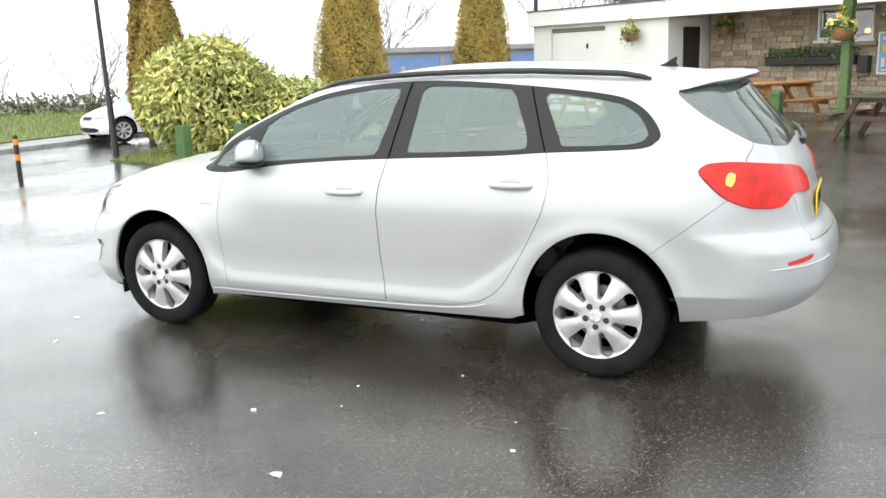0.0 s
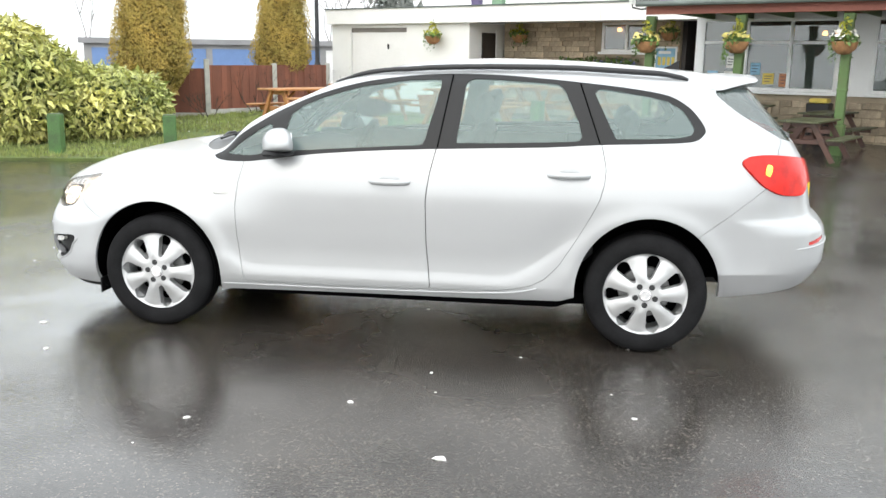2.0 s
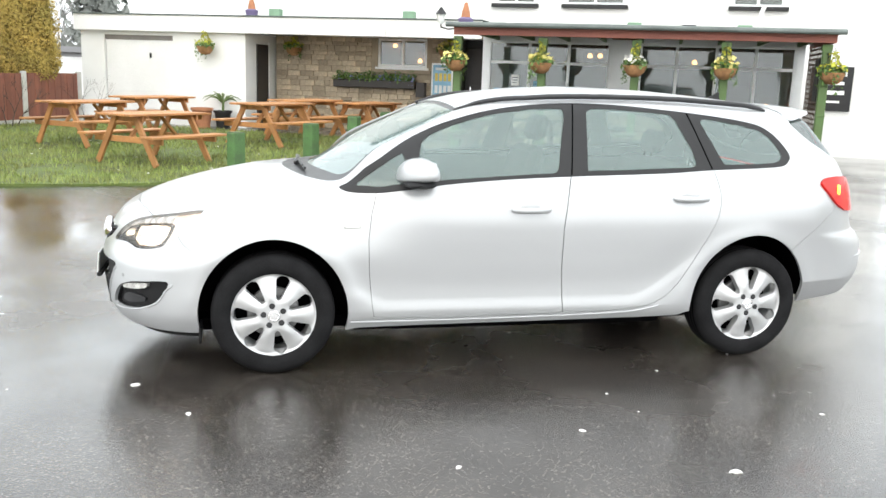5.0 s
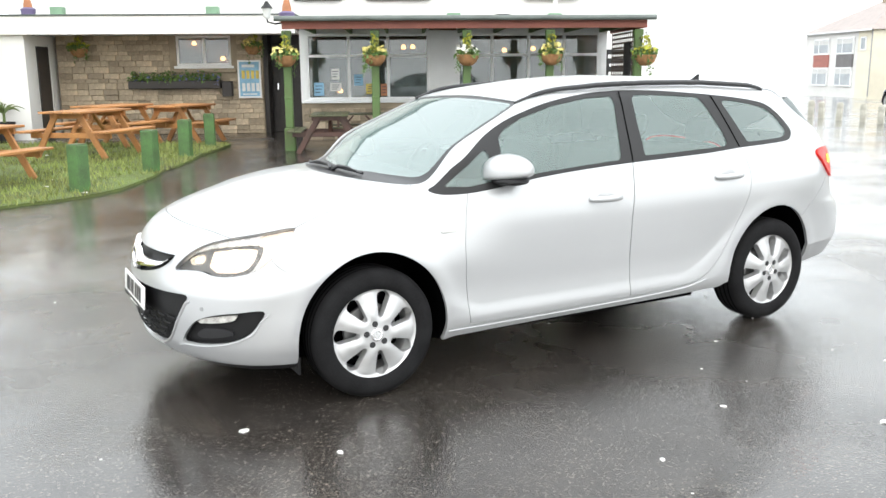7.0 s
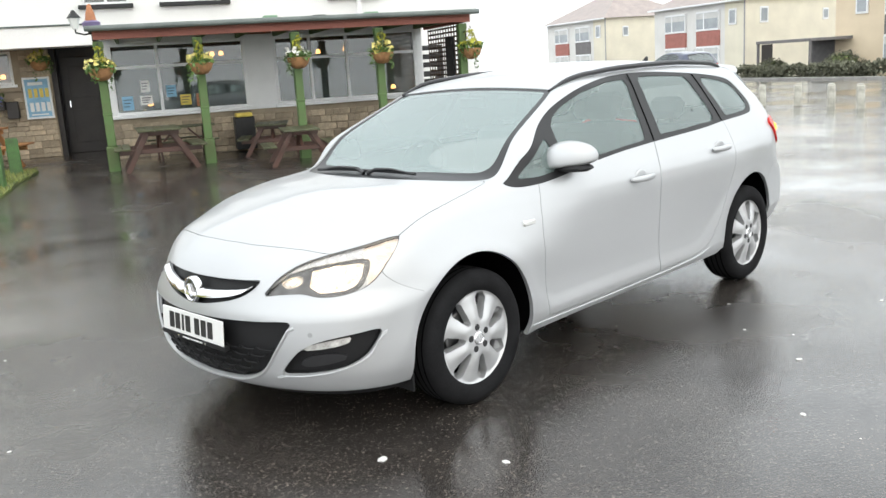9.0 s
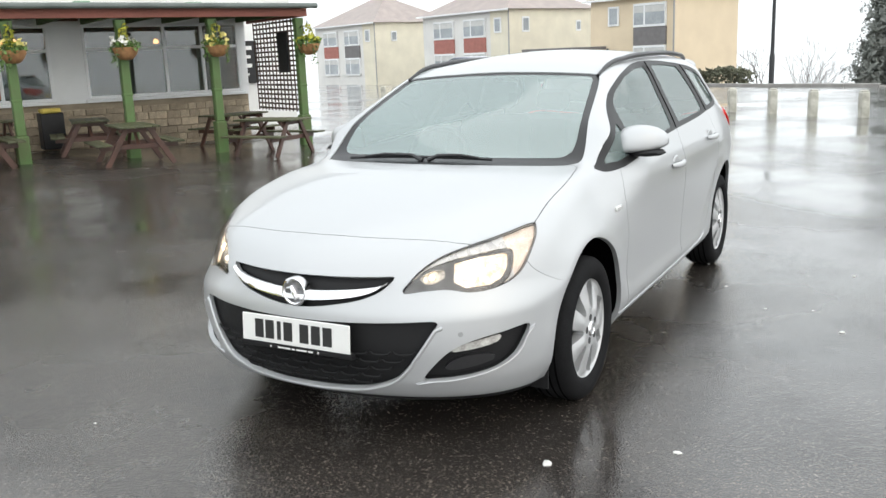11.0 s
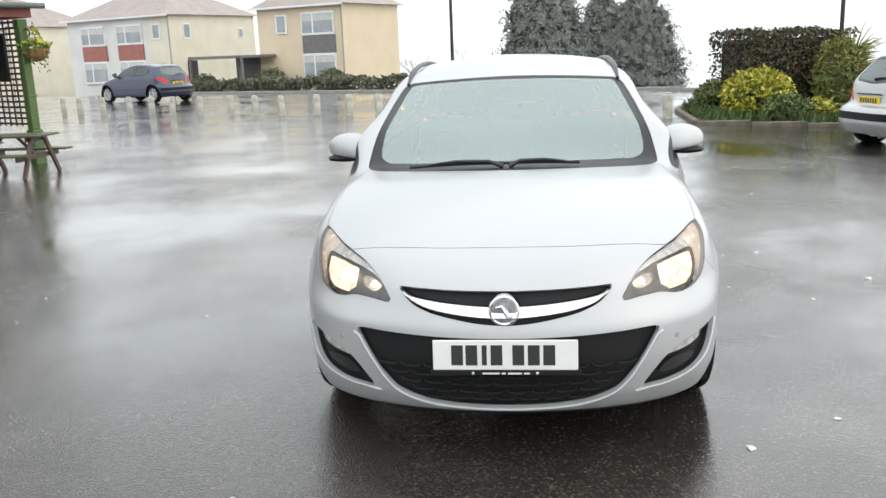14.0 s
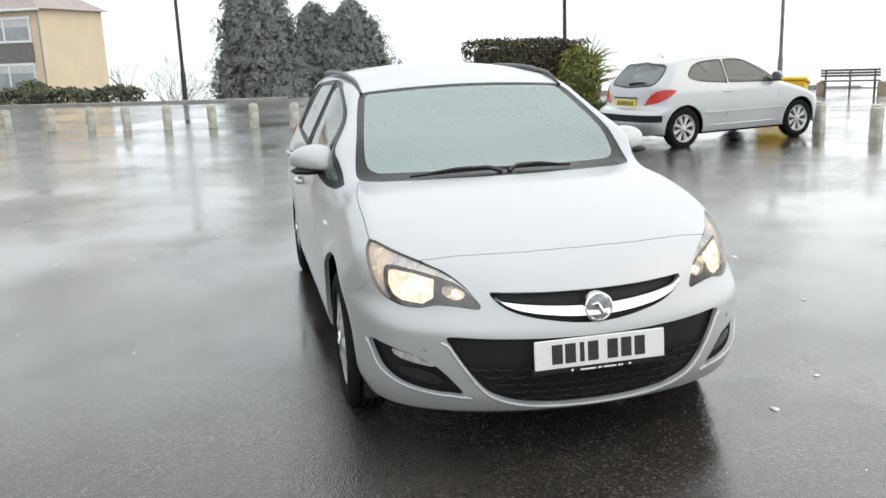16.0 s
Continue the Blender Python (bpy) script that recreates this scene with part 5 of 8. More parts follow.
def lay_stones(wall, u0, u1, v, z0, z1, hole, seed, course=0.125):
    """Courses of dressed stones as pieces of a wall, sharing a few meshes."""
    rng = random.Random(seed)
    shapes = []
    for i in range(9):
        w = 0.16 + 0.028 * i
        bm = blk((0.006, -0.022, 0.006), (w - 0.006, 0.02, course - 0.006), None, 0.008)
        for q in bm.verts:
            q.co += Vector((rng.uniform(-1, 1), rng.uniform(-1, 1), rng.uniform(-1, 1))) * 0.005
        me = bpy.data.meshes.new("stone")
        bm.to_mesh(me)
        bm.free()
        me.materials.append(SANDSTONE)
        shapes.append((w, me))
    z = z0
    while z + course <= z1 + 0.02:
        tall = rng.choice((0.68, 0.84, 1.0, 1.0, 1.18))
        runs = [(u0, u1)]
        if hole and z + course * tall > hole[2] and z < hole[3]:
            runs = [(u0, hole[0]), (hole[1], u1)]
        for a, b in runs:
            u = a
            while b - u > 0.02:
                w, me = rng.choice(shapes)
                if b - u - w < 0.10:
                    wide = (b - u) / w if b - u < 0.45 else 0.5 * (b - u) / w
                else:
                    wide = 1.0
                ob = new("stone", me)
                ob.parent = wall
                ob.matrix_basis = pose(u, v - rng.uniform(0, 0.014), z) @ Matrix.Diagonal((wide, 1, tall, 1))
                u += w * wide
        z += course * tall


def window(name, u0, u1, v, z0, z1, uprights, transom, label, sill=True):
    """A white plastic window: frame, mullions, transom, a pane to each light, sill."""
    w = thing(name, label, "window", PUB, kind="structure")
    f = 0.055
    for lo, hi in (((u0, v - 0.03, z0), (u0 + f, v + 0.05, z1)), ((u1 - f, v - 0.03, z0), (u1, v + 0.05, z1)), ((u0 + f, v - 0.03, z1 - f), (u1 - f, v + 0.05, z1)), ((u0 + f, v - 0.03, z0), (u1 - f, v + 0.05, z0 + f))):
        part("window_frame", blk(lo, hi, None, 0.006), UPVC, w, "", PUB)
    xs = [u0 + f, *uprights, u1 - f]
    for x in uprights:
        part("mullion", blk((x - 0.03, v - 0.028, z0 + f), (x + 0.03, v + 0.048, z1 - f), None, 0.005), UPVC, w, "", PUB)
    for a, b in zip(xs, xs[1:]):
        a, b = a + (0.03 if a in uprights else 0), b - (0.03 if b in uprights else 0)
        if transom:
            part("transom", blk((a, v - 0.026, transom - 0.028), (b, v + 0.046, transom + 0.028), None, 0.005), UPVC, w, "", PUB)
            cells = ((z0 + f, transom - 0.028), (transom + 0.028, z1 - f))
        else:
            cells = ((z0 + f, z1 - f),)
        for lo, hi in cells:
            o = part("pane", blk((a, v + 0.008, lo), (b, v + 0.014, hi)), PUB_GLASS, w, "dim glass pane", PUB)
    if sill:
        part("window_sill", blk((u0 - 0.05, v - 0.11, z0 - 0.06), (u1 + 0.05, v + 0.04, z0 - 0.002), None, 0.008), UPVC, w, "", PUB)
    return w


# bay with two long windows over a low stone wall
BV = 12.8
bay_low = stone_wall("wall_bay", -2.72, 3.52, BV, 0.0, 0.92, None, "low sandstone wall under the bay windows", 3)
window("window_1", -2.60, -0.10, BV, 0.98, 2.30, [-1.74, -0.94], 1.86, "white-framed pub window with three lights")
window("window_2", 0.46, 3.40, BV, 0.98, 2.30, [1.18, 1.93, 2.66], 1.86, "white-framed pub window with four lights")
bm = bmesh.new()
box(bm, (-0.10, BV - 0.02, 0.92), (0.46, BV + 0.06, 2.36))
box(bm, (-2.72, BV - 0.03, 0.92), (-2.60, BV + 0.06, 2.36))
box(bm, (3.40, BV - 0.03, 0.92), (3.54, BV + 0.06, 2.36))
box(bm, (-2.60, BV - 0.015, 2.302), (-0.10, BV + 0.06, 2.40))
box(bm, (0.46, BV - 0.015, 2.302), (3.40, BV + 0.06, 2.40))
setting("wall_bay_panel", bm, UPVC, "white boarded panels between the bay windows", "wall", PUB)
bm = bmesh.new()
box(bm, (-2.72, BV + 0.06, 0.0), (-2.60, 15.5, 2.40))
box(bm, (3.42, BV + 0.06, 0.0), (3.54, 15.5, 2.40))
setting("wall_bay_side", bm, WHITE_WALL, "white side walls of the bay", "wall", PUB)
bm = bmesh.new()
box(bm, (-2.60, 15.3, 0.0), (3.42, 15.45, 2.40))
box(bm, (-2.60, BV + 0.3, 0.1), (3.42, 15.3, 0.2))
setting("bar_room", bm, INNER_WALL, "back wall and floor of the bar in a dimmed brown", "room", PUB)
setting("ceiling", blk((-2.60, BV + 0.06, 2.40), (3.42, 15.45, 2.45)), INNER_WALL, "bar ceiling in the same dimmed brown", "ceiling", PUB)
for u, z, v in ((-1.95, 1.16, 13.1), (-0.62, 2.06, 14.0), (-0.42, 2.07, 14.2), (1.55, 1.98, 13.8), (2.25, 2.02, 14.3), (2.95, 1.16, 13.1)):
    lamp = thing("wall_lamp", "small warm glowing lamp inside the bar", "lamp", PUB @ pose(u, v, z), "lamps in the bar")
    smooth(part("shade", lathe([(0.03, 0.05), (0.055, 0.0), (0.05, -0.035), (0, -0.045)], 14), WARM_LAMP, lamp, "glowing shade", PUB @ pose(u, v, z)))
    part("stem", lathe([(0.008, 0.05), (0.008, 0.12), (0, 0.12)], 8), IRON, lamp, "", PUB @ pose(u, v, z))
for i, (u, z, w, h, c) in enumerate(((-2.36, 1.20, 0.20, 0.26, BLUE_PAPER), (-2.02, 1.24, 0.22, 0.17, PAPER), (-2.02, 1.50, 0.16, 0.22, PAPER), (-1.55, 1.38, 0.18, 0.22, BLUE_PAPER), (-1.02, 1.18, 0.16, 0.24, TERRACOTTA), (-1.30, 1.20, 0.20, 0.20, YELLOW_INK))):
    ob = tagged(part("notice", blk((u - w / 2, BV - 0.004, z - h / 2), (u + w / 2, BV + 0.004, z + h / 2)), c, None, "", PUB), "paper notice taped inside the pub window", "notice", "notices in the window")
    for r in range(3):
        part("text_line", blk((u - w * 0.36, BV - 0.006, z + h * (0.25 - 0.24 * r) - 0.008), (u + w * (0.36 - 0.1 * r), BV - 0.004, z + h * (0.25 - 0.24 * r) + 0.008)), INK, ob, "", PUB)

# canopy on green posts
canopy = thing("canopy", "flat felted canopy with a red-brown board along the pub front", "canopy", PUB, kind="structure")
part("canopy_roof", blk((-2.80, 9.98, 2.415), (3.72, BV + 0.2, 2.475), None, 0.01), ROOF_FELT, canopy, "dark felt roof edge", PUB)
part("fascia_board", blk((-2.72, 10.16, 2.27), (3.64, 10.20, 2.413), None, 0.004), RED_BOARD, canopy, "red-brown fascia board", PUB)
part("gutter", tube(bmesh.new(), [(-2.82, 9.97, 2.435), (0, 9.97, 2.440), (3.74, 9.97, 2.435)], 0.045, 10), mat("lead_grey", (0.15, 0.175, 0.165), 0.55, 0, 0.35, 3, 60, 0.1), canopy, "grey-green gutter", PUB)
part("fascia_end", blk((3.60, 10.20, 2.27), (3.64, BV, 2.413), None, 0.004), RED_BOARD, canopy, "", PUB)
for u in np.linspace(-2.4, 3.4, 9):
    part("rafter", blk((u - 0.025, 10.2, 2.30), (u + 0.025, BV - 0.02, 2.413)), GREEN_PAINT, canopy, "", PUB)


def canopy_post():
    p = thing("canopy_post", "square green painted wooden post holding the canopy", "post", group="canopy posts")
    part("shaft", blk((-0.068, -0.068, 0.42), (0.068, 0.068, 2.27 - FLOOR), None, 0.012), GREEN_PAINT, p)
    part("plinth", blk((-0.092, -0.092, -0.16), (0.092, 0.092, 0.42), None, 0.015), GREEN_PAINT, p)
    part("collar", blk((-0.075, -0.075, 0.92), (0.075, 0.075, 0.96), None, 0.008), GREEN_PAINT, p)
    part("bracket", tube(bmesh.new(), [(0, -0.06, 1.92), (0, -0.16, 1.95), (0, -0.21, 1.90), (0, -0.20, 1.84)], 0.008, 6), IRON, p, "curled black iron bracket")
    part("head", blk((-0.08, -0.07, 1.98), (0.08, 0.07, 2.088), None, 0.01), GREEN_PAINT, p)
    return p


def hanging_basket(seed, petals):
    b = thing("hanging_basket", "coir hanging basket of yellow and white winter pansies", "basket", group="hanging baskets")
    bm = lathe([(0, -0.17), (0.09, -0.155), (0.16, -0.09), (0.19, -0.01), (0.195, 0.02), (0.17, 0.015), (0, 0.0)], 20)
    rr = random.Random(seed)
    for v in bm.verts:
        v.co *= 1 + rr.uniform(-0.03, 0.03)
    smooth(part("bowl", bm, COIR, b, "brown coir bowl"))
    for a in (0.5, 2.6, 4.7):
        part("chain", tube(bmesh.new(), [(0.19 * math.cos(a), 0.19 * math.sin(a), 0.02), (0, 0, 0.42)], 0.003, 5), IRON, b)
    p, n = blob(150, (0.22, 0.22, 0.11), seed)
    p[:, 2] = np.abs(p[:, 2]) + 0.01
    scatter("foliage", p, n, np.full(len(p), 0.07), LEAF, b, "green trailing leaves", 1.6, seed, droop=0.5, kind="stuff")
    p, n = blob(42, (0.21, 0.21, 0.13), seed + 7)
    p[:, 2] = np.abs(p[:, 2]) + 0.05
    scatter("flower_mass", p, n, np.full(len(p), 0.075), petals, b, "bright flowers", 1.0, seed + 7, kind="stuff")
    p, n = blob(60, (0.07, 0.07, 0.17), seed + 9)
    p[:, 2] += 0.20
    scatter("tuft", p, n, np.full(len(p), 0.07), LIME_LEAF, b, "lime-yellow upright tuft", 2.0, seed + 9)
    rng = np.random.default_rng(seed + 3)
    a = rng.uniform(0, 6.28, 4)
    tr = np.concatenate([np.stack([0.20 * np.cos(x) + 0.02 * rng.normal(size=14), 0.20 * np.sin(x) + 0.02 * rng.normal(size=14), np.linspace(0, -rng.uniform(0.15, 0.34), 14)], 1) for x in a])
    scatter("trailer", tr, rng.normal(size=tr.shape), np.full(len(tr), 0.05), LEAF, b, "thin trailing stems", 1.5, seed + 3, droop=1.0, kind="stuff")
    return b


post = canopy_post()
posts_u = (-2.66, -1.13, 0.48, 1.95, 3.52)
post.matrix_basis = PUB @ pose(posts_u[0], 10.3, FLOOR - 0.02)
for u in posts_u[1:]:
    copy_thing(post, PUB @ pose(u, 10.3, FLOOR - 0.02))
baskets = [(posts_u[0], 10.10, 1.80, YELLOW_PETAL), (posts_u[1], 10.10, 1.80, YELLOW_PETAL), (posts_u[2], 10.10, 1.80, WHITE_PETAL), (posts_u[3], 10.10, 1.80, YELLOW_PETAL), (posts_u[4] + 0.10, 10.14, 1.78, LIME_LEAF),
           (-9.30, 13.15, 2.00, LIME_LEAF), (-7.75, 14.60, 2.06, LIME_LEAF), (-3.95, 14.60, 2.10, YELLOW_PETAL)]
for i, (u, v, z, c) in enumerate(baskets):
    hanging_basket(20 + i, c).matrix_basis = PUB @ pose(u, v, z, 0, 0, 40 * i)

# lattice screen at the end of the canopy
screen = thing("trellis", "brown wooden lattice screen closing the canopy's end", "trellis", PUB @ pose(3.56, 0, 0))
SLAT = mat("brown_slat", (0.10, 0.065, 0.045), 0.7, 0, 0.3, 5, 60, 0.2)
for v in np.linspace(10.5, 12.35, 13):
    part("slat", blk((-0.012, v - 0.016, 0.62), (0.0, v + 0.016, 2.26)), SLAT, screen, "", PUB @ pose(3.56, 0, 0))
for z in np.linspace(0.66, 2.22, 19):
    part("slat", blk((0.001, 10.45, z - 0.016), (0.013, 12.40, z + 0.016)), SLAT, screen, "", PUB @ pose(3.56, 0, 0))
tagged(part("blackboard", blk((3.50, 10.78, 1.32), (3.535, 11.20, 2.04), None, 0.006), IRON, None, "", PUB), "plain black board hung on the lattice", "board")

# stone front with a small window, set back under the white fascia
SV = 14.9
stone = stone_wall("wall_stone", -8.35, -3.80, SV, 0.0, 2.45, (-5.72, -4.50, 1.66, 2.36), "coursed sandstone front wall of the pub", 5)
window("window_3", -5.72, -4.50, SV + 0.06, 1.70, 2.36, [-5.10], None, "small white two-light window in the stone wall")
# flat dark panel added in place of a dim room
setting("window_back", blk((-5.72, SV + 0.30, 1.6), (-4.50, SV + 0.34, 2.45)), INNER_WALL, "dark panel for the dim room behind the small window", "room", PUB)
part("stone_sill", blk((-5.85, SV - 0.10, 1.555), (-4.38, SV + 0.02, 1.635), None, 0.01), MORTAR, stone, "grey stone sill", PUB)
for u in (-5.35, -4.72):
    lamp = thing("wall_lamp", "small warm glowing lamp inside the bar", "lamp", PUB @ pose(u, SV + 0.2, 2.16 if u < -5 else 1.86), "lamps in the bar")
    smooth(part("shade", lathe([(0.03, 0.05), (0.06, 0.0), (0.05, -0.035), (0, -0.045)], 14), WARM_LAMP, lamp, "glowing shade", PUB @ pose(u, SV + 0.2, 2.2 if u < -5 else 1.86)))
    part("stem", lathe([(0.008, 0.05), (0.008, 0.12), (0, 0.12)], 8), IRON, lamp, "", PUB @ pose(u, SV + 0.2, 2.2 if u < -5 else 1.86))
# the recess's shade is put into this wall's near-black colour
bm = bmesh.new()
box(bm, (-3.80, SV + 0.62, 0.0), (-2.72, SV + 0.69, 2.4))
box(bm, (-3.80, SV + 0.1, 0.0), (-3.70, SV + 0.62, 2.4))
setting("porch_wall", bm, DARK_DOOR, "porch wall coloured near-black for its deep shade", "wall", PUB)
door = thing("door_1", "dark panelled door deep in the porch", "door", PUB, kind="structure")
part("leaf", blk((-3.66, SV + 0.55, FLOOR), (-2.80, SV + 0.615, 2.2), None, 0.01), DARK_DOOR, door, "", PUB)
part("door_handle", blk((-3.56, SV + 0.51, 1.15), (-3.53, SV + 0.55, 1.3), None, 0.006), CHROME, door, "", PUB)
for z0, z1 in ((0.4, 1.1), (1.35, 2.0)):
    part("panel", blk((-3.52, SV + 0.535, z0), (-2.94, SV + 0.552, z1), None, 0.006), DARK_DOOR, door, "", PUB)

# garage block and covered way
GV, GR = 13.4, -8.42
bm = bmesh.new()
box(bm, (-12.75, GV, 0.0), (-12.12, GV + 0.2, 2.34))
box(bm, (-10.28, GV, 0.0), (GR, GV + 0.2, 2.34))
box(bm, (-12.75, GV + 0.2, 0.0), (-12.55, 20, 2.34))
box(bm, (GR - 0.2, GV + 0.2, 0.0), (GR, SV + 1.2, 2.34))
box(bm, (-12.12, GV, 2.24), (-10.28, GV + 0.2, 2.34))
setting("wall_garage", bm, WHITE_WALL, "white rendered garage walls, grubby at the foot", "wall", PUB)
gd = thing("garage_door", "white up-and-over garage door with a dark gap above", "garage door", PUB, kind="structure")
part("leaf", blk((-12.10, GV + 0.06, FLOOR), (-10.30, GV + 0.10, 2.13), None, 0.006), FASCIA, gd, "", PUB)
part("header", blk((-12.12, GV + 0.05, 2.13), (-10.28, GV + 0.12, 2.24)), mat("grey_header", (0.24, 0.22, 0.21), 0.8), gd, "grey strip over the door", PUB)
for z in (0.55, 0.95, 1.35, 1.75):
    part("rib", blk((-12.06, GV + 0.052, z), (-10.34, GV + 0.06, z + 0.02)), FASCIA, gd, "", PUB)
part("door_handle", blk((-10.92, GV + 0.02, 1.72), (-10.88, GV + 0.06, 1.84), None, 0.006), IRON, gd, "", PUB)
d2 = thing("door_2", "dark door in the white side wall", "door", PUB, kind="structure")
part("leaf", blk((GR, SV - 0.95, FLOOR), (GR + 0.03, SV - 0.35, 2.12), None, 0.006), DARK_DOOR, d2, "", PUB)
part("door_frame", blk((GR, SV - 0.33, FLOOR), (GR + 0.04, SV - 0.27, 2.18), None, 0.006), UPVC, d2, "", PUB)
eaves = thing("flat_roof", "white boarded flat roof edge running along the front", "roof", PUB, kind="structure")
part("roof_deck", blk((-12.78, GV - 0.10, 2.42), (-2.78, 15.6, 2.70)), ROOF_FELT, eaves, "", PUB)
for a, b in ((-12.84, -10.9), (-10.895, -8.42), (-8.415, -5.0), (-4.995, -2.86)):
    part("fascia_board", blk((a, GV - 0.14, 2.33), (b, GV - 0.105, 2.70), None, 0.004), FASCIA, eaves, "white fascia board with weather stains", PUB)
part("coping", blk((-12.86, GV - 0.17, 2.70), (-2.84, 15.6, 2.73), None, 0.004), ROOF_FELT, eaves, "dark felt edge", PUB)
part("soffit", blk((-8.40, GV - 0.09, 2.37), (-2.86, SV - 0.005, 2.415)), FASCIA, eaves, "", PUB)
part("fascia_side", blk((-12.86, GV - 0.10, 2.33), (-12.80, 20, 2.70)), FASCIA, eaves, "", PUB)

# tall white main block behind
bm = bmesh.new()
box(bm, (-9.6, 15.62, 0.0), (5.9, 15.9, 3.20))
box(bm, (-9.6, 15.62, 4.45), (5.9, 15.9, 6.4))
edges = [-9.6, -3.05, -2.1, -1.4, -0.05, 2.3, 3.4, 5.9]
for a, b in zip(edges[::2], edges[1::2]):
    box(bm, (a, 15.62, 3.20), (b, 15.9, 4.45))
box(bm, (5.6, 15.9, 0.0), (5.9, 24, 6.4))
box(bm, (-9.6, 15.9, 0.0), (-9.3, 24, 6.4))
box(bm, (-9.3, 23.7, 0.0), (5.6, 24, 6.4))
setting("wall_main", bm, WHITE_WALL, "white rendered two-storey main wall of the pub", "wall", PUB)
setting("roof_main", plate([(-10, 15.2), (6.3, 15.2), (6.3, 24.4), (-10, 24.4)], 0.2, pose(0, 0, 6.6)), ROOF_FELT, "dark main roof over the white walls", "roof", PUB)
for i, (a, b) in enumerate(((-3.05, -2.1), (-1.4, -0.05), (2.3, 3.4))):
    window("window_%d" % (4 + i), a, b, 15.72, 3.26, 4.45, [(a + b) / 2], None, "white upstairs window with a dark sill", False)
    setting("window_back", blk((a, 16.2, 3.2), (b, 16.25, 4.5)), INNER_WALL, "dark panel for the dim room behind an upstairs window", "room", PUB)
    part("upper_sill", blk((a - 0.08, 15.50, 3.17), (b + 0.08, 15.66, 3.255), None, 0.008), IRON, bpy.data.objects["wall_main"], "dark stone sill", PUB)
sb = tagged(part("sign_board", blk((4.10, 15.54, 1.06), (4.95, 15.60, 2.02), None, 0.01), IRON, None, "", PUB), "black chalk sign board on the white wall", "sign")
for r, (w, h) in enumerate(((0.30, 0.09), (0.26, 0.07), (0.28, 0.09), (0.20, 0.05))):
    part("text_line", blk((4.52 - w, 15.532, 1.86 - 0.2 * r - h / 2), (4.52 + w, 15.538, 1.86 - 0.2 * r + h / 2)), PAPER, sb, "", PUB)

# poster, window box, pots, bin, lantern, roof ornaments
po = tagged(part("poster", blk((-4.36, SV - 0.075, 0.98), (-3.84, SV - 0.035, 1.82), None, 0.006), UPVC, None, "", PUB), "framed blue drinks poster on the stone wall", "poster")
part("print", blk((-4.32, SV - 0.081, 1.02), (-3.88, SV - 0.076, 1.78)), BLUE_PAPER, po, "pale blue print", PUB)
for r, z in enumerate((1.50, 1.22)):
    for c in range(4):
        part("bottle_shape", blk((-4.27 + c * 0.105, SV - 0.086, z - 0.09), (-4.20 + c * 0.105, SV - 0.082, z + 0.09)), YELLOW_INK if r == 0 else PAPER, po, "", PUB)
part("text_line", blk((-4.26, SV - 0.086, 1.66), (-3.98, SV - 0.082, 1.72)), PAPER, po, "", PUB)
part("text_line", blk((-4.26, SV - 0.086, 1.055), (-3.94, SV - 0.082, 1.08)), PAPER, po, "", PUB)
wb = thing("window_box", "dark wall trough of blue and green winter plants", "planter", PUB)
part("trough", blk((-6.75, SV - 0.27, 1.20), (-4.72, SV - 0.03, 1.38), None, 0.015), DARK_DOOR, wb, "", PUB)
rng0 = np.random.default_rng(8)
p = np.stack([rng0.uniform(-6.75, -4.72, 700), SV - 0.16 + 0.09 * rng0.normal(size=700), 1.38 + np.abs(0.08 * rng0.normal(size=700))], 1)
scatter("foliage", p, rng0.normal(size=p.shape), np.full(700, 0.075), LEAF, wb, "green leaves", 1.6, 3, PUB.inverted() @ PUB)
p = np.stack([rng0.uniform(-6.7, -4.75, 160), SV - 0.22 + 0.05 * rng0.normal(size=160), 1.40 + 0.06 * rng0.normal(size=160)], 1)
scatter("flower_mass", p, rng0.normal(size=p.shape), np.full(160, 0.05), mat("blue_petal", (0.20, 0.22, 0.50), 0.6, 0, 0.2, 9, 80, each=0.3), wb, "small blue flowers", 1.0, 4, kind="stuff")
part("box", blk((-4.70, SV - 0.20, 1.02), (-4.48, SV - 0.03, 1.36), None, 0.01), DARK_DOOR, wb, "dark box at its end", PUB)


def potted(name, label, u, v, r, h, material, seed, plant):
    t = thing(name, label, "plant pot", PUB @ pose(u, v, FLOOR))
    m = PUB @ pose(u, v, FLOOR)
    smooth(part("pot", lathe([(0, 0), (r * 0.72, 0), (r * 0.95, h * 0.88), (r * 1.08, h * 0.88), (r * 1.08, h), (r * 0.92, h), (r * 0.9, h * 0.9), (0, h * 0.9)], 20), material, t, "", m), 30)
    if plant:
        rng = np.random.default_rng(seed)
        bm = bmesh.new()
        for i in range(22):
            a, l, d = rng.uniform(0, 6.28), rng.uniform(0.28, 0.46), rng.uniform(0.5, 1.3)
            pts = [(math.cos(a) * l * s * d, math.sin(a) * l * s * d, h * 0.9 + 0.2 + l * s * (1.4 - 1.1 * s * d)) for s in (0, 0.3, 0.6, 0.85, 1)]
            tube(bm, pts, (0.01, 0.014, 0.012, 0.008, 0.002), 4)
        tube(bm, [(0, 0, h * 0.85), (0.01, 0, h * 0.9 + 0.22)], 0.03, 8)
        part("fronds", bm, STEM, t, "spiky green fronds", m)
    return t


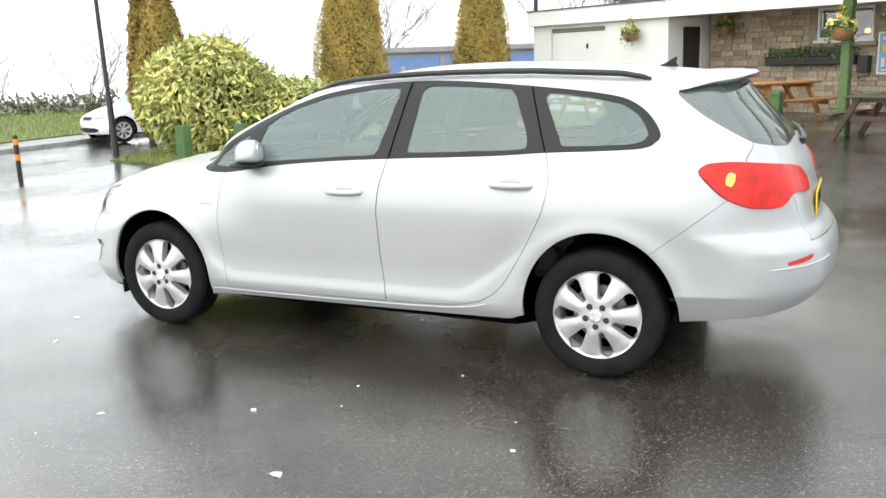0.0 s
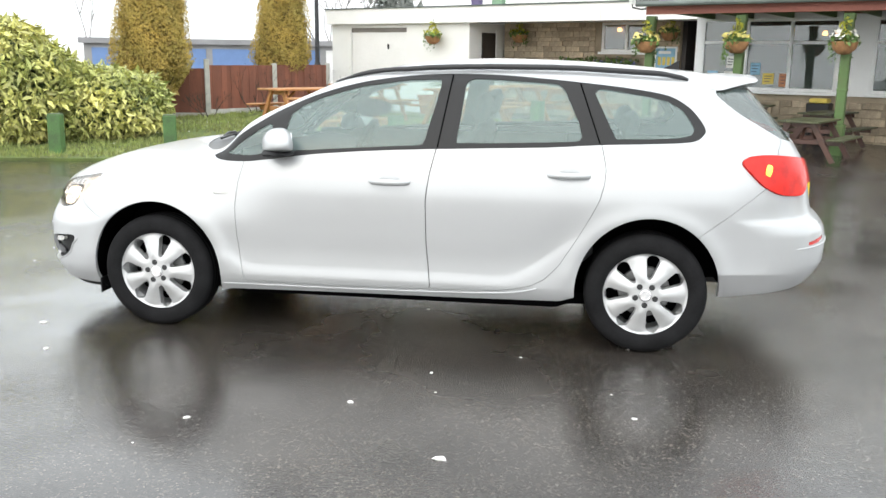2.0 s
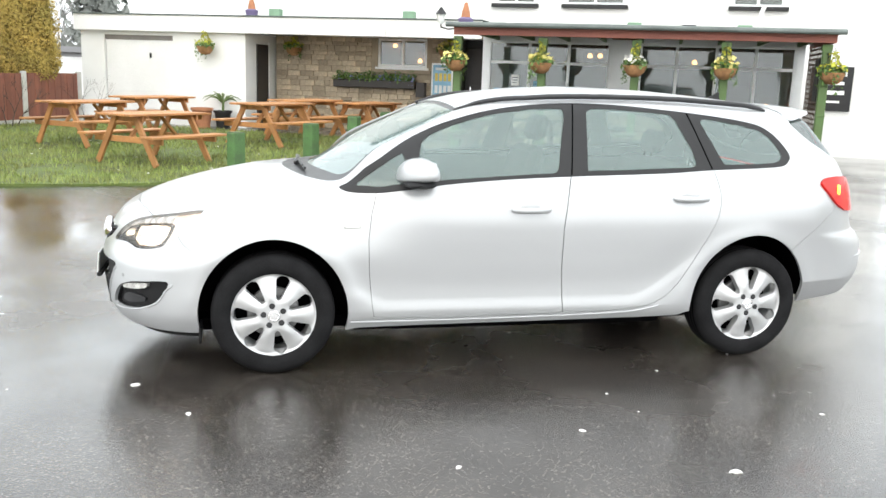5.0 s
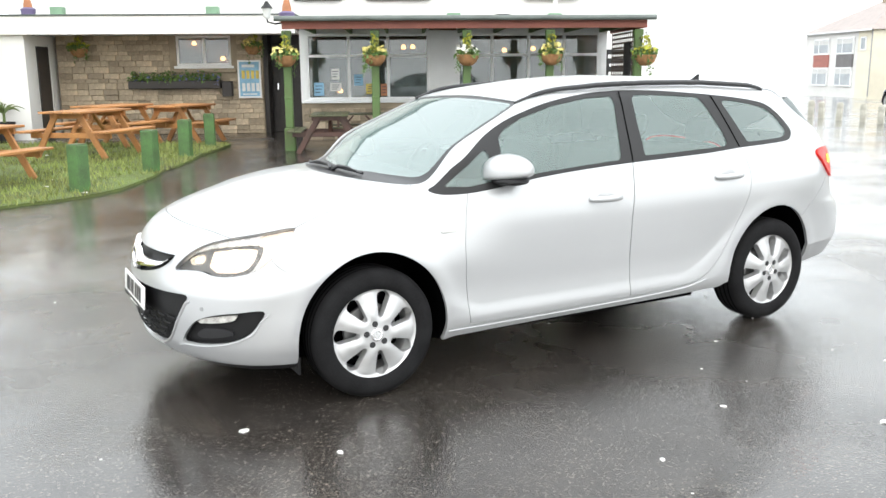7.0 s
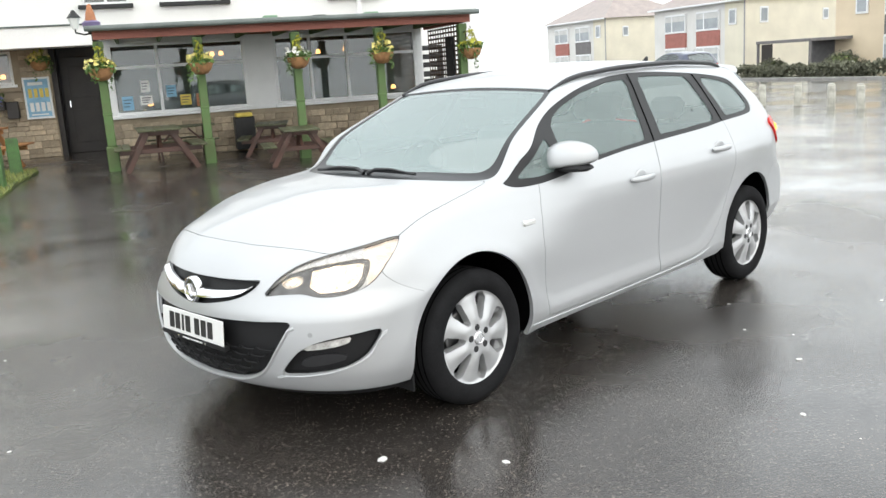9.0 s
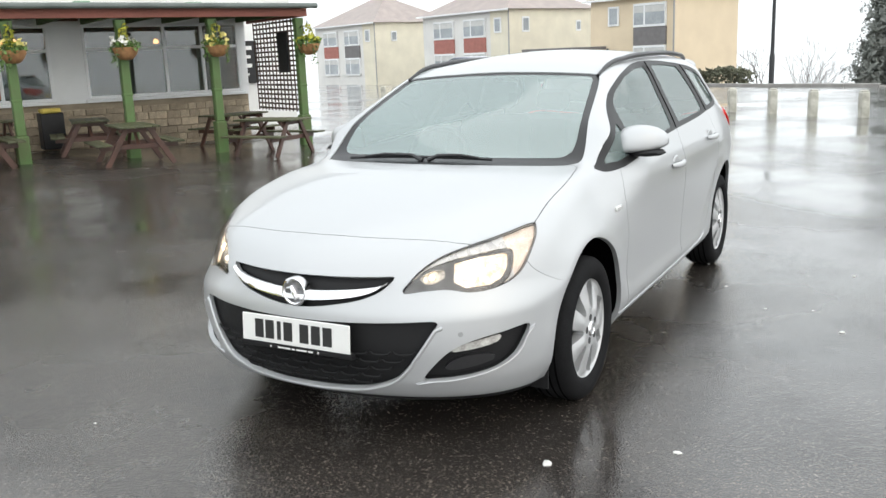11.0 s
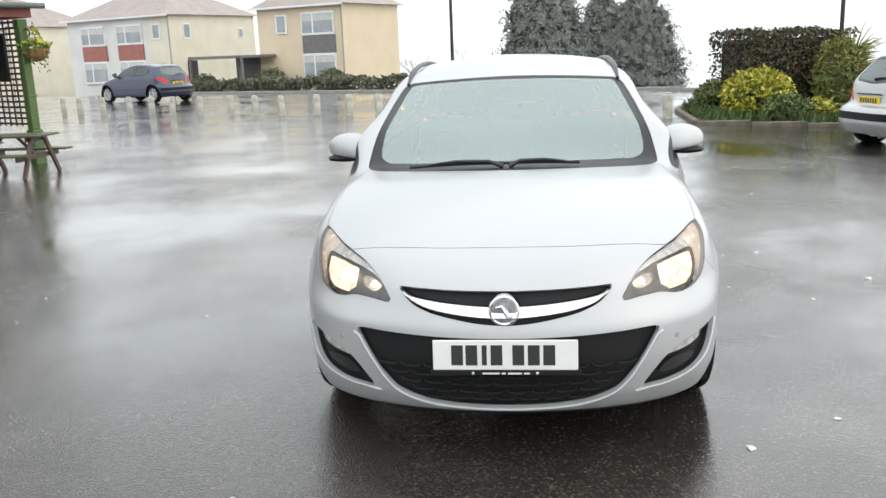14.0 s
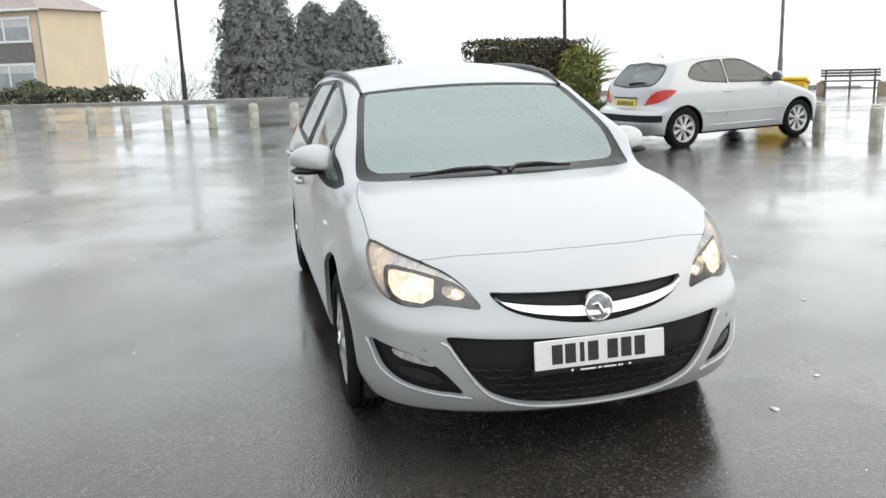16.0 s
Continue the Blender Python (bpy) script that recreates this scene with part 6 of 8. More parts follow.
potted("terracotta_pot", "plain terracotta pot beside the garage wall", -9.30, 12.95, 0.24, 0.45, TERRACOTTA, 1, False)
potted("palm_pot", "small palm in a black pot", -8.85, 13.1, 0.20, 0.40, IRON, 2, True)
b = thing("litter_bin", "dark square bin with a yellow lid against the wall", "bin", PUB @ pose(-0.28, 12.5, FLOOR))
part("body", blk((-0.19, -0.17, 0), (0.19, 0.17, 0.62), None, 0.015), IRON, b, "", PUB @ pose(-0.28, 12.5, FLOOR))
part("lid", blk((-0.16, -0.15, 0.62), (0.16, 0.15, 0.70), None, 0.02), YELLOW_INK, b, "yellow lid", PUB @ pose(-0.28, 12.5, FLOOR))
lan = PUB @ pose(-2.95, 10.1, 2.44)
lt = thing("lantern", "pale glass lantern on the canopy corner", "lantern", lan)
smooth(part("glass", lathe([(0.045, 0), (0.09, 0.17), (0, 0.17)], 6), mat("opal_glass", (0.75, 0.77, 0.76), 0.3, 0, 0.06, 5, 60), lt, "pale glass", lan), 20)
part("cap", lathe([(0.11, 0.17), (0.05, 0.24), (0.02, 0.29), (0, 0.29)], 6), IRON, lt, "", lan)
part("arm", tube(bmesh.new(), [(0, 0, 0), (0, 0.02, -0.05), (0.12, 0.1, -0.08), (0.28, 0.18, -0.05)], 0.014, 6), IRON, lt, "", lan)
for u, v, z in ((-8.35, 13.6, 2.73), (-2.75, 11.2, 2.475)):
    m = PUB @ pose(u, v, z)
    t = thing("roof_pot", "purple pot with an orange cone on the flat roof", "ornament", m, "roof pots")
    smooth(part("pot", lathe([(0, 0), (0.13, 0), (0.15, 0.13), (0.10, 0.16), (0, 0.16)], 18), mat("purple_glaze", (0.16, 0.13, 0.25), 0.4), t, "purple pot", m), 30)
    smooth(part("cone", lathe([(0.09, 0.16), (0.075, 0.26), (0.03, 0.42), (0, 0.44)], 18), TERRACOTTA, t, "orange cone", m), 40)
for u, v, z in ((-7.75, 13.6, 2.73), (-4.6, 13.7, 2.73), (0.35, 12.0, 2.475), (2.35, 12.2, 2.475), (1.35, 12.4, 2.475)):
    m = PUB @ pose(u, v, z)
    t = tagged(part("roof_box", blk((-0.13, -0.1, 0), (0.13, 0.1, 0.17), None, 0.012), mat("mint_paint", (0.22, 0.36, 0.24), 0.6, 0, 0.2, 5, 50) if u != 1.35 else IRON, None, "", m), "small painted box on the flat roof", "box", "roof boxes")
bm = bmesh.new()
tube(bm, [(2.9, 15.3, 2.48), (2.9, 15.3, 3.1), (2.95, 15.3, 3.25)], 0.05, 8)
tube(bm, [(3.0, 15.3, 2.48), (3.05, 15.2, 2.85), (3.3, 15.1, 2.72), (3.6, 15.0, 2.60)], 0.012, 6)
setting("flue_pipe", bm, FASCIA, "pale flue pipe with a loose cable on the roof", "pipe", PUB)

lay_stones(stone, -8.33, -3.82, SV, FLOOR, 2.40, (-5.86, -4.37, 1.54, 2.5), 11)
lay_stones(bay_low, -2.70, 3.50, BV, FLOOR - 0.14, 0.87, None, 12)


# ---- lawn, beds, kerbs ----
GRASS = mat("wet_grass", (0.105, 0.150, 0.030), 0.8, 0, 0.45, 2.2, 90, 0.6, second=(0.055, 0.062, 0.018))
KERB = mat("concrete_kerb", (0.34, 0.33, 0.31), 0.7, 0, 0.3, 3, 80, 0.3)
PAVING = mat("wet_paving", (0.17, 0.165, 0.16), 0.30, 0, 0.3, 1.5, 60, 0.2, rvary=0.15)
SOIL = mat("soil", (0.055, 0.042, 0.03), 0.95, 0, 0.4, 6, 60, 0.8)
gz = lambda x, y: float(ground_z(x, y))


def patch(name, outline, lift, thick, material, label, category, cell=0.5, wobble=0.0):
    """A raised area of ground with a given outline, following the lie of the land."""
    bm = bmesh.new()
    pts = []
    for i, (x, y) in enumerate(outline):
        x1, y1 = outline[(i + 1) % len(outline)]
        k = max(1, int(math.hypot(x1 - x, y1 - y) / cell))
        for j in range(k):
            q = Vector((x + (x1 - x) * j / k, y + (y1 - y) * j / k, 0))
            if wobble:
                q += Vector((noise.noise(q * 1.7), noise.noise(q * 1.7 + Vector((9, 3, 0))), 0)) * wobble
            pts.append(q)
    top = [bm.verts.new((p.x, p.y, 0)) for p in pts]
    f = bm.faces.new(top)
    low = [bm.verts.new((p.x, p.y, -thick - lift)) for p in pts]
    for i in range(len(top)):
        j = (i + 1) % len(top)
        bm.faces.new((top[j], top[i], low[i], low[j]))
    bmesh.ops.triangulate(bm, faces=[f])
    for _ in range(3):
        bmesh.ops.subdivide_edges(bm, edges=[e for e in bm.edges if e.calc_length() > cell * 2.2 and len(e.link_faces) == 2], cuts=1)
        bmesh.ops.triangulate(bm, faces=[q for q in bm.faces if len(q.verts) > 3])
    for v in bm.verts:
        v.co.z += gz(v.co.x, v.co.y) + lift
    bmesh.ops.recalc_face_normals(bm, faces=bm.faces)
    return setting(name, bm, material, label, category)


lawn_line = [(-10.2, 7.4), (-9.2, 6.75), (-8.0, 6.25), (-7.0, 6.15), (-5.8, 6.35), (-4.6, 6.50), (-3.2, 6.55), (-2.4, 6.72), (-1.55, 7.10), (-0.9, 7.75), (-0.3, 8.75), (0.4, 9.9), (1.1, 11.1), (1.55, 12.0),
             (1.2, 12.6), (-1.6, 14.2), (-4.9, 16.2), (-5.6, 16.6), (-7.4, 13.9), (-10.5, 13.0), (-12.2, 11.5)]
patch("lawn", lawn_line, 0.035, 0.1, GRASS, "short wet lawn with worn patches", "lawn", 0.4, 0.12)
rng = np.random.default_rng(5)
q = rng.uniform((-12, 6), (1.6, 16), (90000, 2))
q = q[inside(q, lawn_line) < 0.03][:42000]
q = q[(rng.random(len(q)) < 0.25 + 0.75 * (np.sin(q[:, 0] * 1.9) * np.cos(q[:, 1] * 1.6) > -0.55))]
qp = np.column_stack([q, ground_z(q[:, 0], q[:, 1]) + 0.03])
up = np.tile((0.9, -0.3, 0.15), (len(q), 1))
BLADE = mat("grass_blade", (0.23, 0.29, 0.075), 0.65, 0, 0.35, 2.0, 60, 0, second=(0.20, 0.18, 0.07), each=0.35)


def blades(name, base, size, material, label, seed, lean=0.35):
    rng = np.random.default_rng(seed)
    n = len(base)
    a = rng.uniform(0, 6.283, n)
    s = size * rng.uniform(0.5, 1.4, n)
    side = np.stack([np.cos(a), np.sin(a), np.zeros(n)], 1) * (s * 0.13)[:, None]
    tip = base + np.stack([lean * s * rng.normal(size=n), lean * s * rng.normal(size=n), s], 1)
    v = np.stack([base - side, base + side, tip], 1).reshape(-1, 3)
    me = bpy.data.meshes.new(name)
    me.from_pydata(v.tolist(), [], np.arange(3 * n).reshape(-1, 3).tolist())
    me.materials.append(material)
    return tagged(new(name, me), label, "grass", kind="stuff")


blades("grass_blades", qp, 0.065, BLADE, "short wet green grass blades", 6)
# verge and road edge beyond the white hatchback, far side of the road
verge = [(-18.6, 6.0), (-18.2, 10.6), (-18.4, 15.5), (-22.0, 22.0), (-30.0, 31.0), (-46.0, 34.0), (-52.0, 10.0), (-40.0, -6.0)]
patch("verge", verge, 0.10, 0.15, GRASS, "long wet grass verge", "grass", 1.2, 0.2)
q = rng.uniform((-46, 2), (-18, 30), (60000, 2))
q = q[(inside(q, verge) < 0) & (np.hypot(q[:, 0], q[:, 1]) < 40)][:22000]
blades("verge_grass", np.column_stack([q, ground_z(q[:, 0], q[:, 1]) + 0.10]), 0.11, BLADE, "wet grass of the far verge", 9)


def kerb_run(name, pts, label, wide=0.13, high=0.12, piece=0.9, stone=KERB):
    """Separate kerb stones end to end along a line."""
    k = thing(name, label, "kerb", kind="structure")
    pts = [Vector((*p, 0)) for p in pts]
    for a, b in zip(pts, pts[1:]):
        n = max(1, round((b - a).length / piece))
        for i in range(n):
            p, r = a.lerp(b, i / n), a.lerp(b, (i + 1) / n)
            d = (r - p)
            z = gz((p.x + r.x) / 2, (p.y + r.y) / 2)
            part("kerb_stone", blk((0.004, -wide / 2, -0.1), (d.length - 0.004, wide / 2, high), None, 0.015), stone, k, "", pose(p.x, p.y, z, 0, 0, math.degrees(math.atan2(d.y, d.x))))
    return k


kerb_run("kerb_1", [(-16.6, 4.0), (-16.4, 9.4), (-16.7, 15.5), (-20.0, 22.5)], "pale kerb along the far pavement", 0.15, 0.10)
patch("pavement", [(-16.7, 3.0), (-16.5, 9.4), (-16.8, 15.5), (-20.2, 22.6), (-22.0, 22.0), (-18.4, 15.5), (-18.2, 10.6), (-18.6, 3.0)], 0.07, 0.1, PAVING, "wet grey pavement", "pavement", 0.8)
# road edge on the east: e across the road, s along it
es = lambda e, s: (0.912 * e + 0.417 * s, -0.420 * e + 0.907 * s)
kerb_run("kerb_2", [es(25.2, -16), es(25.0, 0), es(25.0, 12), es(25.6, 30)], "pale kerb on the far side of the road", 0.16, 0.12, 1.2)
patch("pavement_far", [es(25.1, -16), es(25.0, 0), es(25.0, 12), es(25.6, 30), es(28.0, 30), es(27.4, 12), es(27.4, 0), es(27.6, -16)], 0.10, 0.1, PAVING, "wet pavement beyond the road", "pavement", 1.2)

# ---- picnic tables ----
NEW_WOOD = mat("orange_pine", (0.46, 0.215, 0.075), 0.55, 0, 0.30, 5, 60, 0.2, second=(0.24, 0.11, 0.045), stretch=(0.25, 1, 1), each=0.15)
OLD_WOOD = mat("dark_wet_wood", (0.105, 0.050, 0.038), 0.40, 0, 0.4, 5, 60, 0.2, second=(0.05, 0.03, 0.02), stretch=(0.25, 1, 1), each=0.2)
MOSSY = mat("mossy_wood", (0.085, 0.085, 0.045), 0.45, 0, 0.4, 4, 60, 0.2, second=(0.05, 0.06, 0.022), stretch=(0.3, 1, 1), each=0.2)


def picnic_table(label, wood, top, group, long=1.5):
    t = thing("picnic_table", label, "picnic table", group=group)
    h = long / 2
    for i in range(5):
        y = -0.30 + 0.15 * i
        part("top_plank", blk((-h, y - 0.070, 0.715), (h, y + 0.070, 0.75), None, 0.006), top, t)
    for y in (-0.66, 0.66):
        for d in (-0.072, 0.072):
            part("seat_plank", blk((-h, y + d - 0.066, 0.41), (h, y + d + 0.066, 0.445), None, 0.006), top, t)
    for x in (-h + 0.22, h - 0.22):
        for s in (-1, 1):
            d = Vector((0, s * 0.42, -0.715))
            m = pose(x, s * 0.20, 0.715, math.degrees(math.atan2(0.42, 0.715)) * s, 0, 0)
            part("leg", blk((-0.022, -0.048, -d.length), (0.022, 0.048, 0), m, 0.005), wood, t)
        part("seat_bearer", blk((x + 0.024, -0.72, 0.32), (x + 0.062, 0.72, 0.408), None, 0.005), wood, t)
        part("top_bearer", blk((x + 0.024, -0.34, 0.63), (x + 0.062, 0.34, 0.714), None, 0.005), wood, t)
        part("brace", blk((0, -0.03, -0.02), (0.46, 0.03, 0.02), pose(x + (0.06 if x < 0 else -0.06), 0, 0.36, 0, -46, 0 if x < 0 else 180), 0.004), wood, t)
    return t


pt = picnic_table("new orange pine picnic table on the lawn", NEW_WOOD, NEW_WOOD, "pine tables on the lawn")
first = True
for x, y, a in ((-2.9, 8.75, 48), (-4.25, 11.1, 50), (-3.3, 12.7, 47), (-1.05, 11.05, 49), (-0.35, 12.9, 46), (1.0, 13.3, 50)):
    m = pose(x, y, gz(x, y) + (0.04 if x < 0.5 else 0.0), 0, 0, a)
    if first:
        pt.matrix_basis, first = m, False
    else:
        copy_thing(pt, m)
gt = picnic_table("old dark red picnic table with a mossy green top", OLD_WOOD, MOSSY, "old tables by the pub")
first = True
for u, v, a in ((-1.93, 10.1, 92), (0.25, 9.40, 86), (2.42, 9.20, 118), (2.6, 11.3, 20), (0.1, 11.4, 80), (-1.5, 11.75, 3)):
    p = PUB @ Vector((u, v, 0))
    m = pose(p.x, p.y, gz(p.x, p.y), 0, 0, a - 26.5) @ Matrix.Diagonal((0.88, 0.88, 0.88, 1))
    if first:
        gt.matrix_basis, first = m, False
    else:
        copy_thing(gt, m)

# ---- short green posts along the lawn ----
GREEN_POST = mat("green_post", (0.078, 0.180, 0.052), 0.6, 0, 0.45, 5, 60, 0.15, second=(0.06, 0.10, 0.04))
gp = thing("lawn_post", "short square green painted wooden post at the lawn's edge", "post", group="green lawn posts")
part("shaft", blk((-0.095, -0.095, -0.05), (0.095, 0.095, 0.60), None, 0.012), GREEN_POST, gp)
part("cap", blk((-0.088, -0.088, 0.60), (0.088, 0.088, 0.612), None, 0.004), mat("weathered_top", (0.12, 0.16, 0.08), 0.8, 0, 0.4, 9, 80), gp, "weathered top")
for i, (x, y) in enumerate(((-7.62, 6.45), (-6.75, 6.85), (-5.05, 7.1), (-1.66, 7.45), (-0.52, 8.75), (0.32, 10.2), (1.12, 11.7))):
    m = pose(x, y, gz(x, y) + 0.02, 0.6 * (i % 3 - 1), 0.8 * (i % 2), 12 * i)
    if i == 0:
        gp.matrix_basis = m
    else:
        copy_thing(gp, m)

# ---- shrubs ----
BARK = mat("bark", (0.075, 0.058, 0.045), 0.9, 0, 0.4, 8, 60, 0.6)
BUSH_LEAF = mat("variegated_leaf", (0.60, 0.56, 0.20), 0.45, 0, 0.5, 1.3, 30, 0.0, second=(0.25, 0.31, 0.09), each=0.42)
# dark green: the evergreens' own colour, and painted shade for inner leaves
SHADE_EVERGREEN_LEAF = mat("shade_evergreen_leaf", (0.13, 0.17, 0.055), 0.6, 0, 0.4, 3, 30, 0.0, each=0.35)
GOLD_LEAF = mat("golden_cypress_leaf", (0.48, 0.34, 0.085), 0.8, 0, 0.5, 1.8, 30, 0.0, second=(0.30, 0.26, 0.07), each=0.10)


def shrub(name, label, x, y, radii, n, size, leaf, seed, long=2.6, category="bush", droop=0.8, z=None):
    zz = gz(x, y) if z is None else z
    t = thing(name, label, category, pose(x, y, zz))
    rg = random.Random(seed)
    bm = bmesh.new()
    for i in range(9):
        a, l = rg.uniform(0, 6.28), rg.uniform(0.45, 0.8)
        tip = (math.cos(a) * radii[0] * l, math.sin(a) * radii[1] * l, radii[2] * rg.uniform(0.7, 1.5))
        tube(bm, [(0.05 * math.cos(a), 0.05 * math.sin(a), -0.05), (tip[0] * 0.4, tip[1] * 0.4, tip[2] * 0.5), tip], (0.03, 0.02, 0.008), 6)
    part("limbwork", bm, BARK, t, "brown branches", pose(x, y, zz))
    p, nr = blob(n, radii, seed, 9, 0.30)
    p[:, 2] += radii[2] * 0.98
    p = p[p[:, 2] > 0.02]
    nr = nr[: len(p)]
    scatter("crown", p, nr, np.full(len(p), size), leaf, t, "", long, seed, droop=droop)
    # second, smaller mass in the dark leaf colour imitates shade within the crown
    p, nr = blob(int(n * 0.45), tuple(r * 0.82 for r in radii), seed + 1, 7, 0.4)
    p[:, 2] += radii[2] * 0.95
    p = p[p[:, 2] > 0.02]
    scatter("inner_leaves", p, nr[: len(p)], np.full(len(p), size * 1.3), SHADE_EVERGREEN_LEAF, t, "inner leaves coloured dark for shade", long * 0.7, seed + 1, droop=droop)
    return t


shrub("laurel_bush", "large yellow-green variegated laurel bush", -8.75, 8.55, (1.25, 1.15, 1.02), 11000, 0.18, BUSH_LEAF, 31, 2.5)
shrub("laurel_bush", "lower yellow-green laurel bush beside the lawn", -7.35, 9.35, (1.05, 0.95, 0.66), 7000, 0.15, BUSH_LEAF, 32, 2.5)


def cypress(x, y, r, h, seed, label="golden egg-shaped cypress with a bare brown foot"):
    t = thing("golden_cypress", label, "tree", pose(x, y, gz(x, y)), "golden cypresses")
    rg = np.random.default_rng(seed)
    bm = bmesh.new()
    tube(bm, [(0, 0, -0.05), (0.02, 0, h * 0.3), (0, 0.02, h * 0.7), (0, 0, h * 0.95)], (0.09, 0.075, 0.045, 0.01), 8)
    for i in range(14):
        a, z = rg.uniform(0, 6.28), h * rg.uniform(0.1, 0.7)
        tube(bm, [(0, 0, z), (r * 0.4 * math.cos(a), r * 0.4 * math.sin(a), z + 0.15), (r * 0.75 * math.cos(a), r * 0.75 * math.sin(a), z + 0.45)], (0.025, 0.016, 0.006), 5)
    part("trunk", bm, BARK, t, "brown trunk and limbs", pose(x, y, gz(x, y)))
    n = int(30000 * r * h / 2.4)
    f = rg.random(n) ** 0.85
    prof = 1.16 * np.minimum(1, (f / 0.24 + 0.25) / 1.25) * (1 - f) ** 0.48
    a = rg.uniform(0, 6.283, n)
    lump = 1 + 0.10 * np.sin(a * 3 + seed) * np.cos(f * 9 + seed) + 0.07 * np.sin(a * 7 + f * 13)
    rr = r * prof * lump * (1 - 0.30 * rg.random(n) ** 2)
    p = np.stack([rr * np.cos(a), rr * np.sin(a), 0.10 * h + f * h * 0.92], 1)
    nr = np.stack([np.cos(a), np.sin(a), 0.35 * np.ones(n)], 1)
    scatter("crown", p, nr, np.full(n, 0.048), GOLD_LEAF, t, "dense golden foliage", 2.0, seed, droop=-1.2)
    # inner foliage in a darker brown, shade inside the crown put into colour
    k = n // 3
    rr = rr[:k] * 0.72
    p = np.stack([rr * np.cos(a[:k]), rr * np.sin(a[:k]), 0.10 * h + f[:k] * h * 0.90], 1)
    scatter("inner_foliage", p, nr[:k], np.full(k, 0.16), mat("shade_brown_foliage", (0.33, 0.24, 0.07), 0.8, 0, 0.3, 4, 40, each=0.15), t, "brown inner foliage darkened for shade", 1.4, seed + 1)
    return t


cypress(-7.85, 12.35, 0.84, 4.0, 41)
cypress(-6.35, 16.3, 0.74, 4.0, 42)
cypress(-11.1, 9.95, 0.62, 3.35, 43)
cypress(-11.95, 10.3, 0.42, 3.4, 44, "slim golden cypress behind the laurel")


def twiggy(name, label, x, y, h, wide, seed, n=46, thick=0.016, category="shrub", material=None):
    """A bare winter bush or tree: forking twigs in one mesh, no leaves."""
    rg = random.Random(seed)
    t = thing(name, label, category, pose(x, y, gz(x, y)))
    bm = bmesh.new()

    def grow(p, d, l, r, depth):
        e = p + d * l
        tube(bm, [p, (p + e) / 2 + Vector((rg.uniform(-1, 1), rg.uniform(-1, 1), rg.uniform(-1, 1))) * l * 0.07, e], (r, r * 0.8, r * 0.6), 4, False)
        if depth:
            for _ in range(rg.choice((2, 3))):
                nd = (d + Vector((rg.uniform(-1, 1), rg.uniform(-1, 1), rg.uniform(-0.3, 0.8))) * 0.62).normalized()
                grow(e, nd, l * rg.uniform(0.62, 0.85), r * 0.58, depth - 1)
    for _ in range(max(1, n // 9)):
        a = rg.uniform(0, 6.28)
        grow(Vector((math.cos(a) * wide * 0.15, math.sin(a) * wide * 0.15, -0.05)), Vector((math.cos(a) * wide / h, math.sin(a) * wide / h, 1)).normalized(), h * 0.36, thick, 4)
    part("limbwork", bm, material or BARK, t, "bare brown twigs", pose(x, y, gz(x, y)))
    return t


twiggy("bare_shrub", "bare brown shrub against the fence", -6.3, 14.3, 1.15, 0.8, 51, 40)
twiggy("bare_shrub", "thin bare shrub by the garage wall", -5.1, 16.4, 1.1, 0.4, 52, 18, 0.011)
twiggy("bare_shrub", "low bare shrub by the fence", -7.0, 13.2, 0.7, 0.6, 53, 27)
# bark of the far trees, lightened so its colour carries the mist
MIST_PALED_BARK = mat("mist_paled_bark", (0.30, 0.29, 0.28), 0.9, 0, 0.3, 6, 60, 0.3)
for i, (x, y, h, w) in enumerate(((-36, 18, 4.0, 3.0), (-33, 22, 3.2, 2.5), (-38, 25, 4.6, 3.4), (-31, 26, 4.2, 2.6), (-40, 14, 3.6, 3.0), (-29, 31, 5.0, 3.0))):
    twiggy("bare_tree", "grey leafless hawthorn in the mist", x, y, h, w, 60 + i, 54, 0.05, "tree", MIST_PALED_BARK)
q = np.random.default_rng(17).uniform(0, 1, (2600, 2))
hx, hy = -42 + 18 * q[:, 0] + 0.5 * q[:, 1], 12 + 18 * q[:, 0] ** 1.0 + 0.9 * q[:, 1]
# bramble brown lightened likewise for the misty distance
HAZEL = mat("dead_bramble", (0.26, 0.24, 0.19), 0.9, 0, 0.4, 3, 40, each=0.4)
hp = np.stack([hx, hy, ground_z(hx, hy) + 0.1 + 0.75 * np.random.default_rng(18).random(2600)], 1)
scatter("bramble_bank", hp, np.random.default_rng(19).normal(size=hp.shape), np.full(2600, 0.35), HAZEL, None, "", 2.5, 20)
tagged(bpy.data.objects["bramble_bank"], "brown winter bramble bank along the verge", "hedge", kind="stuff")

# ---- fence by the lawn, blue garages beyond ----
FENCE_WOOD = mat("red_fence", (0.235, 0.085, 0.052), 0.75, 0, 0.3, 4, 60, 0.2, second=(0.13, 0.055, 0.04), stretch=(1, 1, 0.2), each=0.15)
CONCRETE = mat("pale_concrete", (0.50, 0.49, 0.45), 0.8, 0, 0.3, 5, 70, 0.3)
fence = thing("garden_fence", "low red-brown boarded fence with pale concrete posts", "fence")
runs = [(-10.6, 12.9), (-8.9, 13.2), (-7.2, 13.55), (-6.2, 15.2), (-5.45, 17.2)]
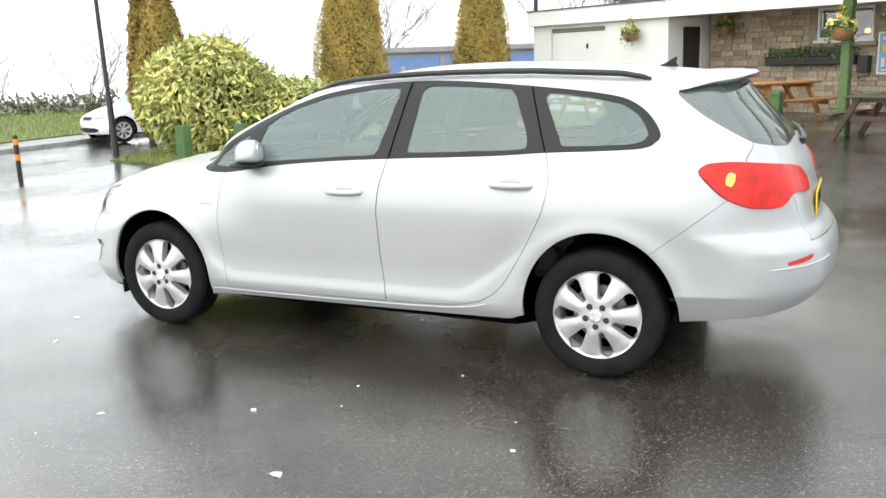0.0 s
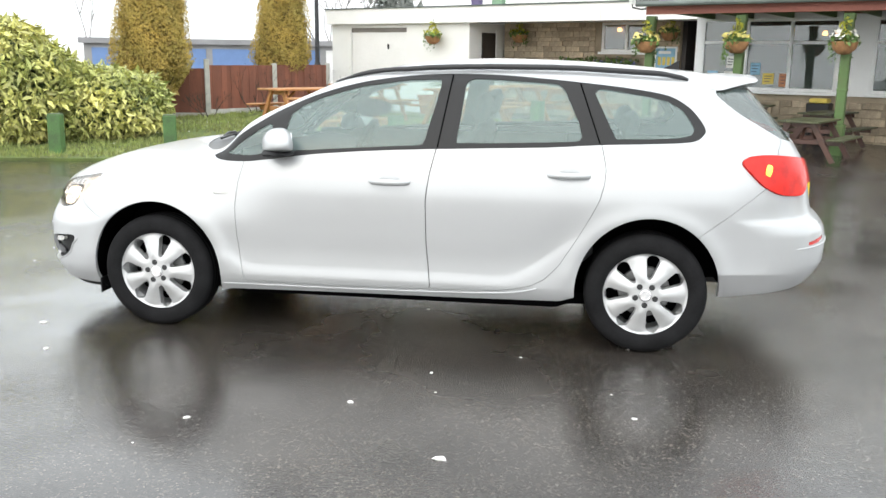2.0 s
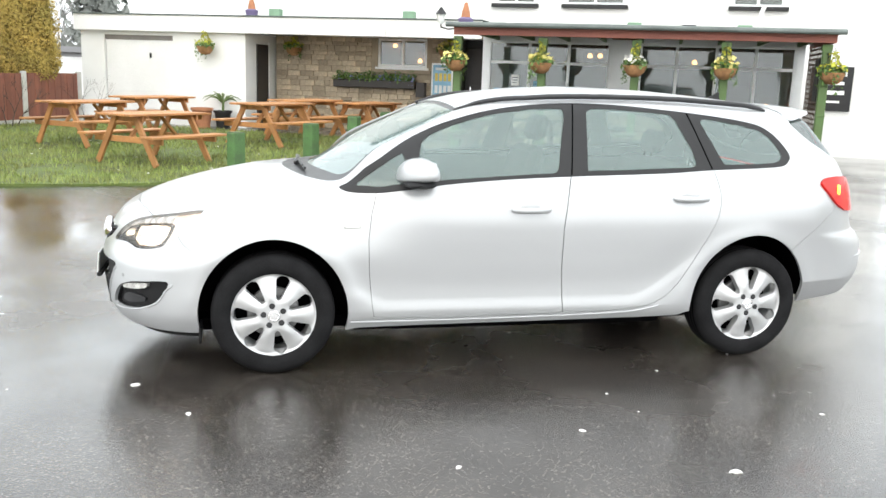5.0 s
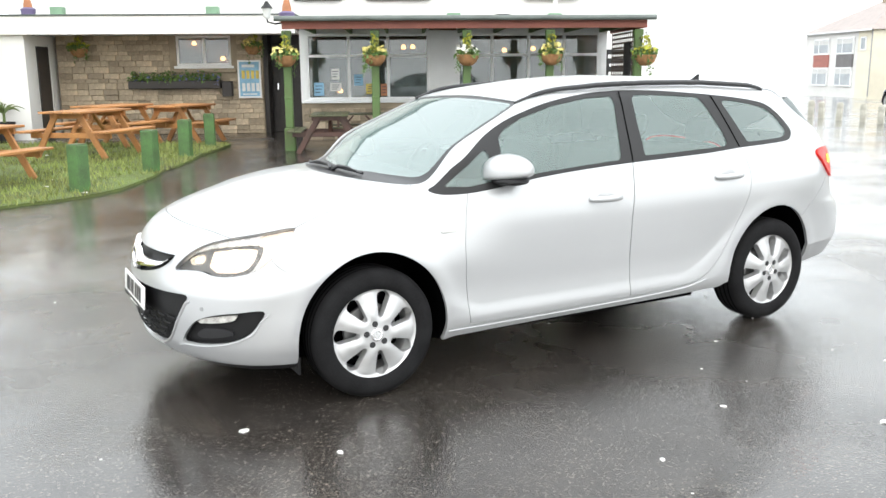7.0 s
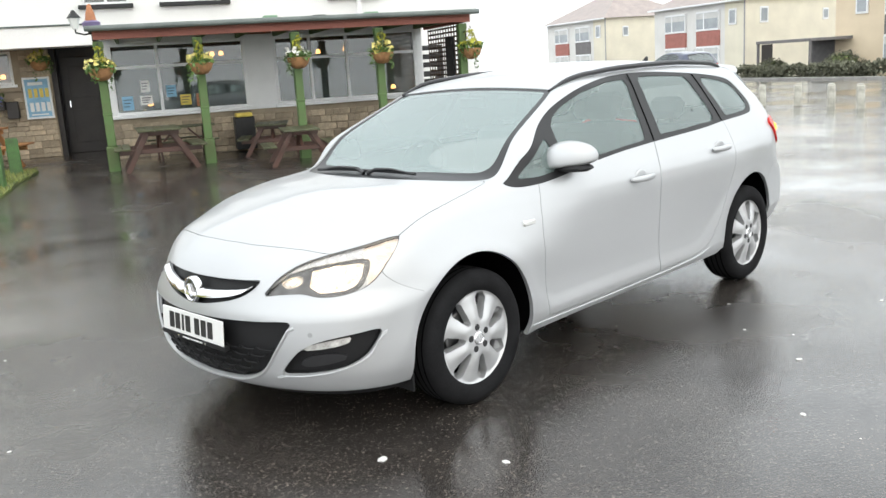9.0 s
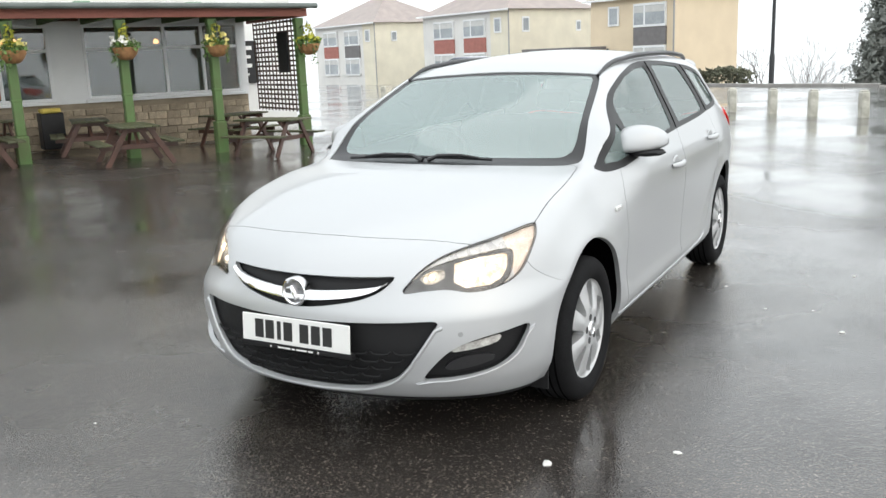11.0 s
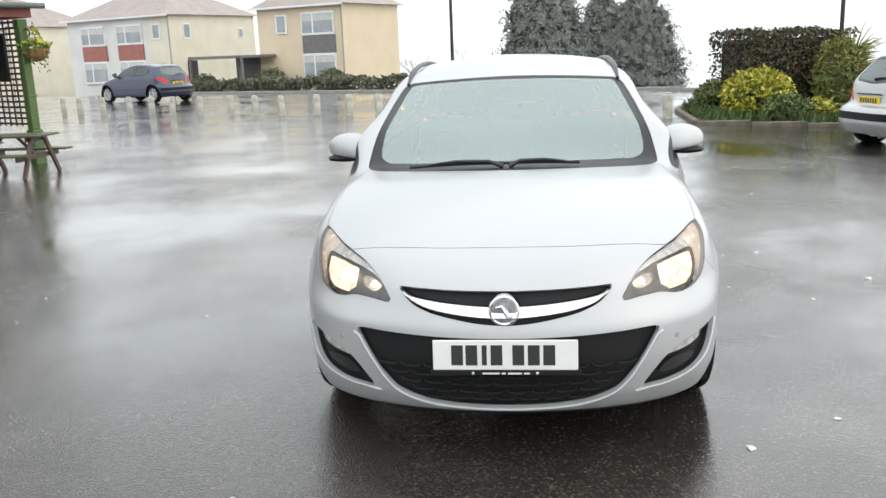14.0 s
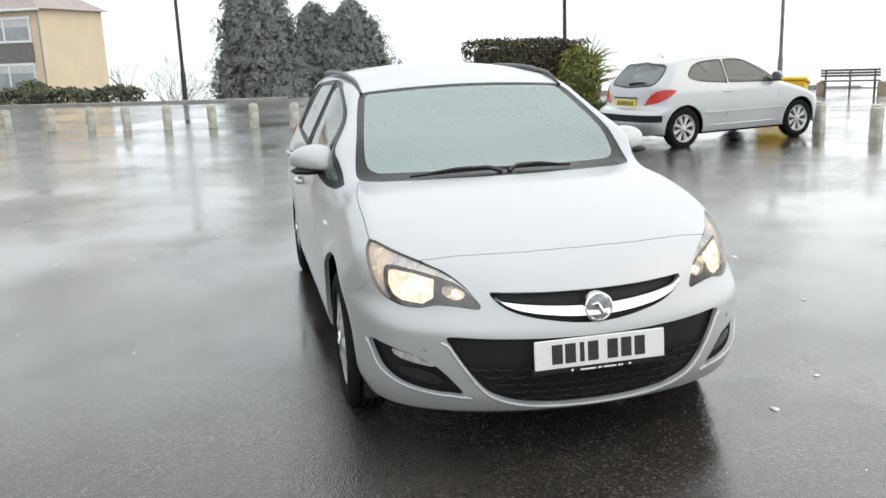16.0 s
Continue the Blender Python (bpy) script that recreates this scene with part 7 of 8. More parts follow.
for (x0, y0), (x1, y1) in zip(runs, runs[1:]):
    d = math.hypot(x1 - x0, y1 - y0)
    a = math.degrees(math.atan2(y1 - y0, x1 - x0))
    z = gz((x0 + x1) / 2, (y0 + y1) / 2)
    n = int(d / 0.125)
    for i in range(n):
        part("board", blk((i * d / n, -0.01 - 0.008 * (i % 2), 0.14), ((i + 1) * d / n + 0.012, 0.006 - 0.008 * (i % 2), 1.12)), FENCE_WOOD, fence, "", pose(x0, y0, z, 0, 0, a))
    part("gravel_board", blk((0, -0.03, -0.05), (d, 0.02, 0.14), None, 0.005), CONCRETE, fence, "pale concrete gravel board", pose(x0, y0, z, 0, 0, a))
    part("rail", blk((0, 0.012, 0.95), (d, 0.05, 1.03)), FENCE_WOOD, fence, "", pose(x0, y0, z, 0, 0, a))
for x, y in runs:
    tall = 1.28 if (x, y) == (-7.2, 13.55) else 1.16
    part("fence_post", blk((-0.055, -0.055, -0.05), (0.055, 0.055, tall), None, 0.012), CONCRETE, fence, "pale concrete post", pose(x, y, gz(x, y), 0, 0, 30))

BLUE_DOOR = mat("blue_garage_door", (0.16, 0.27, 0.52), 0.55, 0, 0.15, 1.5, 40)
GREY_WALL = mat("grey_blockwork", (0.36, 0.36, 0.36), 0.85, 0, 0.2, 1.2, 30, 0.2)
GM = pose(-21.5, 33.0, -0.25, 0, 0, 22)
gr = thing("garage_row", "row of flat-roofed lock-up garages with blue doors", "garages", GM)
part("wall", blk((0, 0, 0), (22, 5, 2.25)), GREY_WALL, gr, "grey garage wall", GM)
part("roof", blk((-0.2, -0.25, 2.25), (22.2, 5.2, 2.5)), mat("grey_roof_edge", (0.30, 0.30, 0.31), 0.8, 0, 0.2, 1.5, 30), gr, "grey flat roof edge", GM)
for i in range(8):
    c = FASCIA if i in (4,) else BLUE_DOOR
    part("garage_door", blk((0.35 + 2.7 * i, -0.05, 0.05), (2.75 + 2.7 * i, 0.0, 2.05)), c, gr, "blue up-and-over door" if c is BLUE_DOOR else "white up-and-over door", GM)

# ---- street furniture ----
DARK_METAL = mat("dark_lamp_metal", (0.045, 0.047, 0.05), 0.5, 0.4, 0.3, 6, 90, 0.1)
PALE_METAL = mat("grey_lamp_metal", (0.20, 0.20, 0.21), 0.5, 0.5, 0.3, 6, 90, 0.1)


def lamp_post(x, y, h, r, label, material, lean=0.0, z=None):
    m = pose(x, y, gz(x, y) if z is None else z, 0, lean, 0)
    t = thing("street_lamp", label, "lamp post", m)
    smooth(part("base", lathe([(0, 0), (r * 1.4, 0), (r * 1.4, 1.1), (r * 1.1, 1.2), (0, 1.2)], 14), material, t, "", m), 30)
    smooth(part("pole", tube(bmesh.new(), [(0, 0, 1.1), (0, 0, h * 0.5), (0, 0, h)], (r, r * 0.85, r * 0.6), 12), material, t, "", m), 50)
    part("arm", tube(bmesh.new(), [(0, 0, h), (0.1, 0, h + 0.25), (0.7, 0, h + 0.35)], r * 0.5, 8), material, t, "", m)
    part("lantern", blk((0.6, -0.12, h + 0.28), (1.2, 0.12, h + 0.42), None, 0.04), PALE_METAL, t, "", m)
    return t


lamp_post(-10.22, 7.50, 7.0, 0.042, "slim dark leaning street lamp by the lawn", DARK_METAL, -1.6)
lamp_post(29.6, 3.0, 9.0, 0.068, "tall dark street lamp beyond the road", DARK_METAL)
lamp_post(14.9, -12.4, 8.0, 0.044, "tall grey street lamp near the bench", PALE_METAL)
lamp_post(18.6, -8.0, 8.0, 0.055, "dark street lamp behind the hedge", DARK_METAL)
lamp_post(-8.6, 27.0, 7.0, 0.09, "dark street lamp behind the garage", DARK_METAL)
lamp_post(19.5, 31.0, 8.5, 0.08, "grey street lamp beside the pub", PALE_METAL)

OB = pose(-9.35, 4.65, gz(-9.35, 4.65))
t = thing("warning_bollard", "black bollard with two orange bands", "bollard", OB)
smooth(part("shaft", lathe([(0, 0), (0.037, 0), (0.037, 0.67), (0.030, 0.69), (0, 0.69)], 16), IRON, t, "", OB), 30)
ORANGE = mat("orange_band", (0.85, 0.30, 0.03), 0.4, 0, 0.1, 8, 60)
for z in (0.30, 0.54):
    part("band", lathe([(0.0380, z), (0.0395, z + 0.003), (0.0395, z + 0.087), (0.0380, z + 0.09)], 16), ORANGE, t, "orange reflective band", OB)

# pale concrete posts along the road
road_post = thing("concrete_post", "short weathered pale concrete post beside the road", "post", group="concrete road posts")
bm = blk((-0.085, -0.085, -0.1), (0.085, 0.085, 0.50), None, 0.02)
POST_CONCRETE = mat("mossy_concrete", (0.62, 0.61, 0.55), 0.85, 0, 0.4, 7, 70, 0.4, second=(0.30, 0.29, 0.23))
part("shaft", bm, POST_CONCRETE, road_post)
part("cap", blk((-0.07, -0.07, 0.50), (0.07, 0.07, 0.53), None, 0.02), POST_CONCRETE, road_post)
spots = [es(13.35 + 0.12 * math.sin(i * 1.7), 2.98 + 1.035 * i) for i in range(20)] + [(8.45, -8.85), (7.2, -9.0), (5.95, -9.2)]
for i, (x, y) in enumerate(spots):
    m = pose(x, y, gz(x, y), 2 * math.sin(i * 2.3), 2 * math.cos(i * 1.9), 25)
    if i == 0:
        road_post.matrix_basis = m
    else:
        copy_thing(road_post, m)

# ---- raised bed with hedge ----
bed = [(11.85, -3.27), (15.2, -3.45), (17.2, -4.0), (17.4, -8.6), (12.4, -9.0), (11.55, -6.2)]
patch("planting_bed", bed, 0.055, 0.1, SOIL, "damp soil of the raised bed", "bed", 0.6)
kerb_run("bed_edging", [(17.2, -3.9), (15.2, -3.38), (11.8, -3.20), (11.5, -6.15), (12.3, -8.9)], "brown concrete edging round the bed", 0.12, 0.085, 0.95, mat("mossy_edging", (0.16, 0.135, 0.11), 0.7, 0, 0.5, 5, 80, 0.3, second=(0.06, 0.06, 0.03)))
q = rng.uniform((11.6, -8.6), (16.8, -3.4), (7000, 2))
q = q[inside(q, bed) < -0.05]
blades("bed_grass", np.column_stack([q, ground_z(q[:, 0], q[:, 1]) + 0.045]), 0.18, mat("bed_weeds", (0.08, 0.13, 0.035), 0.7, 0, 0.4, 3, 40, each=0.4), "low weeds and grass in the bed", 22)
HEDGE_LEAF = mat("dark_hedge_leaf", (0.060, 0.066, 0.034), 0.6, 0, 0.5, 2.5, 30, 0.0, second=(0.085, 0.055, 0.03), each=0.45)
hm = pose(14.2, -5.35, gz(14.2, -5.35) + 0.05, 0, 0, -75)
hedge = thing("clipped_hedge", "dark clipped box-shaped hedge in the raised bed", "hedge", hm)
rg = np.random.default_rng(71)
n = 13000
p = rg.uniform(-1, 1, (n, 3))
ax = rg.choice(3, n, p=(0.2, 0.42, 0.38))
sg = rg.choice((-1, 1), n)
p[np.arange(n), ax] = sg * (1 - 0.12 * rg.random(n) ** 2)
nr = np.zeros((n, 3))
nr[np.arange(n), ax] = sg
p = p * (1.22, 0.75, 0.80) + (0, 0, 0.92)
p += 0.05 * np.sin(p[:, [1, 2, 0]] * 5.1)
p = p[p[:, 2] > 0.05]
scatter("crown", p, nr[: len(p)], np.full(len(p), 0.075), HEDGE_LEAF, hedge, "", 1.7, 72)
# solid near-black core: the shade between the leaves as colour
part("inner_growth", blk((-1.08, -0.62, 0.15), (1.08, 0.62, 1.58), None, 0.1), mat("hedge_core_shade", (0.022, 0.022, 0.014), 0.95, 0, 0.4, 6, 30, 0.5), hedge, "near-black core for the shade inside the hedge", hm)
bm = bmesh.new()
for x in np.linspace(-0.9, 0.9, 7):
    tube(bm, [(x, 0, -0.15), (x + 0.03, 0.02, 0.25)], 0.03, 6)
part("stems", bm, BARK, hedge, "brown stems", hm)
YELLOW_LEAF = mat("yellow_shrub_leaf", (0.46, 0.42, 0.045), 0.5, 0, 0.35, 2.5, 30, 0, second=(0.20, 0.22, 0.03), each=0.35)
shrub("golden_shrub", "bright yellow spotted laurel in the raised bed", 13.05, -4.62, (0.56, 0.64, 0.50), 2800, 0.11, YELLOW_LEAF, 73, 2.0)
shrub("evergreen_shrub", "low dark green shrub in the raised bed", 12.40, -5.02, (0.40, 0.46, 0.27), 1500, 0.08, SHADE_EVERGREEN_LEAF, 74, 1.8)
shrub("golden_shrub", "small yellow laurel beside the dark shrub", 12.55, -5.62, (0.30, 0.34, 0.24), 700, 0.10, YELLOW_LEAF, 77, 2.0)
shrub("evergreen_shrub", "dark green shrub at the bed's corner", 14.1, -3.95, (0.45, 0.4, 0.36), 1300, 0.09, SHADE_EVERGREEN_LEAF, 75, 1.8)
shrub("olive_shrub", "upright olive-green shrub in the bed", 13.1, -6.15, (0.40, 0.44, 0.78), 2800, 0.10, mat("olive_leaf", (0.22, 0.22, 0.06), 0.6, 0, 0.4, 3, 30, each=0.4), 76, 2.2, droop=-0.5)
sp = thing("spiky_plant", "yellow-green spiky cordyline in the bed", "plant", pose(13.6, -6.6, gz(13.6, -6.6) + 0.1))
bm = bmesh.new()
rr = random.Random(77)
for i in range(240):
    a, l, d = rr.uniform(0, 6.28), rr.uniform(0.5, 0.95), rr.uniform(0.25, 1.15)
    z0 = rr.uniform(0.5, 1.15)
    pts = [(math.cos(a) * l * s * d, math.sin(a) * l * s * d, z0 + l * s * (1.05 - 0.75 * s * d)) for s in (0, 0.35, 0.7, 1)]
    tube(bm, pts, (0.012, 0.016, 0.011, 0.002), 3, False)
part("leaves", bm, mat("cordyline_leaf", (0.24, 0.25, 0.055), 0.5, 0, 0.4, 3, 40, each=0.4), sp, "long spiky yellow-green leaves", pose(13.6, -6.6, gz(13.6, -6.6) + 0.1))
part("trunk", tube(bmesh.new(), [(0, 0, -0.1), (0, 0, 0.6), (0.03, 0, 1.1)], (0.08, 0.07, 0.05), 8), BARK, sp, "brown trunk", pose(13.6, -6.6, gz(13.6, -6.6) + 0.1))

# ---- bench, grit bin at the viewpoint ----
BM = pose(16.95, -16.1, gz(16.95, -16.1), 0, 0, 52) @ Matrix.Diagonal((0.93, 0.93, 0.80, 1))
bench = thing("park_bench", "dark wooden slatted bench facing the misty view", "bench", BM)
BENCH = mat("weathered_bench", (0.13, 0.11, 0.095), 0.7, 0, 0.3, 4, 50, 0.2, stretch=(0.2, 1, 1))
for y, z in ((-0.2, 0.43), (-0.08, 0.43), (0.04, 0.43), (0.16, 0.43)):
    part("seat_slat", blk((-0.85, y - 0.045, z), (0.85, y + 0.045, z + 0.035), None, 0.005), BENCH, bench, "", BM)
for z in (0.58, 0.68, 0.78):
    part("back_slat", blk((-0.85, -0.26, z), (0.85, -0.23, z + 0.075), None, 0.005), BENCH, bench, "", BM)
for x in (-0.7, 0.0, 0.7):
    part("leg", blk((x - 0.03, -0.27, -0.1), (x + 0.03, -0.225, 0.85), None, 0.005), BENCH, bench, "", BM)
    part("leg", blk((x - 0.03, 0.14, -0.1), (x + 0.03, 0.19, 0.43), None, 0.005), BENCH, bench, "", BM)
for x, y in ((17.4, -15.5), (16.4, -16.75)):
    tagged(part("stone_block", blk((-0.13, -0.13, -0.1), (0.13, 0.13, 0.33), None, 0.03), MORTAR, None, "", pose(x, y, gz(x, y), 0, 0, 50)), "grey stone block beside the bench", "stone", "stones by the bench")
YM = pose(12.2, -10.6, gz(12.2, -10.6), 0, 0, 48)
gb = thing("grit_bin", "yellow plastic grit bin with a sloping lid", "grit bin", YM)
YELLOW_BIN = mat("yellow_plastic", (0.80, 0.52, 0.03), 0.45, 0, 0.15, 4, 60)
bm = bmesh.new()
v = [bm.verts.new(c) for c in ((-0.42, -0.3, 0), (0.42, -0.3, 0), (0.42, 0.3, 0), (-0.42, 0.3, 0), (-0.55, -0.38, 0.62), (0.55, -0.38, 0.62), (0.55, 0.38, 0.74), (-0.55, 0.38, 0.74))]
for f in ((3, 2, 1, 0), (4, 5, 6, 7), (0, 1, 5, 4), (1, 2, 6, 5), (2, 3, 7, 6), (3, 0, 4, 7)):
    bm.faces.new([v[i] for i in f])
bmesh.ops.bevel(bm, geom=bm.edges[:], offset=0.03, segments=2, affect="EDGES")
part("body", bm, YELLOW_BIN, gb, "", YM)
bm = blk((-0.58, -0.41, 0.0), (0.58, 0.41, 0.09), pose(0, 0, 0.68, 9, 0, 0), 0.03)
part("lid", bm, YELLOW_BIN, gb, "", YM)

# ---- litter of pale chips on the tarmac and grass ----
CHIP = mat("pale_chip", (0.72, 0.71, 0.68), 0.6, 0, 0.2, 20, 90)
rr = random.Random(91)
chips = [(0.481, -2.269, 0.030), (-0.640, -2.064, 0.018), (-1.74, -1.348, 0.020), (0.0, -1.78, 0.018), (-2.02, -0.937, 0.026), (0.3, -1.35, 0.012), (0.72, -1.05, 0.012), (1.25, -1.75, 0.014), (-2.75, -1.55, 0.014), (-3.1, 0.9, 0.012), (-2.55, -2.2, 0.013)]
chips += [(rr.uniform(-6, 4), rr.uniform(-4, 4), rr.uniform(0.005, 0.012)) for _ in range(60)]
chips += [(rr.uniform(-7, -1), rr.uniform(6.8, 12), rr.uniform(0.02, 0.045)) for _ in range(22)]
chips += [(rr.uniform(3, 8), rr.uniform(2, 8), rr.uniform(0.006, 0.016)) for _ in range(26)]
shapes = []
for i in range(4):
    bm = bmesh.new()
    bmesh.ops.create_icosphere(bm, subdivisions=1, radius=1)
    for q in bm.verts:
        q.co = Vector((q.co.x * rr.uniform(0.8, 1.3), q.co.y * rr.uniform(0.6, 1.0), max(-0.05, q.co.z * 0.35)))
    me = bpy.data.meshes.new("pale_chip")
    bm.to_mesh(me)
    bm.free()
    me.materials.append(CHIP)
    shapes.append(me)
for i, (x, y, s) in enumerate(chips):
    ob = tagged(new("pale_chip", shapes[i % 4]), "small pale stone chip lying on the wet ground", "stone chip", "pale chips on the ground")
    on_lawn = inside(np.array([[x, y]]), lawn_line)[0] < 0
    ob.matrix_basis = pose(x, y, gz(x, y) + (0.05 if on_lawn else 0.001), 0, 0, 50 * i) @ Matrix.Scale(s, 4)


# ---- houses across the road ----
HROOF = mat("brown_roof_tiles", (0.36, 0.30, 0.275), 0.45, 0, 0.25, 1.5, 20, 0.4)
# opaque panes, their grey raised for the white sky they would reflect
PANE = mat("sky_paled_pane", (0.38, 0.41, 0.43), 0.10, 0, 0.25, 1.2, 10)
CURTAIN = mat("net_curtain", (0.62, 0.62, 0.60), 0.8, 0, 0.15, 3, 30)


def house(name, label, corner, front, side, faces, eave, rise, bays, smalls, ground=-0.7):
    """A hip-roofed house: its front along (0.42, 0.907), its side along (0.9, -0.42) from the near corner. Wall colours by stretch of the front."""
    ang = math.degrees(math.atan2(0.907, 0.42))
    H = Matrix.Translation((*corner, ground)) @ pose(0, 0, 0, 0, 0, ang)      # x along the front, -y away from the road
    t = thing(name, label, "house", H)
    for a, b, material, lab in faces:
        part("wall", blk((a, -side, -0.5), (b, 0, eave)), material, t, lab, H)
    bm = bmesh.new()
    o = 0.35
    e = [bm.verts.new(c) for c in ((-o, o, eave), (front + o, o, eave), (front + o, -side - o, eave), (-o, -side - o, eave))]
    k = side / 2 + o
    r = [bm.verts.new((min(k, front / 2), -side / 2, eave + rise)), bm.verts.new((max(front - k, front / 2 + 0.1), -side / 2, eave + rise))]
    for f in ((e[0], e[1], r[1], r[0]), (e[1], e[2], r[1]), (e[2], e[3], r[0], r[1]), (e[3], e[0], r[0]), (e[3], e[2], e[1], e[0])):
        bm.faces.new(f)
    roof = part("roof", bm, HROOF, t, "brown tiled hipped roof", H)
    part("gutter", blk((-o - 0.05, o, eave - 0.10), (front + o, o + 0.10, eave + 0.02)), UPVC, t, "", H)
    for cx in (front * 0.5,):
        part("chimney", blk((cx - 0.4, -side * 0.5 - 0.3, eave + rise * 0.6), (cx + 0.4, -side * 0.5 + 0.3, eave + rise + 0.9), None, 0.02), MORTAR, roof, "brick chimney", H)
    for x, w, panel in bays:
        for z0, z1 in ((0.75, 2.35), (3.45, 4.85)):
            wd = part("window", blk((x - w / 2, 0.0, z0), (x + w / 2, 0.16, z1), None, 0.01), UPVC, t, "white bay window", H)
            for a, b in ((-0.47, 0.12), (0.17, 0.47)):
                part("pane", blk((x + a * w, 0.155, z0 + 0.14), (x + b * w, 0.168, z1 - 0.14)), PANE, wd, "dim pane", H)
                part("curtain", blk((x + a * w, 0.169, z1 - 0.55), (x + b * w, 0.172, z1 - 0.16)), CURTAIN, wd, "", H)
        if panel:
            part("bay_panel", blk((x - w / 2, 0.0, 2.36), (x + w / 2, 0.13, 3.44)), panel, t, "coloured panel between the bay windows", H)
    for where, x, w, z0, z1, kind in smalls:
        if where == "front":
            lo, hi = (x - w / 2, 0.0, z0), (x + w / 2, 0.08, z1)
            plo, phi = (x - w * 0.36, 0.075, z0 + 0.12), (x + w * 0.36, 0.09, z1 - 0.12)
        else:
            lo, hi = (-0.08, -x - w / 2, z0), (0.0, -x + w / 2, z1)
            plo, phi = (-0.09, -x - w * 0.36, z0 + 0.12), (-0.075, -x + w * 0.36, z1 - 0.12)
        wd = part("door" if kind == "door" else "window", blk(lo, hi, None, 0.008), DARK_DOOR if kind == "door" else UPVC, t, "dark side door" if kind == "door" else "small white window", H)
        if kind != "door":
            part("pane", blk(plo, phi), PANE, wd, "dim pane", H)
    for x in (0.0,):
        part("drainpipe", tube(bmesh.new(), [(x - 0.06, 0.06, 0), (x - 0.06, 0.06, eave)], 0.05, 6), GREY_WALL, t, "", H)
    return t


TAN = mat("tan_render", (0.74, 0.62, 0.45), 0.85, 0, 0.12, 0.8, 20, 0.15, second=(0.58, 0.46, 0.32))
CREAM = mat("cream_render", (0.80, 0.75, 0.61), 0.85, 0, 0.12, 0.8, 20, 0.15)
PALE = mat("pale_render", (0.76, 0.75, 0.72), 0.85, 0, 0.10, 0.8, 20, 0.15)
RED_PANEL = mat("red_panel", (0.42, 0.17, 0.14), 0.8, 0, 0.2, 4, 30)
GREY_PANEL = mat("grey_panel", (0.20, 0.19, 0.19), 0.8, 0, 0.2, 4, 30)
house("semi_house", "tan rendered two-storey house with a grey bay panel", (48.1, 11.3), 6.7, 6.2, [(0, 6.7, TAN, "tan rendered wall")], 5.25, 2.3, [(1.75, 2.5, GREY_PANEL)], [("front", 4.7, 0.9, 3.6, 4.8, "window")])
house("semi_house", "pair of cream and white houses with red bay panels", (54.4, 24.8), 10.7, 8.6, [(0, 2.1, CREAM, "cream rendered wall"), (2.1, 10.7, PALE, "white rendered wall")], 5.35, 2.6, [(3.9, 2.6, RED_PANEL), (7.8, 2.6, RED_PANEL)], [("front", 1.2, 0.8, 3.7, 4.8, "window"), ("side", 1.6, 0.7, 3.7, 4.8, "window"), ("side", 1.9, 0.9, 0.3, 2.2, "door"), ("side", 7.0, 0.5, 3.7, 4.5, "window")])
part("wall_skin", blk((0.0, -8.6, -0.5), (2.1, 0, 5.35)), CREAM, bpy.data.objects["semi_house.001"], "", Matrix.Translation((54.38, 24.79, -0.7)) @ pose(0, 0, 0, 0, 0, math.degrees(math.atan2(0.907, 0.42))))
house("semi_house", "pale cream pair of houses further along the road", (62.2, 41.4), 11.0, 8.6, [(0, 2.1, CREAM, "cream rendered wall"), (2.1, 11.0, PALE, "white rendered wall")], 5.35, 2.6, [(3.9, 2.6, GREY_PANEL), (7.9, 2.6, RED_PANEL)], [("side", 2.0, 0.6, 3.7, 4.6, "window"), ("front", 1.2, 0.8, 3.7, 4.8, "window")])

# front hedges and garden shrubs of the houses
FAR_HEDGE = mat("far_hedge_leaf", (0.15, 0.155, 0.105), 0.8, 0, 0.4, 2, 20, each=0.4)


def far_hedge(e0, s0, s1, h, seed, material=FAR_HEDGE, label="low garden hedge in front of the houses", deep=0.8):
    a, b = Vector((*es(e0, s0), 0)), Vector((*es(e0, s1), 0))
    n = int((b - a).length * 420)
    rg = np.random.default_rng(seed)
    t_ = rg.random(n)
    p = np.outer(1 - t_, a) + np.outer(t_, b)
    p[:, :2] += rg.normal(size=(n, 2)) * deep * 0.35
    top = h * (0.85 + 0.12 * np.sin(t_ * 23 + seed))
    p[:, 2] = ground_z(p[:, 0], p[:, 1]) + top * (1 - rg.random(n) ** 2)
    ob = scatter("garden_hedge", p, rg.normal(size=p.shape), np.full(n, 0.20), material, None, "", 1.6, seed)
    return tagged(ob, label, "hedge", kind="stuff")


far_hedge(34.0, 22, 33, 0.95, 81)
far_hedge(34.2, 33, 40, 0.9, 82)
far_hedge(38.4, 16, 20, 1.0, 84, mat("yellow_hedge_leaf", (0.33, 0.29, 0.09), 0.8, 0, 0.3, 2, 20, each=0.3), "yellow winter hedge along the far pavement")
for i, (e, s, r) in enumerate(((37.4, 35.1, 1.0), (37.4, 30.3, 0.95), (37.2, 40.6, 0.8))):
    x, y = es(e, s)
    shrub("garden_shrub", "rounded dark garden shrub", x, y, (r, r, r * 0.8), 900, 0.16, FAR_HEDGE, 85 + i, 1.6)
cp = Matrix.Translation((*es(37.9, 38.1), -0.72)) @ pose(0, 0, 0, 0, 0, 65)
t = thing("carport", "dark open carport beside the house", "carport", cp)
part("roof", blk((-2.3, -2.2, 2.25), (2.3, 2.2, 2.43), None, 0.02), GREY_PANEL, t, "", cp)
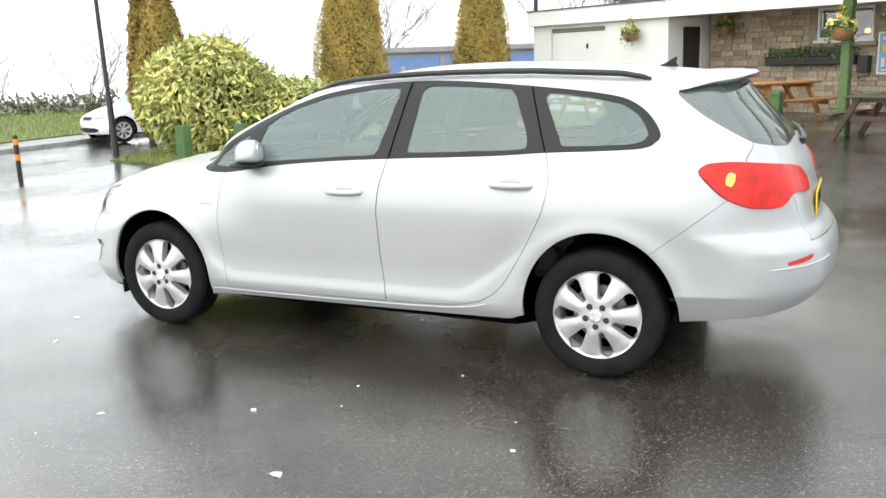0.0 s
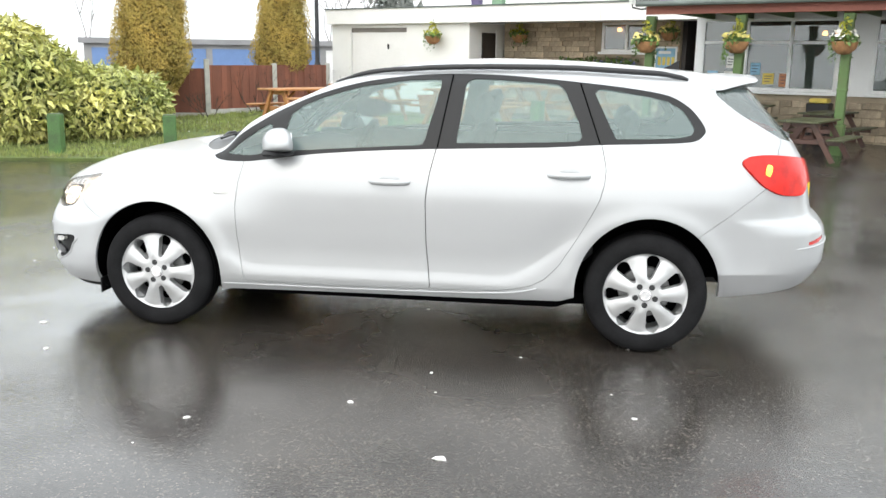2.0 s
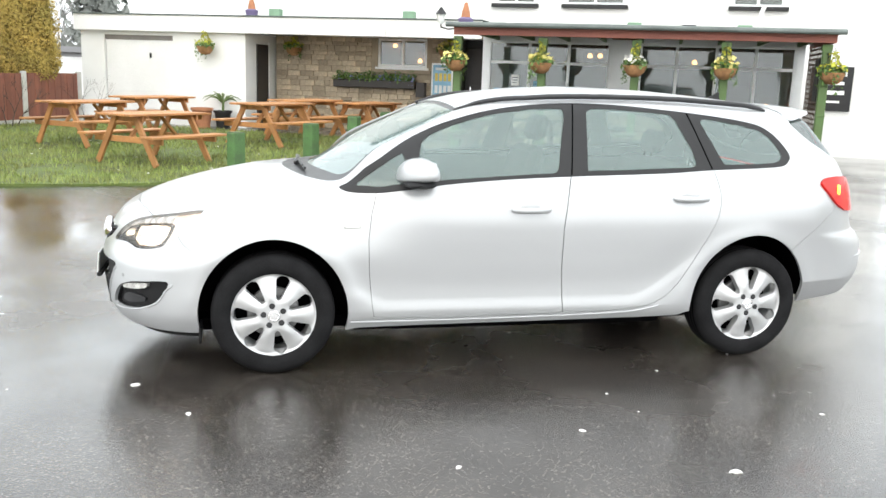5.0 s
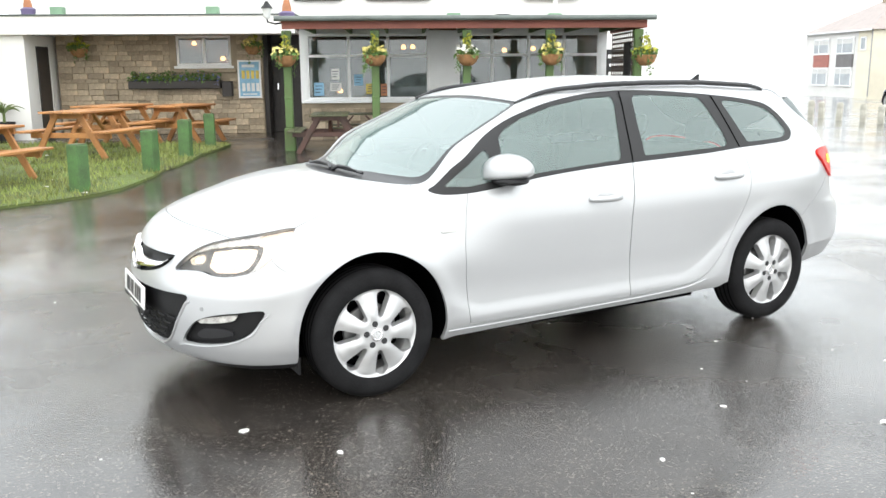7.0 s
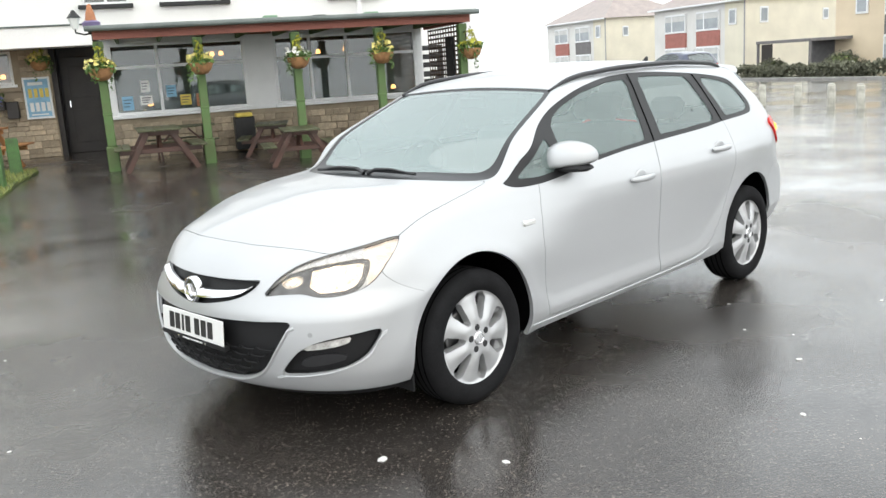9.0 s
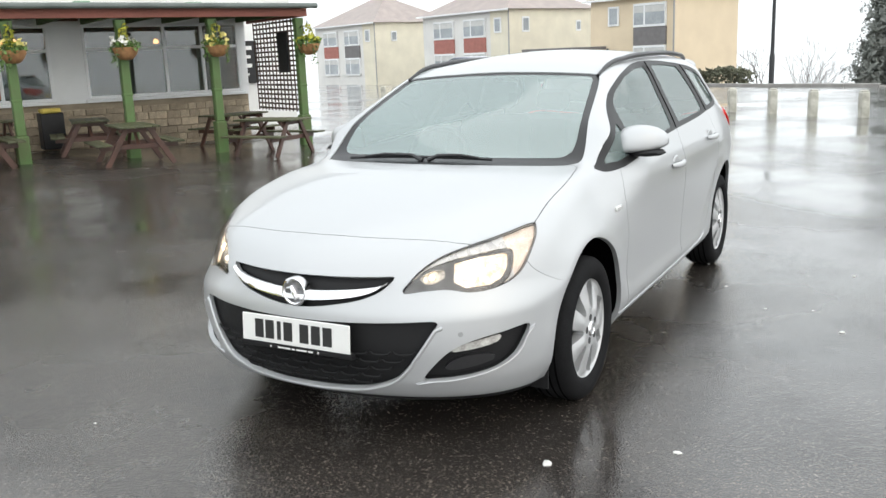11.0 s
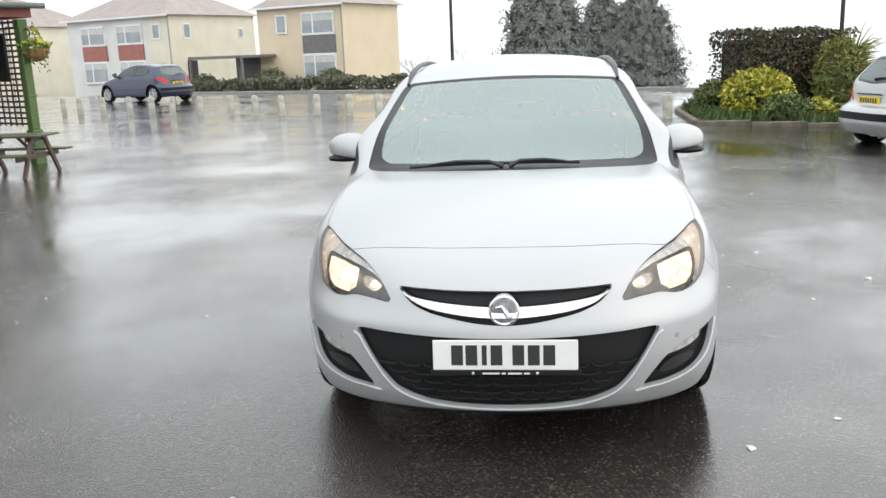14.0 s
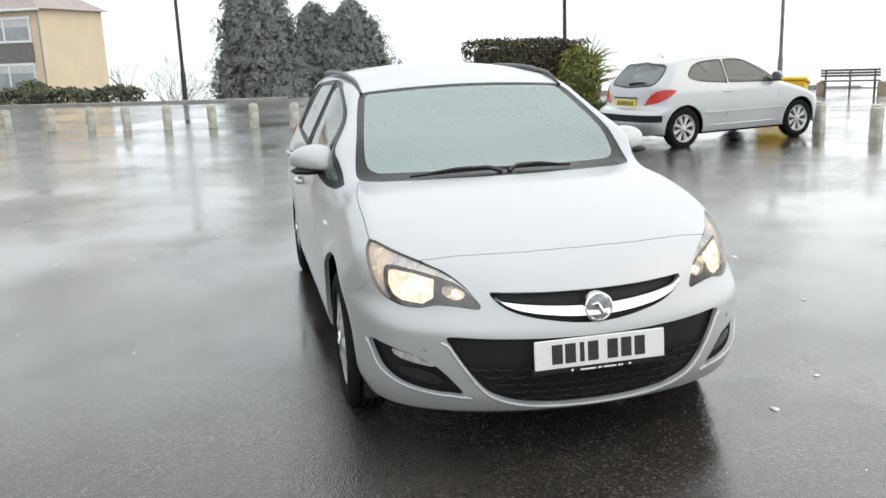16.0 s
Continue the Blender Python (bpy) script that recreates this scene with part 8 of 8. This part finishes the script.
for x, y in ((-2.2, -2.1), (2.2, -2.1), (-2.2, 2.1), (2.2, 2.1)):
    part("post", blk((x - 0.06, y - 0.06, 0), (x + 0.06, y + 0.06, 2.25)), GREY_PANEL, t, "", cp)
part("back_panel", blk((-2.1, -2.15, 0), (2.1, -2.05, 2.25)), GREY_PANEL, t, "", cp)
fm = Matrix.Translation((*es(38.6, 20.0), gz(*es(38.6, 20.0)) - 0.1)) @ pose(0, 0, 0, 0, 0, 65)
t = thing("far_fence", "dark boarded fence beside the tan house", "fence", fm)
for i in range(32):
    part("board", blk((0.19 * i, -0.02, 0), (0.19 * i + 0.18, 0.02, 1.35)), mat("dark_fence_board", (0.10, 0.095, 0.095), 0.8, 0, 0.3, 3, 30) if i == 0 else bpy.data.materials["dark_fence_board"], t, "", fm)


# tall misty conifers and bare trees
def conifer(x, y, r, h, seed, material, n=60000):
    z = gz(x, y)
    t = thing("conifer", "tall dense conifer standing in the mist", "tree", pose(x, y, z), "misty conifers")
    rg = np.random.default_rng(seed)
    bm = bmesh.new()
    tube(bm, [(0, 0, -1.5), (0, 0, h * 0.5), (0, 0, h)], (0.28, 0.18, 0.02), 8)
    for i in range(40):
        f = rg.uniform(0.06, 0.95)
        a = rg.uniform(0, 6.28)
        l = r * (1 - f) ** 0.6
        tube(bm, [(0, 0, f * h), (l * 0.5 * math.cos(a), l * 0.5 * math.sin(a), f * h + 0.15), (l * 0.9 * math.cos(a), l * 0.9 * math.sin(a), f * h + 0.5)], (0.05, 0.035, 0.01), 4, False)
    part("trunk", bm, MIST_PALED_BARK, t, "grey trunk and limbs", pose(x, y, z))
    f = rg.random(n)
    a = rg.uniform(0, 6.283, n)
    # ragged sprays: tufts that stand out by chance round the stem and up it
    tuft = rg.random((26, 40))[(f * 25.99).astype(int), ((a / 6.2832 + 0.37 * (f * 25.99).astype(int)) * 40).astype(int) % 40]
    rr = r * (1 - f ** 2.1) ** 0.62 * (0.86 + 0.10 * np.sin(3 * a + 7 * f + seed) + 0.24 * tuft ** 2) * (1 - 0.5 * rg.random(n) ** 2) + 0.10 * r * tuft ** 3
    p = np.stack([rr * np.cos(a), rr * np.sin(a), 0.2 + f * h * (0.95 + 0.13 * tuft)], 1)
    nr = np.stack([np.cos(a), np.sin(a), np.full(n, 0.4)], 1)
    scatter("crown", p, nr, np.full(n, 0.15), material, t, "feathery foliage with mist haze in its colour", 1.7, seed, droop=-0.8)
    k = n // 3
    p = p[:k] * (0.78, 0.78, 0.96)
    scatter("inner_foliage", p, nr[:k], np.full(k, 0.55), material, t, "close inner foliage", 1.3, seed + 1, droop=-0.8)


# leaf colour paled well past real foliage to imitate mist haze
HAZED_CONIFER_LEAF = mat("haze_paled_conifer_leaf", (0.25, 0.265, 0.245), 0.9, 0, 0.12, 0.6, 10, each=0.06)
conifer(64.0, -1.0, 3.9, 14.0, 101, HAZED_CONIFER_LEAF)
conifer(66.0, 2.9, 0.9, 3.8, 104, HAZED_CONIFER_LEAF, 900)
conifer(74.5, -6.4, 3.6, 12.8, 102, HAZED_CONIFER_LEAF)
conifer(74.2, -9.4, 4.6, 13.0, 103, HAZED_CONIFER_LEAF)
twiggy("bare_tree", "pale leafless tree in the mist", 66.0, 7.4, 6.5, 3.4, 111, 54, 0.09, "tree", MIST_PALED_BARK)
twiggy("bare_tree", "pale leafless tree in the mist", 60.0, 4.6, 4.2, 2.4, 112, 45, 0.06, "tree", MIST_PALED_BARK)
conifer(-9.5, 46.0, 2.2, 6.6, 105, HAZED_CONIFER_LEAF, 3000)
twiggy("bare_tree", "pale leafless tree behind the garages", -13.0, 47.0, 7.5, 3.0, 113, 54, 0.09, "tree", MIST_PALED_BARK)
twiggy("bare_tree", "pale leafless tree far behind the lawn", -26.0, 44.0, 7.0, 3.6, 114, 54, 0.09, "tree", MIST_PALED_BARK)


# ---- other cars, built from the same kind of cut skin ----
def small_car(name, label, paint, m, half, wb, top, belt, roof_w, panes, rear_screen, front_screen, tails, heads, tyre=0.30, rim_label="silver wheel", doors=(), plate_z=0.72, stretch=1.0):
    """A hatchback or off-roader: front at -x. top: roof line stations; half: half width."""
    xs, zs = zip(*top)
    x0, x1 = xs[0], xs[-1]

    def width(x, z):
        w = spl(z, (0.16, 0.26, 0.40, 0.62, belt - 0.12, belt, max(zs)), (half - 0.09, half - 0.03, half - 0.012, half, half - 0.01, half - 0.05, roof_w))
        return w - 0.20 * np.clip(-wb / 2 + 0.05 - x, 0, None) ** 2 - 0.14 * np.clip(x - wb / 2 + 0.1, 0, None) ** 2

    def field(p):
        x, y, z = p.T
        a = np.abs(y)
        f = smax(a - width(x, z), z - (spl(x - 0.22 * y ** 2 * (x < 0), xs, zs) - 0.09 * y ** 2), 0.08)
        f = smax(f, spl(z, (0.16, 0.30, 0.50, 0.70, 0.85), (x0 + 0.12, x0 + 0.02, x0, x0 + 0.04, x0 + 0.10)) + 0.28 * a ** 2 + 0.5 * a ** 6 - x, 0.08)
        back = spl(z, *zip(*rear_screen["line"])) - 0.16 * a ** 2 - 0.45 * a ** 6
        return smax(f, x - back, 0.07)
    car = thing(name, label, "car", m)
    hull = half_skin(field, 0.62, max(zs) + 0.12)
    link = lambda s, n, mt, lab="": s.link(n, mt, car, lab)
    both = lambda s: s.plus(s.mirror())
    flank = lambda s, f: np.maximum(f, width(s.v[:, 0], s.v[:, 2]) - 0.17 - np.abs(s.v[:, 1]))
    for c in (-wb / 2, wb / 2):
        g = np.hypot(hull.v[:, 0] - c, hull.v[:, 2] - tyre) - (tyre + 0.055)
        _, hull = hull.split(np.maximum(g, 0.45 + hull.v[:, 1]))
    _, hull = hull.split(hull.v[:, 2] - 0.24)
    for n, pts in panes:
        shape = curve(pts, 4)
        opening, hull = hull.split(flank(hull, inside(side_view(hull.v), shape) - 0.022))
        pane, seal = opening.split(inside(side_view(opening.v), shape))
        for q in (pane, pane.mirror()):
            link(q.moved(-0.006), n, HATCH_GLASS, "side window")
        for q in (seal, seal.mirror()):
            link(q.moved(-0.002), "window_seal", BLACK_TRIM, "black window seal")
    topv = lambda s: np.stack([s.v[:, 0], np.abs(s.v[:, 1])], 1)
    pane, hull = hull.split(np.maximum(inside(topv(hull), front_screen), belt - 0.06 - hull.v[:, 2]))
    link(both(pane.moved(-0.005)), "windscreen", SCREEN_GLASS, "windscreen")
    rv = lambda s: np.stack([np.abs(s.v[:, 1]), s.v[:, 2]], 1)
    hole = curve(rear_screen["glass"], 4)
    opening, hull = hull.split(np.maximum(inside(rv(hull), hole) - 0.03, rear_screen["from"] - hull.v[:, 0]))
    pane, seal = opening.split(inside(rv(opening), hole))
    link(both(pane.moved(-0.006)), "rear_window", PRIVACY_GLASS, "dark rear window")
    link(both(seal.moved(-0.002)), "window_seal", BLACK_TRIM, "black band round the rear window")
    lamp, hull = hull.split(np.maximum(inside(fan(hull.v, wb / 2, 1), curve(fanned(tails), 4)), wb / 2 + 0.1 - hull.v[:, 0]))
    for s in (lamp, lamp.mirror()):
        link(s, "tail_light", RED_LENS, "red tail light")
    lamp, hull = hull.split(np.maximum(inside(fan(hull.v, -wb / 2, -1), curve(fanned(heads), 4)), hull.v[:, 0] + wb / 2 + 0.05))
    for s in (lamp, lamp.mirror()):
        link(s.moved(-0.004), "headlight", mat("clear_lamp_" + name, (0.30, 0.31, 0.32), 0.12, 0.5, 0.5, 16, 60, coat=1.0), "clear headlight")
    fv = lambda s: np.stack([np.abs(s.v[:, 1]), s.v[:, 2]], 1)
    for n, pts, deep in (("grille", [(-0.1, 0.60), (0.05, 0.60), (0.26, 0.61), (0.30, 0.65), (0.26, 0.69), (0.05, 0.695), (-0.1, 0.695)], 0.02), ("lower_grille", [(-0.1, 0.28), (0.3, 0.285), (0.52, 0.31), (0.56, 0.36), (0.45, 0.405), (0.2, 0.41), (-0.1, 0.41)], 0.025)):
        hole, hull = hull.split(np.maximum(inside(fv(hull), curve(pts, 4)), hull.v[:, 0] - x0 - 0.5))
        link(both(hole.moved(-deep).hem(-deep)), n, BLACK_PLASTIC, "black " + n.replace("_", " "))
    strip = np.maximum(np.abs(hull.v[:, 2] - 0.50) - 0.055, wb / 2 + 0.44 - hull.v[:, 0])
    bump, hull = hull.split(strip)
    link(both(bump), "bumper_strip", BLACK_PLASTIC, "black bumper strip")
    for line in doors:
        d = np.full(len(hull.v), 9.0)
        for (ax, az), (bx, bz) in zip(line, line[1:]):
            t = np.clip(((hull.v[:, 0] - ax) * (bx - ax) + (hull.v[:, 2] - az) * (bz - az)) / ((bx - ax) ** 2 + (bz - az) ** 2), 0, 1)
            d = np.minimum(d, np.hypot(hull.v[:, 0] - ax - t * (bx - ax), hull.v[:, 2] - az - t * (bz - az)))
        seam, hull = hull.split(flank(hull, d - 0.004))
        link(both(seam.moved(-0.008)), "shut_line", DARK_VOID, "door shut line")
    link(both(hull.hem(0.02)), "body_shell", paint, "")
    for k in (-1, 1):
        part("rubbing_strip", blk((-wb / 2 + 0.42, k * (half + 0.004) - 0.008, 0.53), (wb / 2 - 0.40, k * (half + 0.004) + 0.008, 0.565), None, 0.004), paint, car, "", m)
        bm = bmesh.new()
        bmesh.ops.create_uvsphere(bm, u_segments=14, v_segments=10, radius=1)
        for v in bm.verts:
            v.co = (v.co.x * (0.085 if v.co.x < 0 else 0.03), v.co.y * 0.115, v.co.z * (0.085 if v.co.z > 0 else 0.055))
        mirror_m = m @ pose(top[4][0] + 0.36, k * (half + 0.055), belt + 0.085)
        ob = smooth(part("door_mirror", bm, paint, car, "", mirror_m))
        smooth(part("mirror_face", lathe([(0, 0.004), (0.06, 0.003), (0.07, 0.0)], 18), STEEL, ob, "dark mirror glass", mirror_m @ pose(0.028, 0, 0.005, 0, 90, 0) @ Matrix.Diagonal((0.85, 1.35, 1, 1))))
        part("mirror_arm", blk((-0.05, -0.10, -0.085), (0.03, 0.06, -0.045), None, 0.012), BLACK_TRIM, ob, "black mirror arm", mirror_m @ pose(0, 0, 0, 0, 0, 0 if k > 0 else 180))
        bm = bmesh.new()
        xs_ = np.linspace(-wb / 2 + 0.48, wb / 2 - 0.46, 12)
        tube(bm, [(x, k * (width(np.array([x]), np.array([0.33]))[0] - 0.002), 0.335) for x in xs_], [0.004] + [0.016] * 10 + [0.004], 8)
        smooth(part("sill_strip", bm, paint, car, "raised crease along the sill", m))
        part("door_handle", blk((0.30, k * (half - 0.005) - 0.02, belt - 0.13), (0.47, k * (half - 0.005) + 0.02, belt - 0.10), None, 0.008), paint, car, "", m)
        for c in (-wb / 2, wb / 2):
            wm = m @ pose(c, k * (half - 0.12), tyre, 0, 20 * c, 0 if k < 0 else 180)
            w = new("wheel")
            w.parent, w.matrix_basis = car, m.inverted() @ wm
            w["label"] = rim_label
            s = tyre
            smooth(part("tyre", lathe([(s * 0.66, -0.075), (s * 0.80, -0.10), (s * 0.95, -0.088), (s, -0.06), (s, 0.06), (s * 0.95, 0.088), (s * 0.66, 0.075)], 40, "Y"), RUBBER, w, "", wm), 60)
            smooth(part("rim", lathe([(s * 0.60, -0.050), (s * 0.63, -0.070), (s * 0.67, -0.084), (s * 0.69, -0.080), (s * 0.69, 0.05), (s * 0.60, 0.05)], 36, "Y"), ALLOY, w, "bright rim", wm), 30)
            # dark dish added so the openings between spokes look shaded
            part("brake_drum", lathe([(0, -0.022), (s * 0.55, -0.02), (s * 0.62, -0.01), (s * 0.62, 0.05)], 24, "Y"), SHADE_STEEL, w, "dark dish for the shade behind the spokes", wm)
            smooth(part("hub_cap", lathe([(0, -0.082), (s * 0.10, -0.080), (s * 0.17, -0.070), (s * 0.19, -0.03)], 24, "Y"), ALLOY, w, "", wm), 40)
            for i in range(8):
                bm = bmesh.new()
                rows = [[bm.verts.new((q * s, y, h * s)) for h, y in ((-hw, y0 + 0.022), (-hw * 0.55, y0), (hw * 0.55, y0), (hw, y0 + 0.022))]
                        for q, hw, y0 in ((0.12, 0.045, -0.072), (0.30, 0.075, -0.068), (0.48, 0.115, -0.066), (0.62, 0.150, -0.072))]
                for ra, rb in zip(rows, rows[1:]):
                    for va, vb, vc, vd in zip(ra, ra[1:], rb[1:], rb):
                        bm.faces.new((va, vb, vc, vd))
                part("spoke", bm, ALLOY, w, "", wm @ pose(0, 0, 0, 0, 45 * i, 0))
            bm = bmesh.new()
            ring = [[bm.verts.new((c + (tyre + 0.06) * math.cos(a), k * y, tyre + (tyre + 0.06) * math.sin(a))) for y in (half - 0.05, 0.42)] for a in np.linspace(-0.2, math.pi + 0.2, 18)]
            for a, b in zip(ring, ring[1:]):
                bm.faces.new((a[0], b[0], b[1], a[1]))
            part("arch_liner", bm, DARK_VOID, car, "", m)
    part("underbody", blk((x0 + 0.35, -half + 0.14, 0.20), (wb / 2 + 0.3, half - 0.14, 0.27)), DARK_VOID, car, "", m)
    part("cabin_floor", blk((x0 + 1.0, -half + 0.12, 0.30), (wb / 2 + 0.2, half - 0.12, belt - 0.12)), CABIN, car, "dark cabin", m)
    for x, y in ((0.0, -0.36), (0.0, 0.36), (0.75, -0.36), (0.75, 0.36)):
        part("car_seat", blk((x + 0.12, y - 0.22, 0.5), (x + 0.28, y + 0.22, belt + 0.22), None, 0.05), SEAT, car, "", m)
    pz = plate_z
    xr = float(spl(np.array([pz]), *zip(*rear_screen["line"]))[0])
    p = part("number_plate", blk((xr - 0.004, -0.26, pz - 0.055), (xr + 0.012, 0.26, pz + 0.055), None, 0.003), PLATE_YELLOW, car, "yellow rear plate with dark bars", m)
    for i in range(7):
        part("character_bar", blk((xr + 0.012, -0.20 + 0.06 * i, pz - 0.035), (xr + 0.014, -0.165 + 0.06 * i, pz + 0.035)), PLATE_INK, p, "", m)
    bm = bmesh.new()
    tube(bm, [(xr - 0.005, -0.30, pz + 0.085), (xr + 0.008, -0.28, pz + 0.092), (xr + 0.008, 0.28, pz + 0.092), (xr - 0.005, 0.30, pz + 0.085)], (0.006, 0.012, 0.012, 0.006), 8)
    smooth(part("tailgate_handle", bm, BLACK_TRIM, car, "dark handle recess over the plate", m))
    gl = lambda z: float(spl(np.array([z]), *zip(*rear_screen["line"]))[0])
    z0 = rear_screen["glass"][0][1]
    bm = bmesh.new()
    tube(bm, [(gl(z0 + 0.01) + 0.012, 0.0, z0 + 0.01), (gl(z0 + 0.03) + 0.014, 0.10, z0 + 0.03), (gl(z0 + 0.045) + 0.006, 0.36, z0 + 0.045)], (0.020, 0.014, 0.008), 8)
    smooth(part("rear_wiper", bm, BLACK_PLASTIC, car, "black rear wiper", m))
    zt = float(spl(np.array([1.02]), xs, zs)[0])
    part("aerial", tube(bmesh.new(), [(1.02, 0, zt - 0.01), (1.07, 0, zt + 0.02), (1.16, 0, zt + 0.085)], (0.014, 0.006, 0.003), 6), BLACK_PLASTIC, car, "short roof aerial", m)
    part("exhaust", tube(bmesh.new(), [(wb / 2 + 0.2, 0.45, 0.24), (x1 - 0.05, 0.45, 0.235)], 0.025, 8), STEEL, car, "", m)
    return car


HATCH_TOP = [(-1.98, 0.58), (-1.86, 0.72), (-1.55, 0.86), (-1.20, 0.96), (-0.98, 1.02), (-0.55, 1.26), (-0.18, 1.41), (0.25, 1.465), (0.75, 1.455), (1.20, 1.40), (1.42, 1.345), (1.95, 1.2)]
HATCH_SCREEN = [(-1.00, -0.1), (-1.0, 0.1), (-0.95, 0.4), (-0.84, 0.62), (-0.72, 0.64), (-0.35, 0.58), (-0.14, 0.53), (-0.18, 0.3), (-0.21, -0.1)]
HATCH_REAR = {"line": [(0.16, 1.80), (0.30, 1.92), (0.42, 1.97), (0.54, 1.97), (0.61, 1.92), (0.655, 1.83), (0.70, 1.80), (0.85, 1.775), (0.96, 1.75), (1.03, 1.70), (1.30, 1.44), (1.5, 1.36)],
              "glass": [(-0.1, 1.01), (0.3, 1.01), (0.46, 1.02), (0.525, 1.06), (0.535, 1.13), (0.50, 1.25), (0.43, 1.295), (0.2, 1.31), (-0.1, 1.315)], "from": 1.2}
HATCH_TAIL = [(40, 0.700), (48, 0.715), (58, 0.745), (67, 0.810), (76, 0.900), (78, 0.925), (70, 0.945), (60, 0.935), (52, 0.890), (45, 0.800)]
HATCH_HEAD = [(75, 0.80), (66, 0.72), (52, 0.64), (36, 0.62), (32, 0.66), (44, 0.74), (58, 0.82), (70, 0.84)]
HATCH_PANES = (("front_window", [(-0.74, 1.000), (-0.70, 0.992), (-0.2, 1.003), (0.24, 1.016), (0.295, 1.022), (0.31, 1.05), (0.305, 1.31), (0.29, 1.345), (0.25, 1.352), (0.05, 1.350), (-0.12, 1.325), (-0.40, 1.200), (-0.60, 1.09)]),
               ("rear_side_window", [(0.375, 1.025), (0.42, 1.022), (0.80, 1.050), (1.02, 1.085), (1.10, 1.125), (1.09, 1.165), (0.98, 1.26), (0.80, 1.325), (0.42, 1.352), (0.385, 1.345), (0.37, 1.31)]))
DOORS = ([(-0.70, 1.0), (-0.74, 0.8), (-0.70, 0.4), (-0.62, 0.27)], [(0.37, 1.03), (0.42, 0.8), (0.40, 0.45), (0.34, 0.27)])
rw, fw = Vector((7.62, -5.73)), Vector((8.15, -8.1))
d = (fw - rw).normalized()
yaw = math.degrees(math.atan2(-d.y, -d.x))
near = Vector((-d.y, d.x))
if near.dot(Vector((-5, 1)) - rw) < 0:
    near = -near
mid = (rw + fw) / 2 - near * 0.72
SILVER2 = mat("pale_silver_paint", (0.47, 0.485, 0.495), 0.32, 0.4, 0.03, 1.5, 700, coat=1.0, rvary=0.03)
small_car("hatchback", "silver three-door hatchback parked on wet tarmac", SILVER2, pose(mid.x, mid.y, gz(mid.x, mid.y), 0, 0, yaw), 0.835, 2.50, HATCH_TOP, 0.98, 0.53, HATCH_PANES, HATCH_REAR, HATCH_SCREEN, HATCH_TAIL, HATCH_HEAD, 0.318, "silver wheel trim", DOORS)
WHITE_PAINT = mat("white_paint", (0.82, 0.83, 0.84), 0.28, 0, 0.03, 1.5, 500, coat=1.0, rvary=0.03)
hb = Vector((-15.3, 12.8))
hd = Vector((-0.34, -0.94)).normalized()
nearb = Vector((0.94, -0.34))
mb = hb - hd * 1.25 - nearb * 0.74
small_car("hatchback", "white hatchback parked half behind the laurel", WHITE_PAINT, pose(mb.x, mb.y, -0.32, 0, 0, math.degrees(math.atan2(-hd.y, -hd.x))), 0.87, 2.60, HATCH_TOP, 0.98, 0.56, HATCH_PANES, HATCH_REAR, HATCH_SCREEN, HATCH_TAIL, HATCH_HEAD, 0.325, "multi-spoke silver wheel", DOORS)
DARK_BLUE = mat("dark_blue_paint", (0.030, 0.042, 0.085), 0.3, 0.2, 0.05, 1.5, 400, coat=1.0, rvary=0.03)
bx, by = es(19.4, 25.6)
small_car("hatchback", "dark blue hatchback on the road", DARK_BLUE, pose(bx, by, gz(bx, by), 0, 0, 65 + 180), 0.88, 2.60, HATCH_TOP, 0.98, 0.56, HATCH_PANES, HATCH_REAR, HATCH_SCREEN, HATCH_TAIL, HATCH_HEAD, 0.32, "silver wheel", DOORS)

# ---- settle the last loose ends: wet leaf litter by the pub ----
LITTER = mat("wet_leaf_litter", (0.16, 0.10, 0.05), 0.6, 0, 0.4, 6, 40, each=0.4)
rgl = np.random.default_rng(121)
lu, lv = rgl.uniform(-3.5, 4.2, 420), rgl.uniform(8.4, 12.6, 420)
lx, ly = 0.895 * lu + 0.446 * lv, -0.446 * lu + 0.895 * lv
lp = np.stack([lx, ly, ground_z(lx, ly) + 0.006], 1)
tagged(scatter("leaf_litter", lp, np.tile((0, 0, 14.0), (420, 1)), np.full(420, 0.05), LITTER, None, "", 1.4, 122), "small wet dead leaves under the canopy", "leaves", kind="stuff")
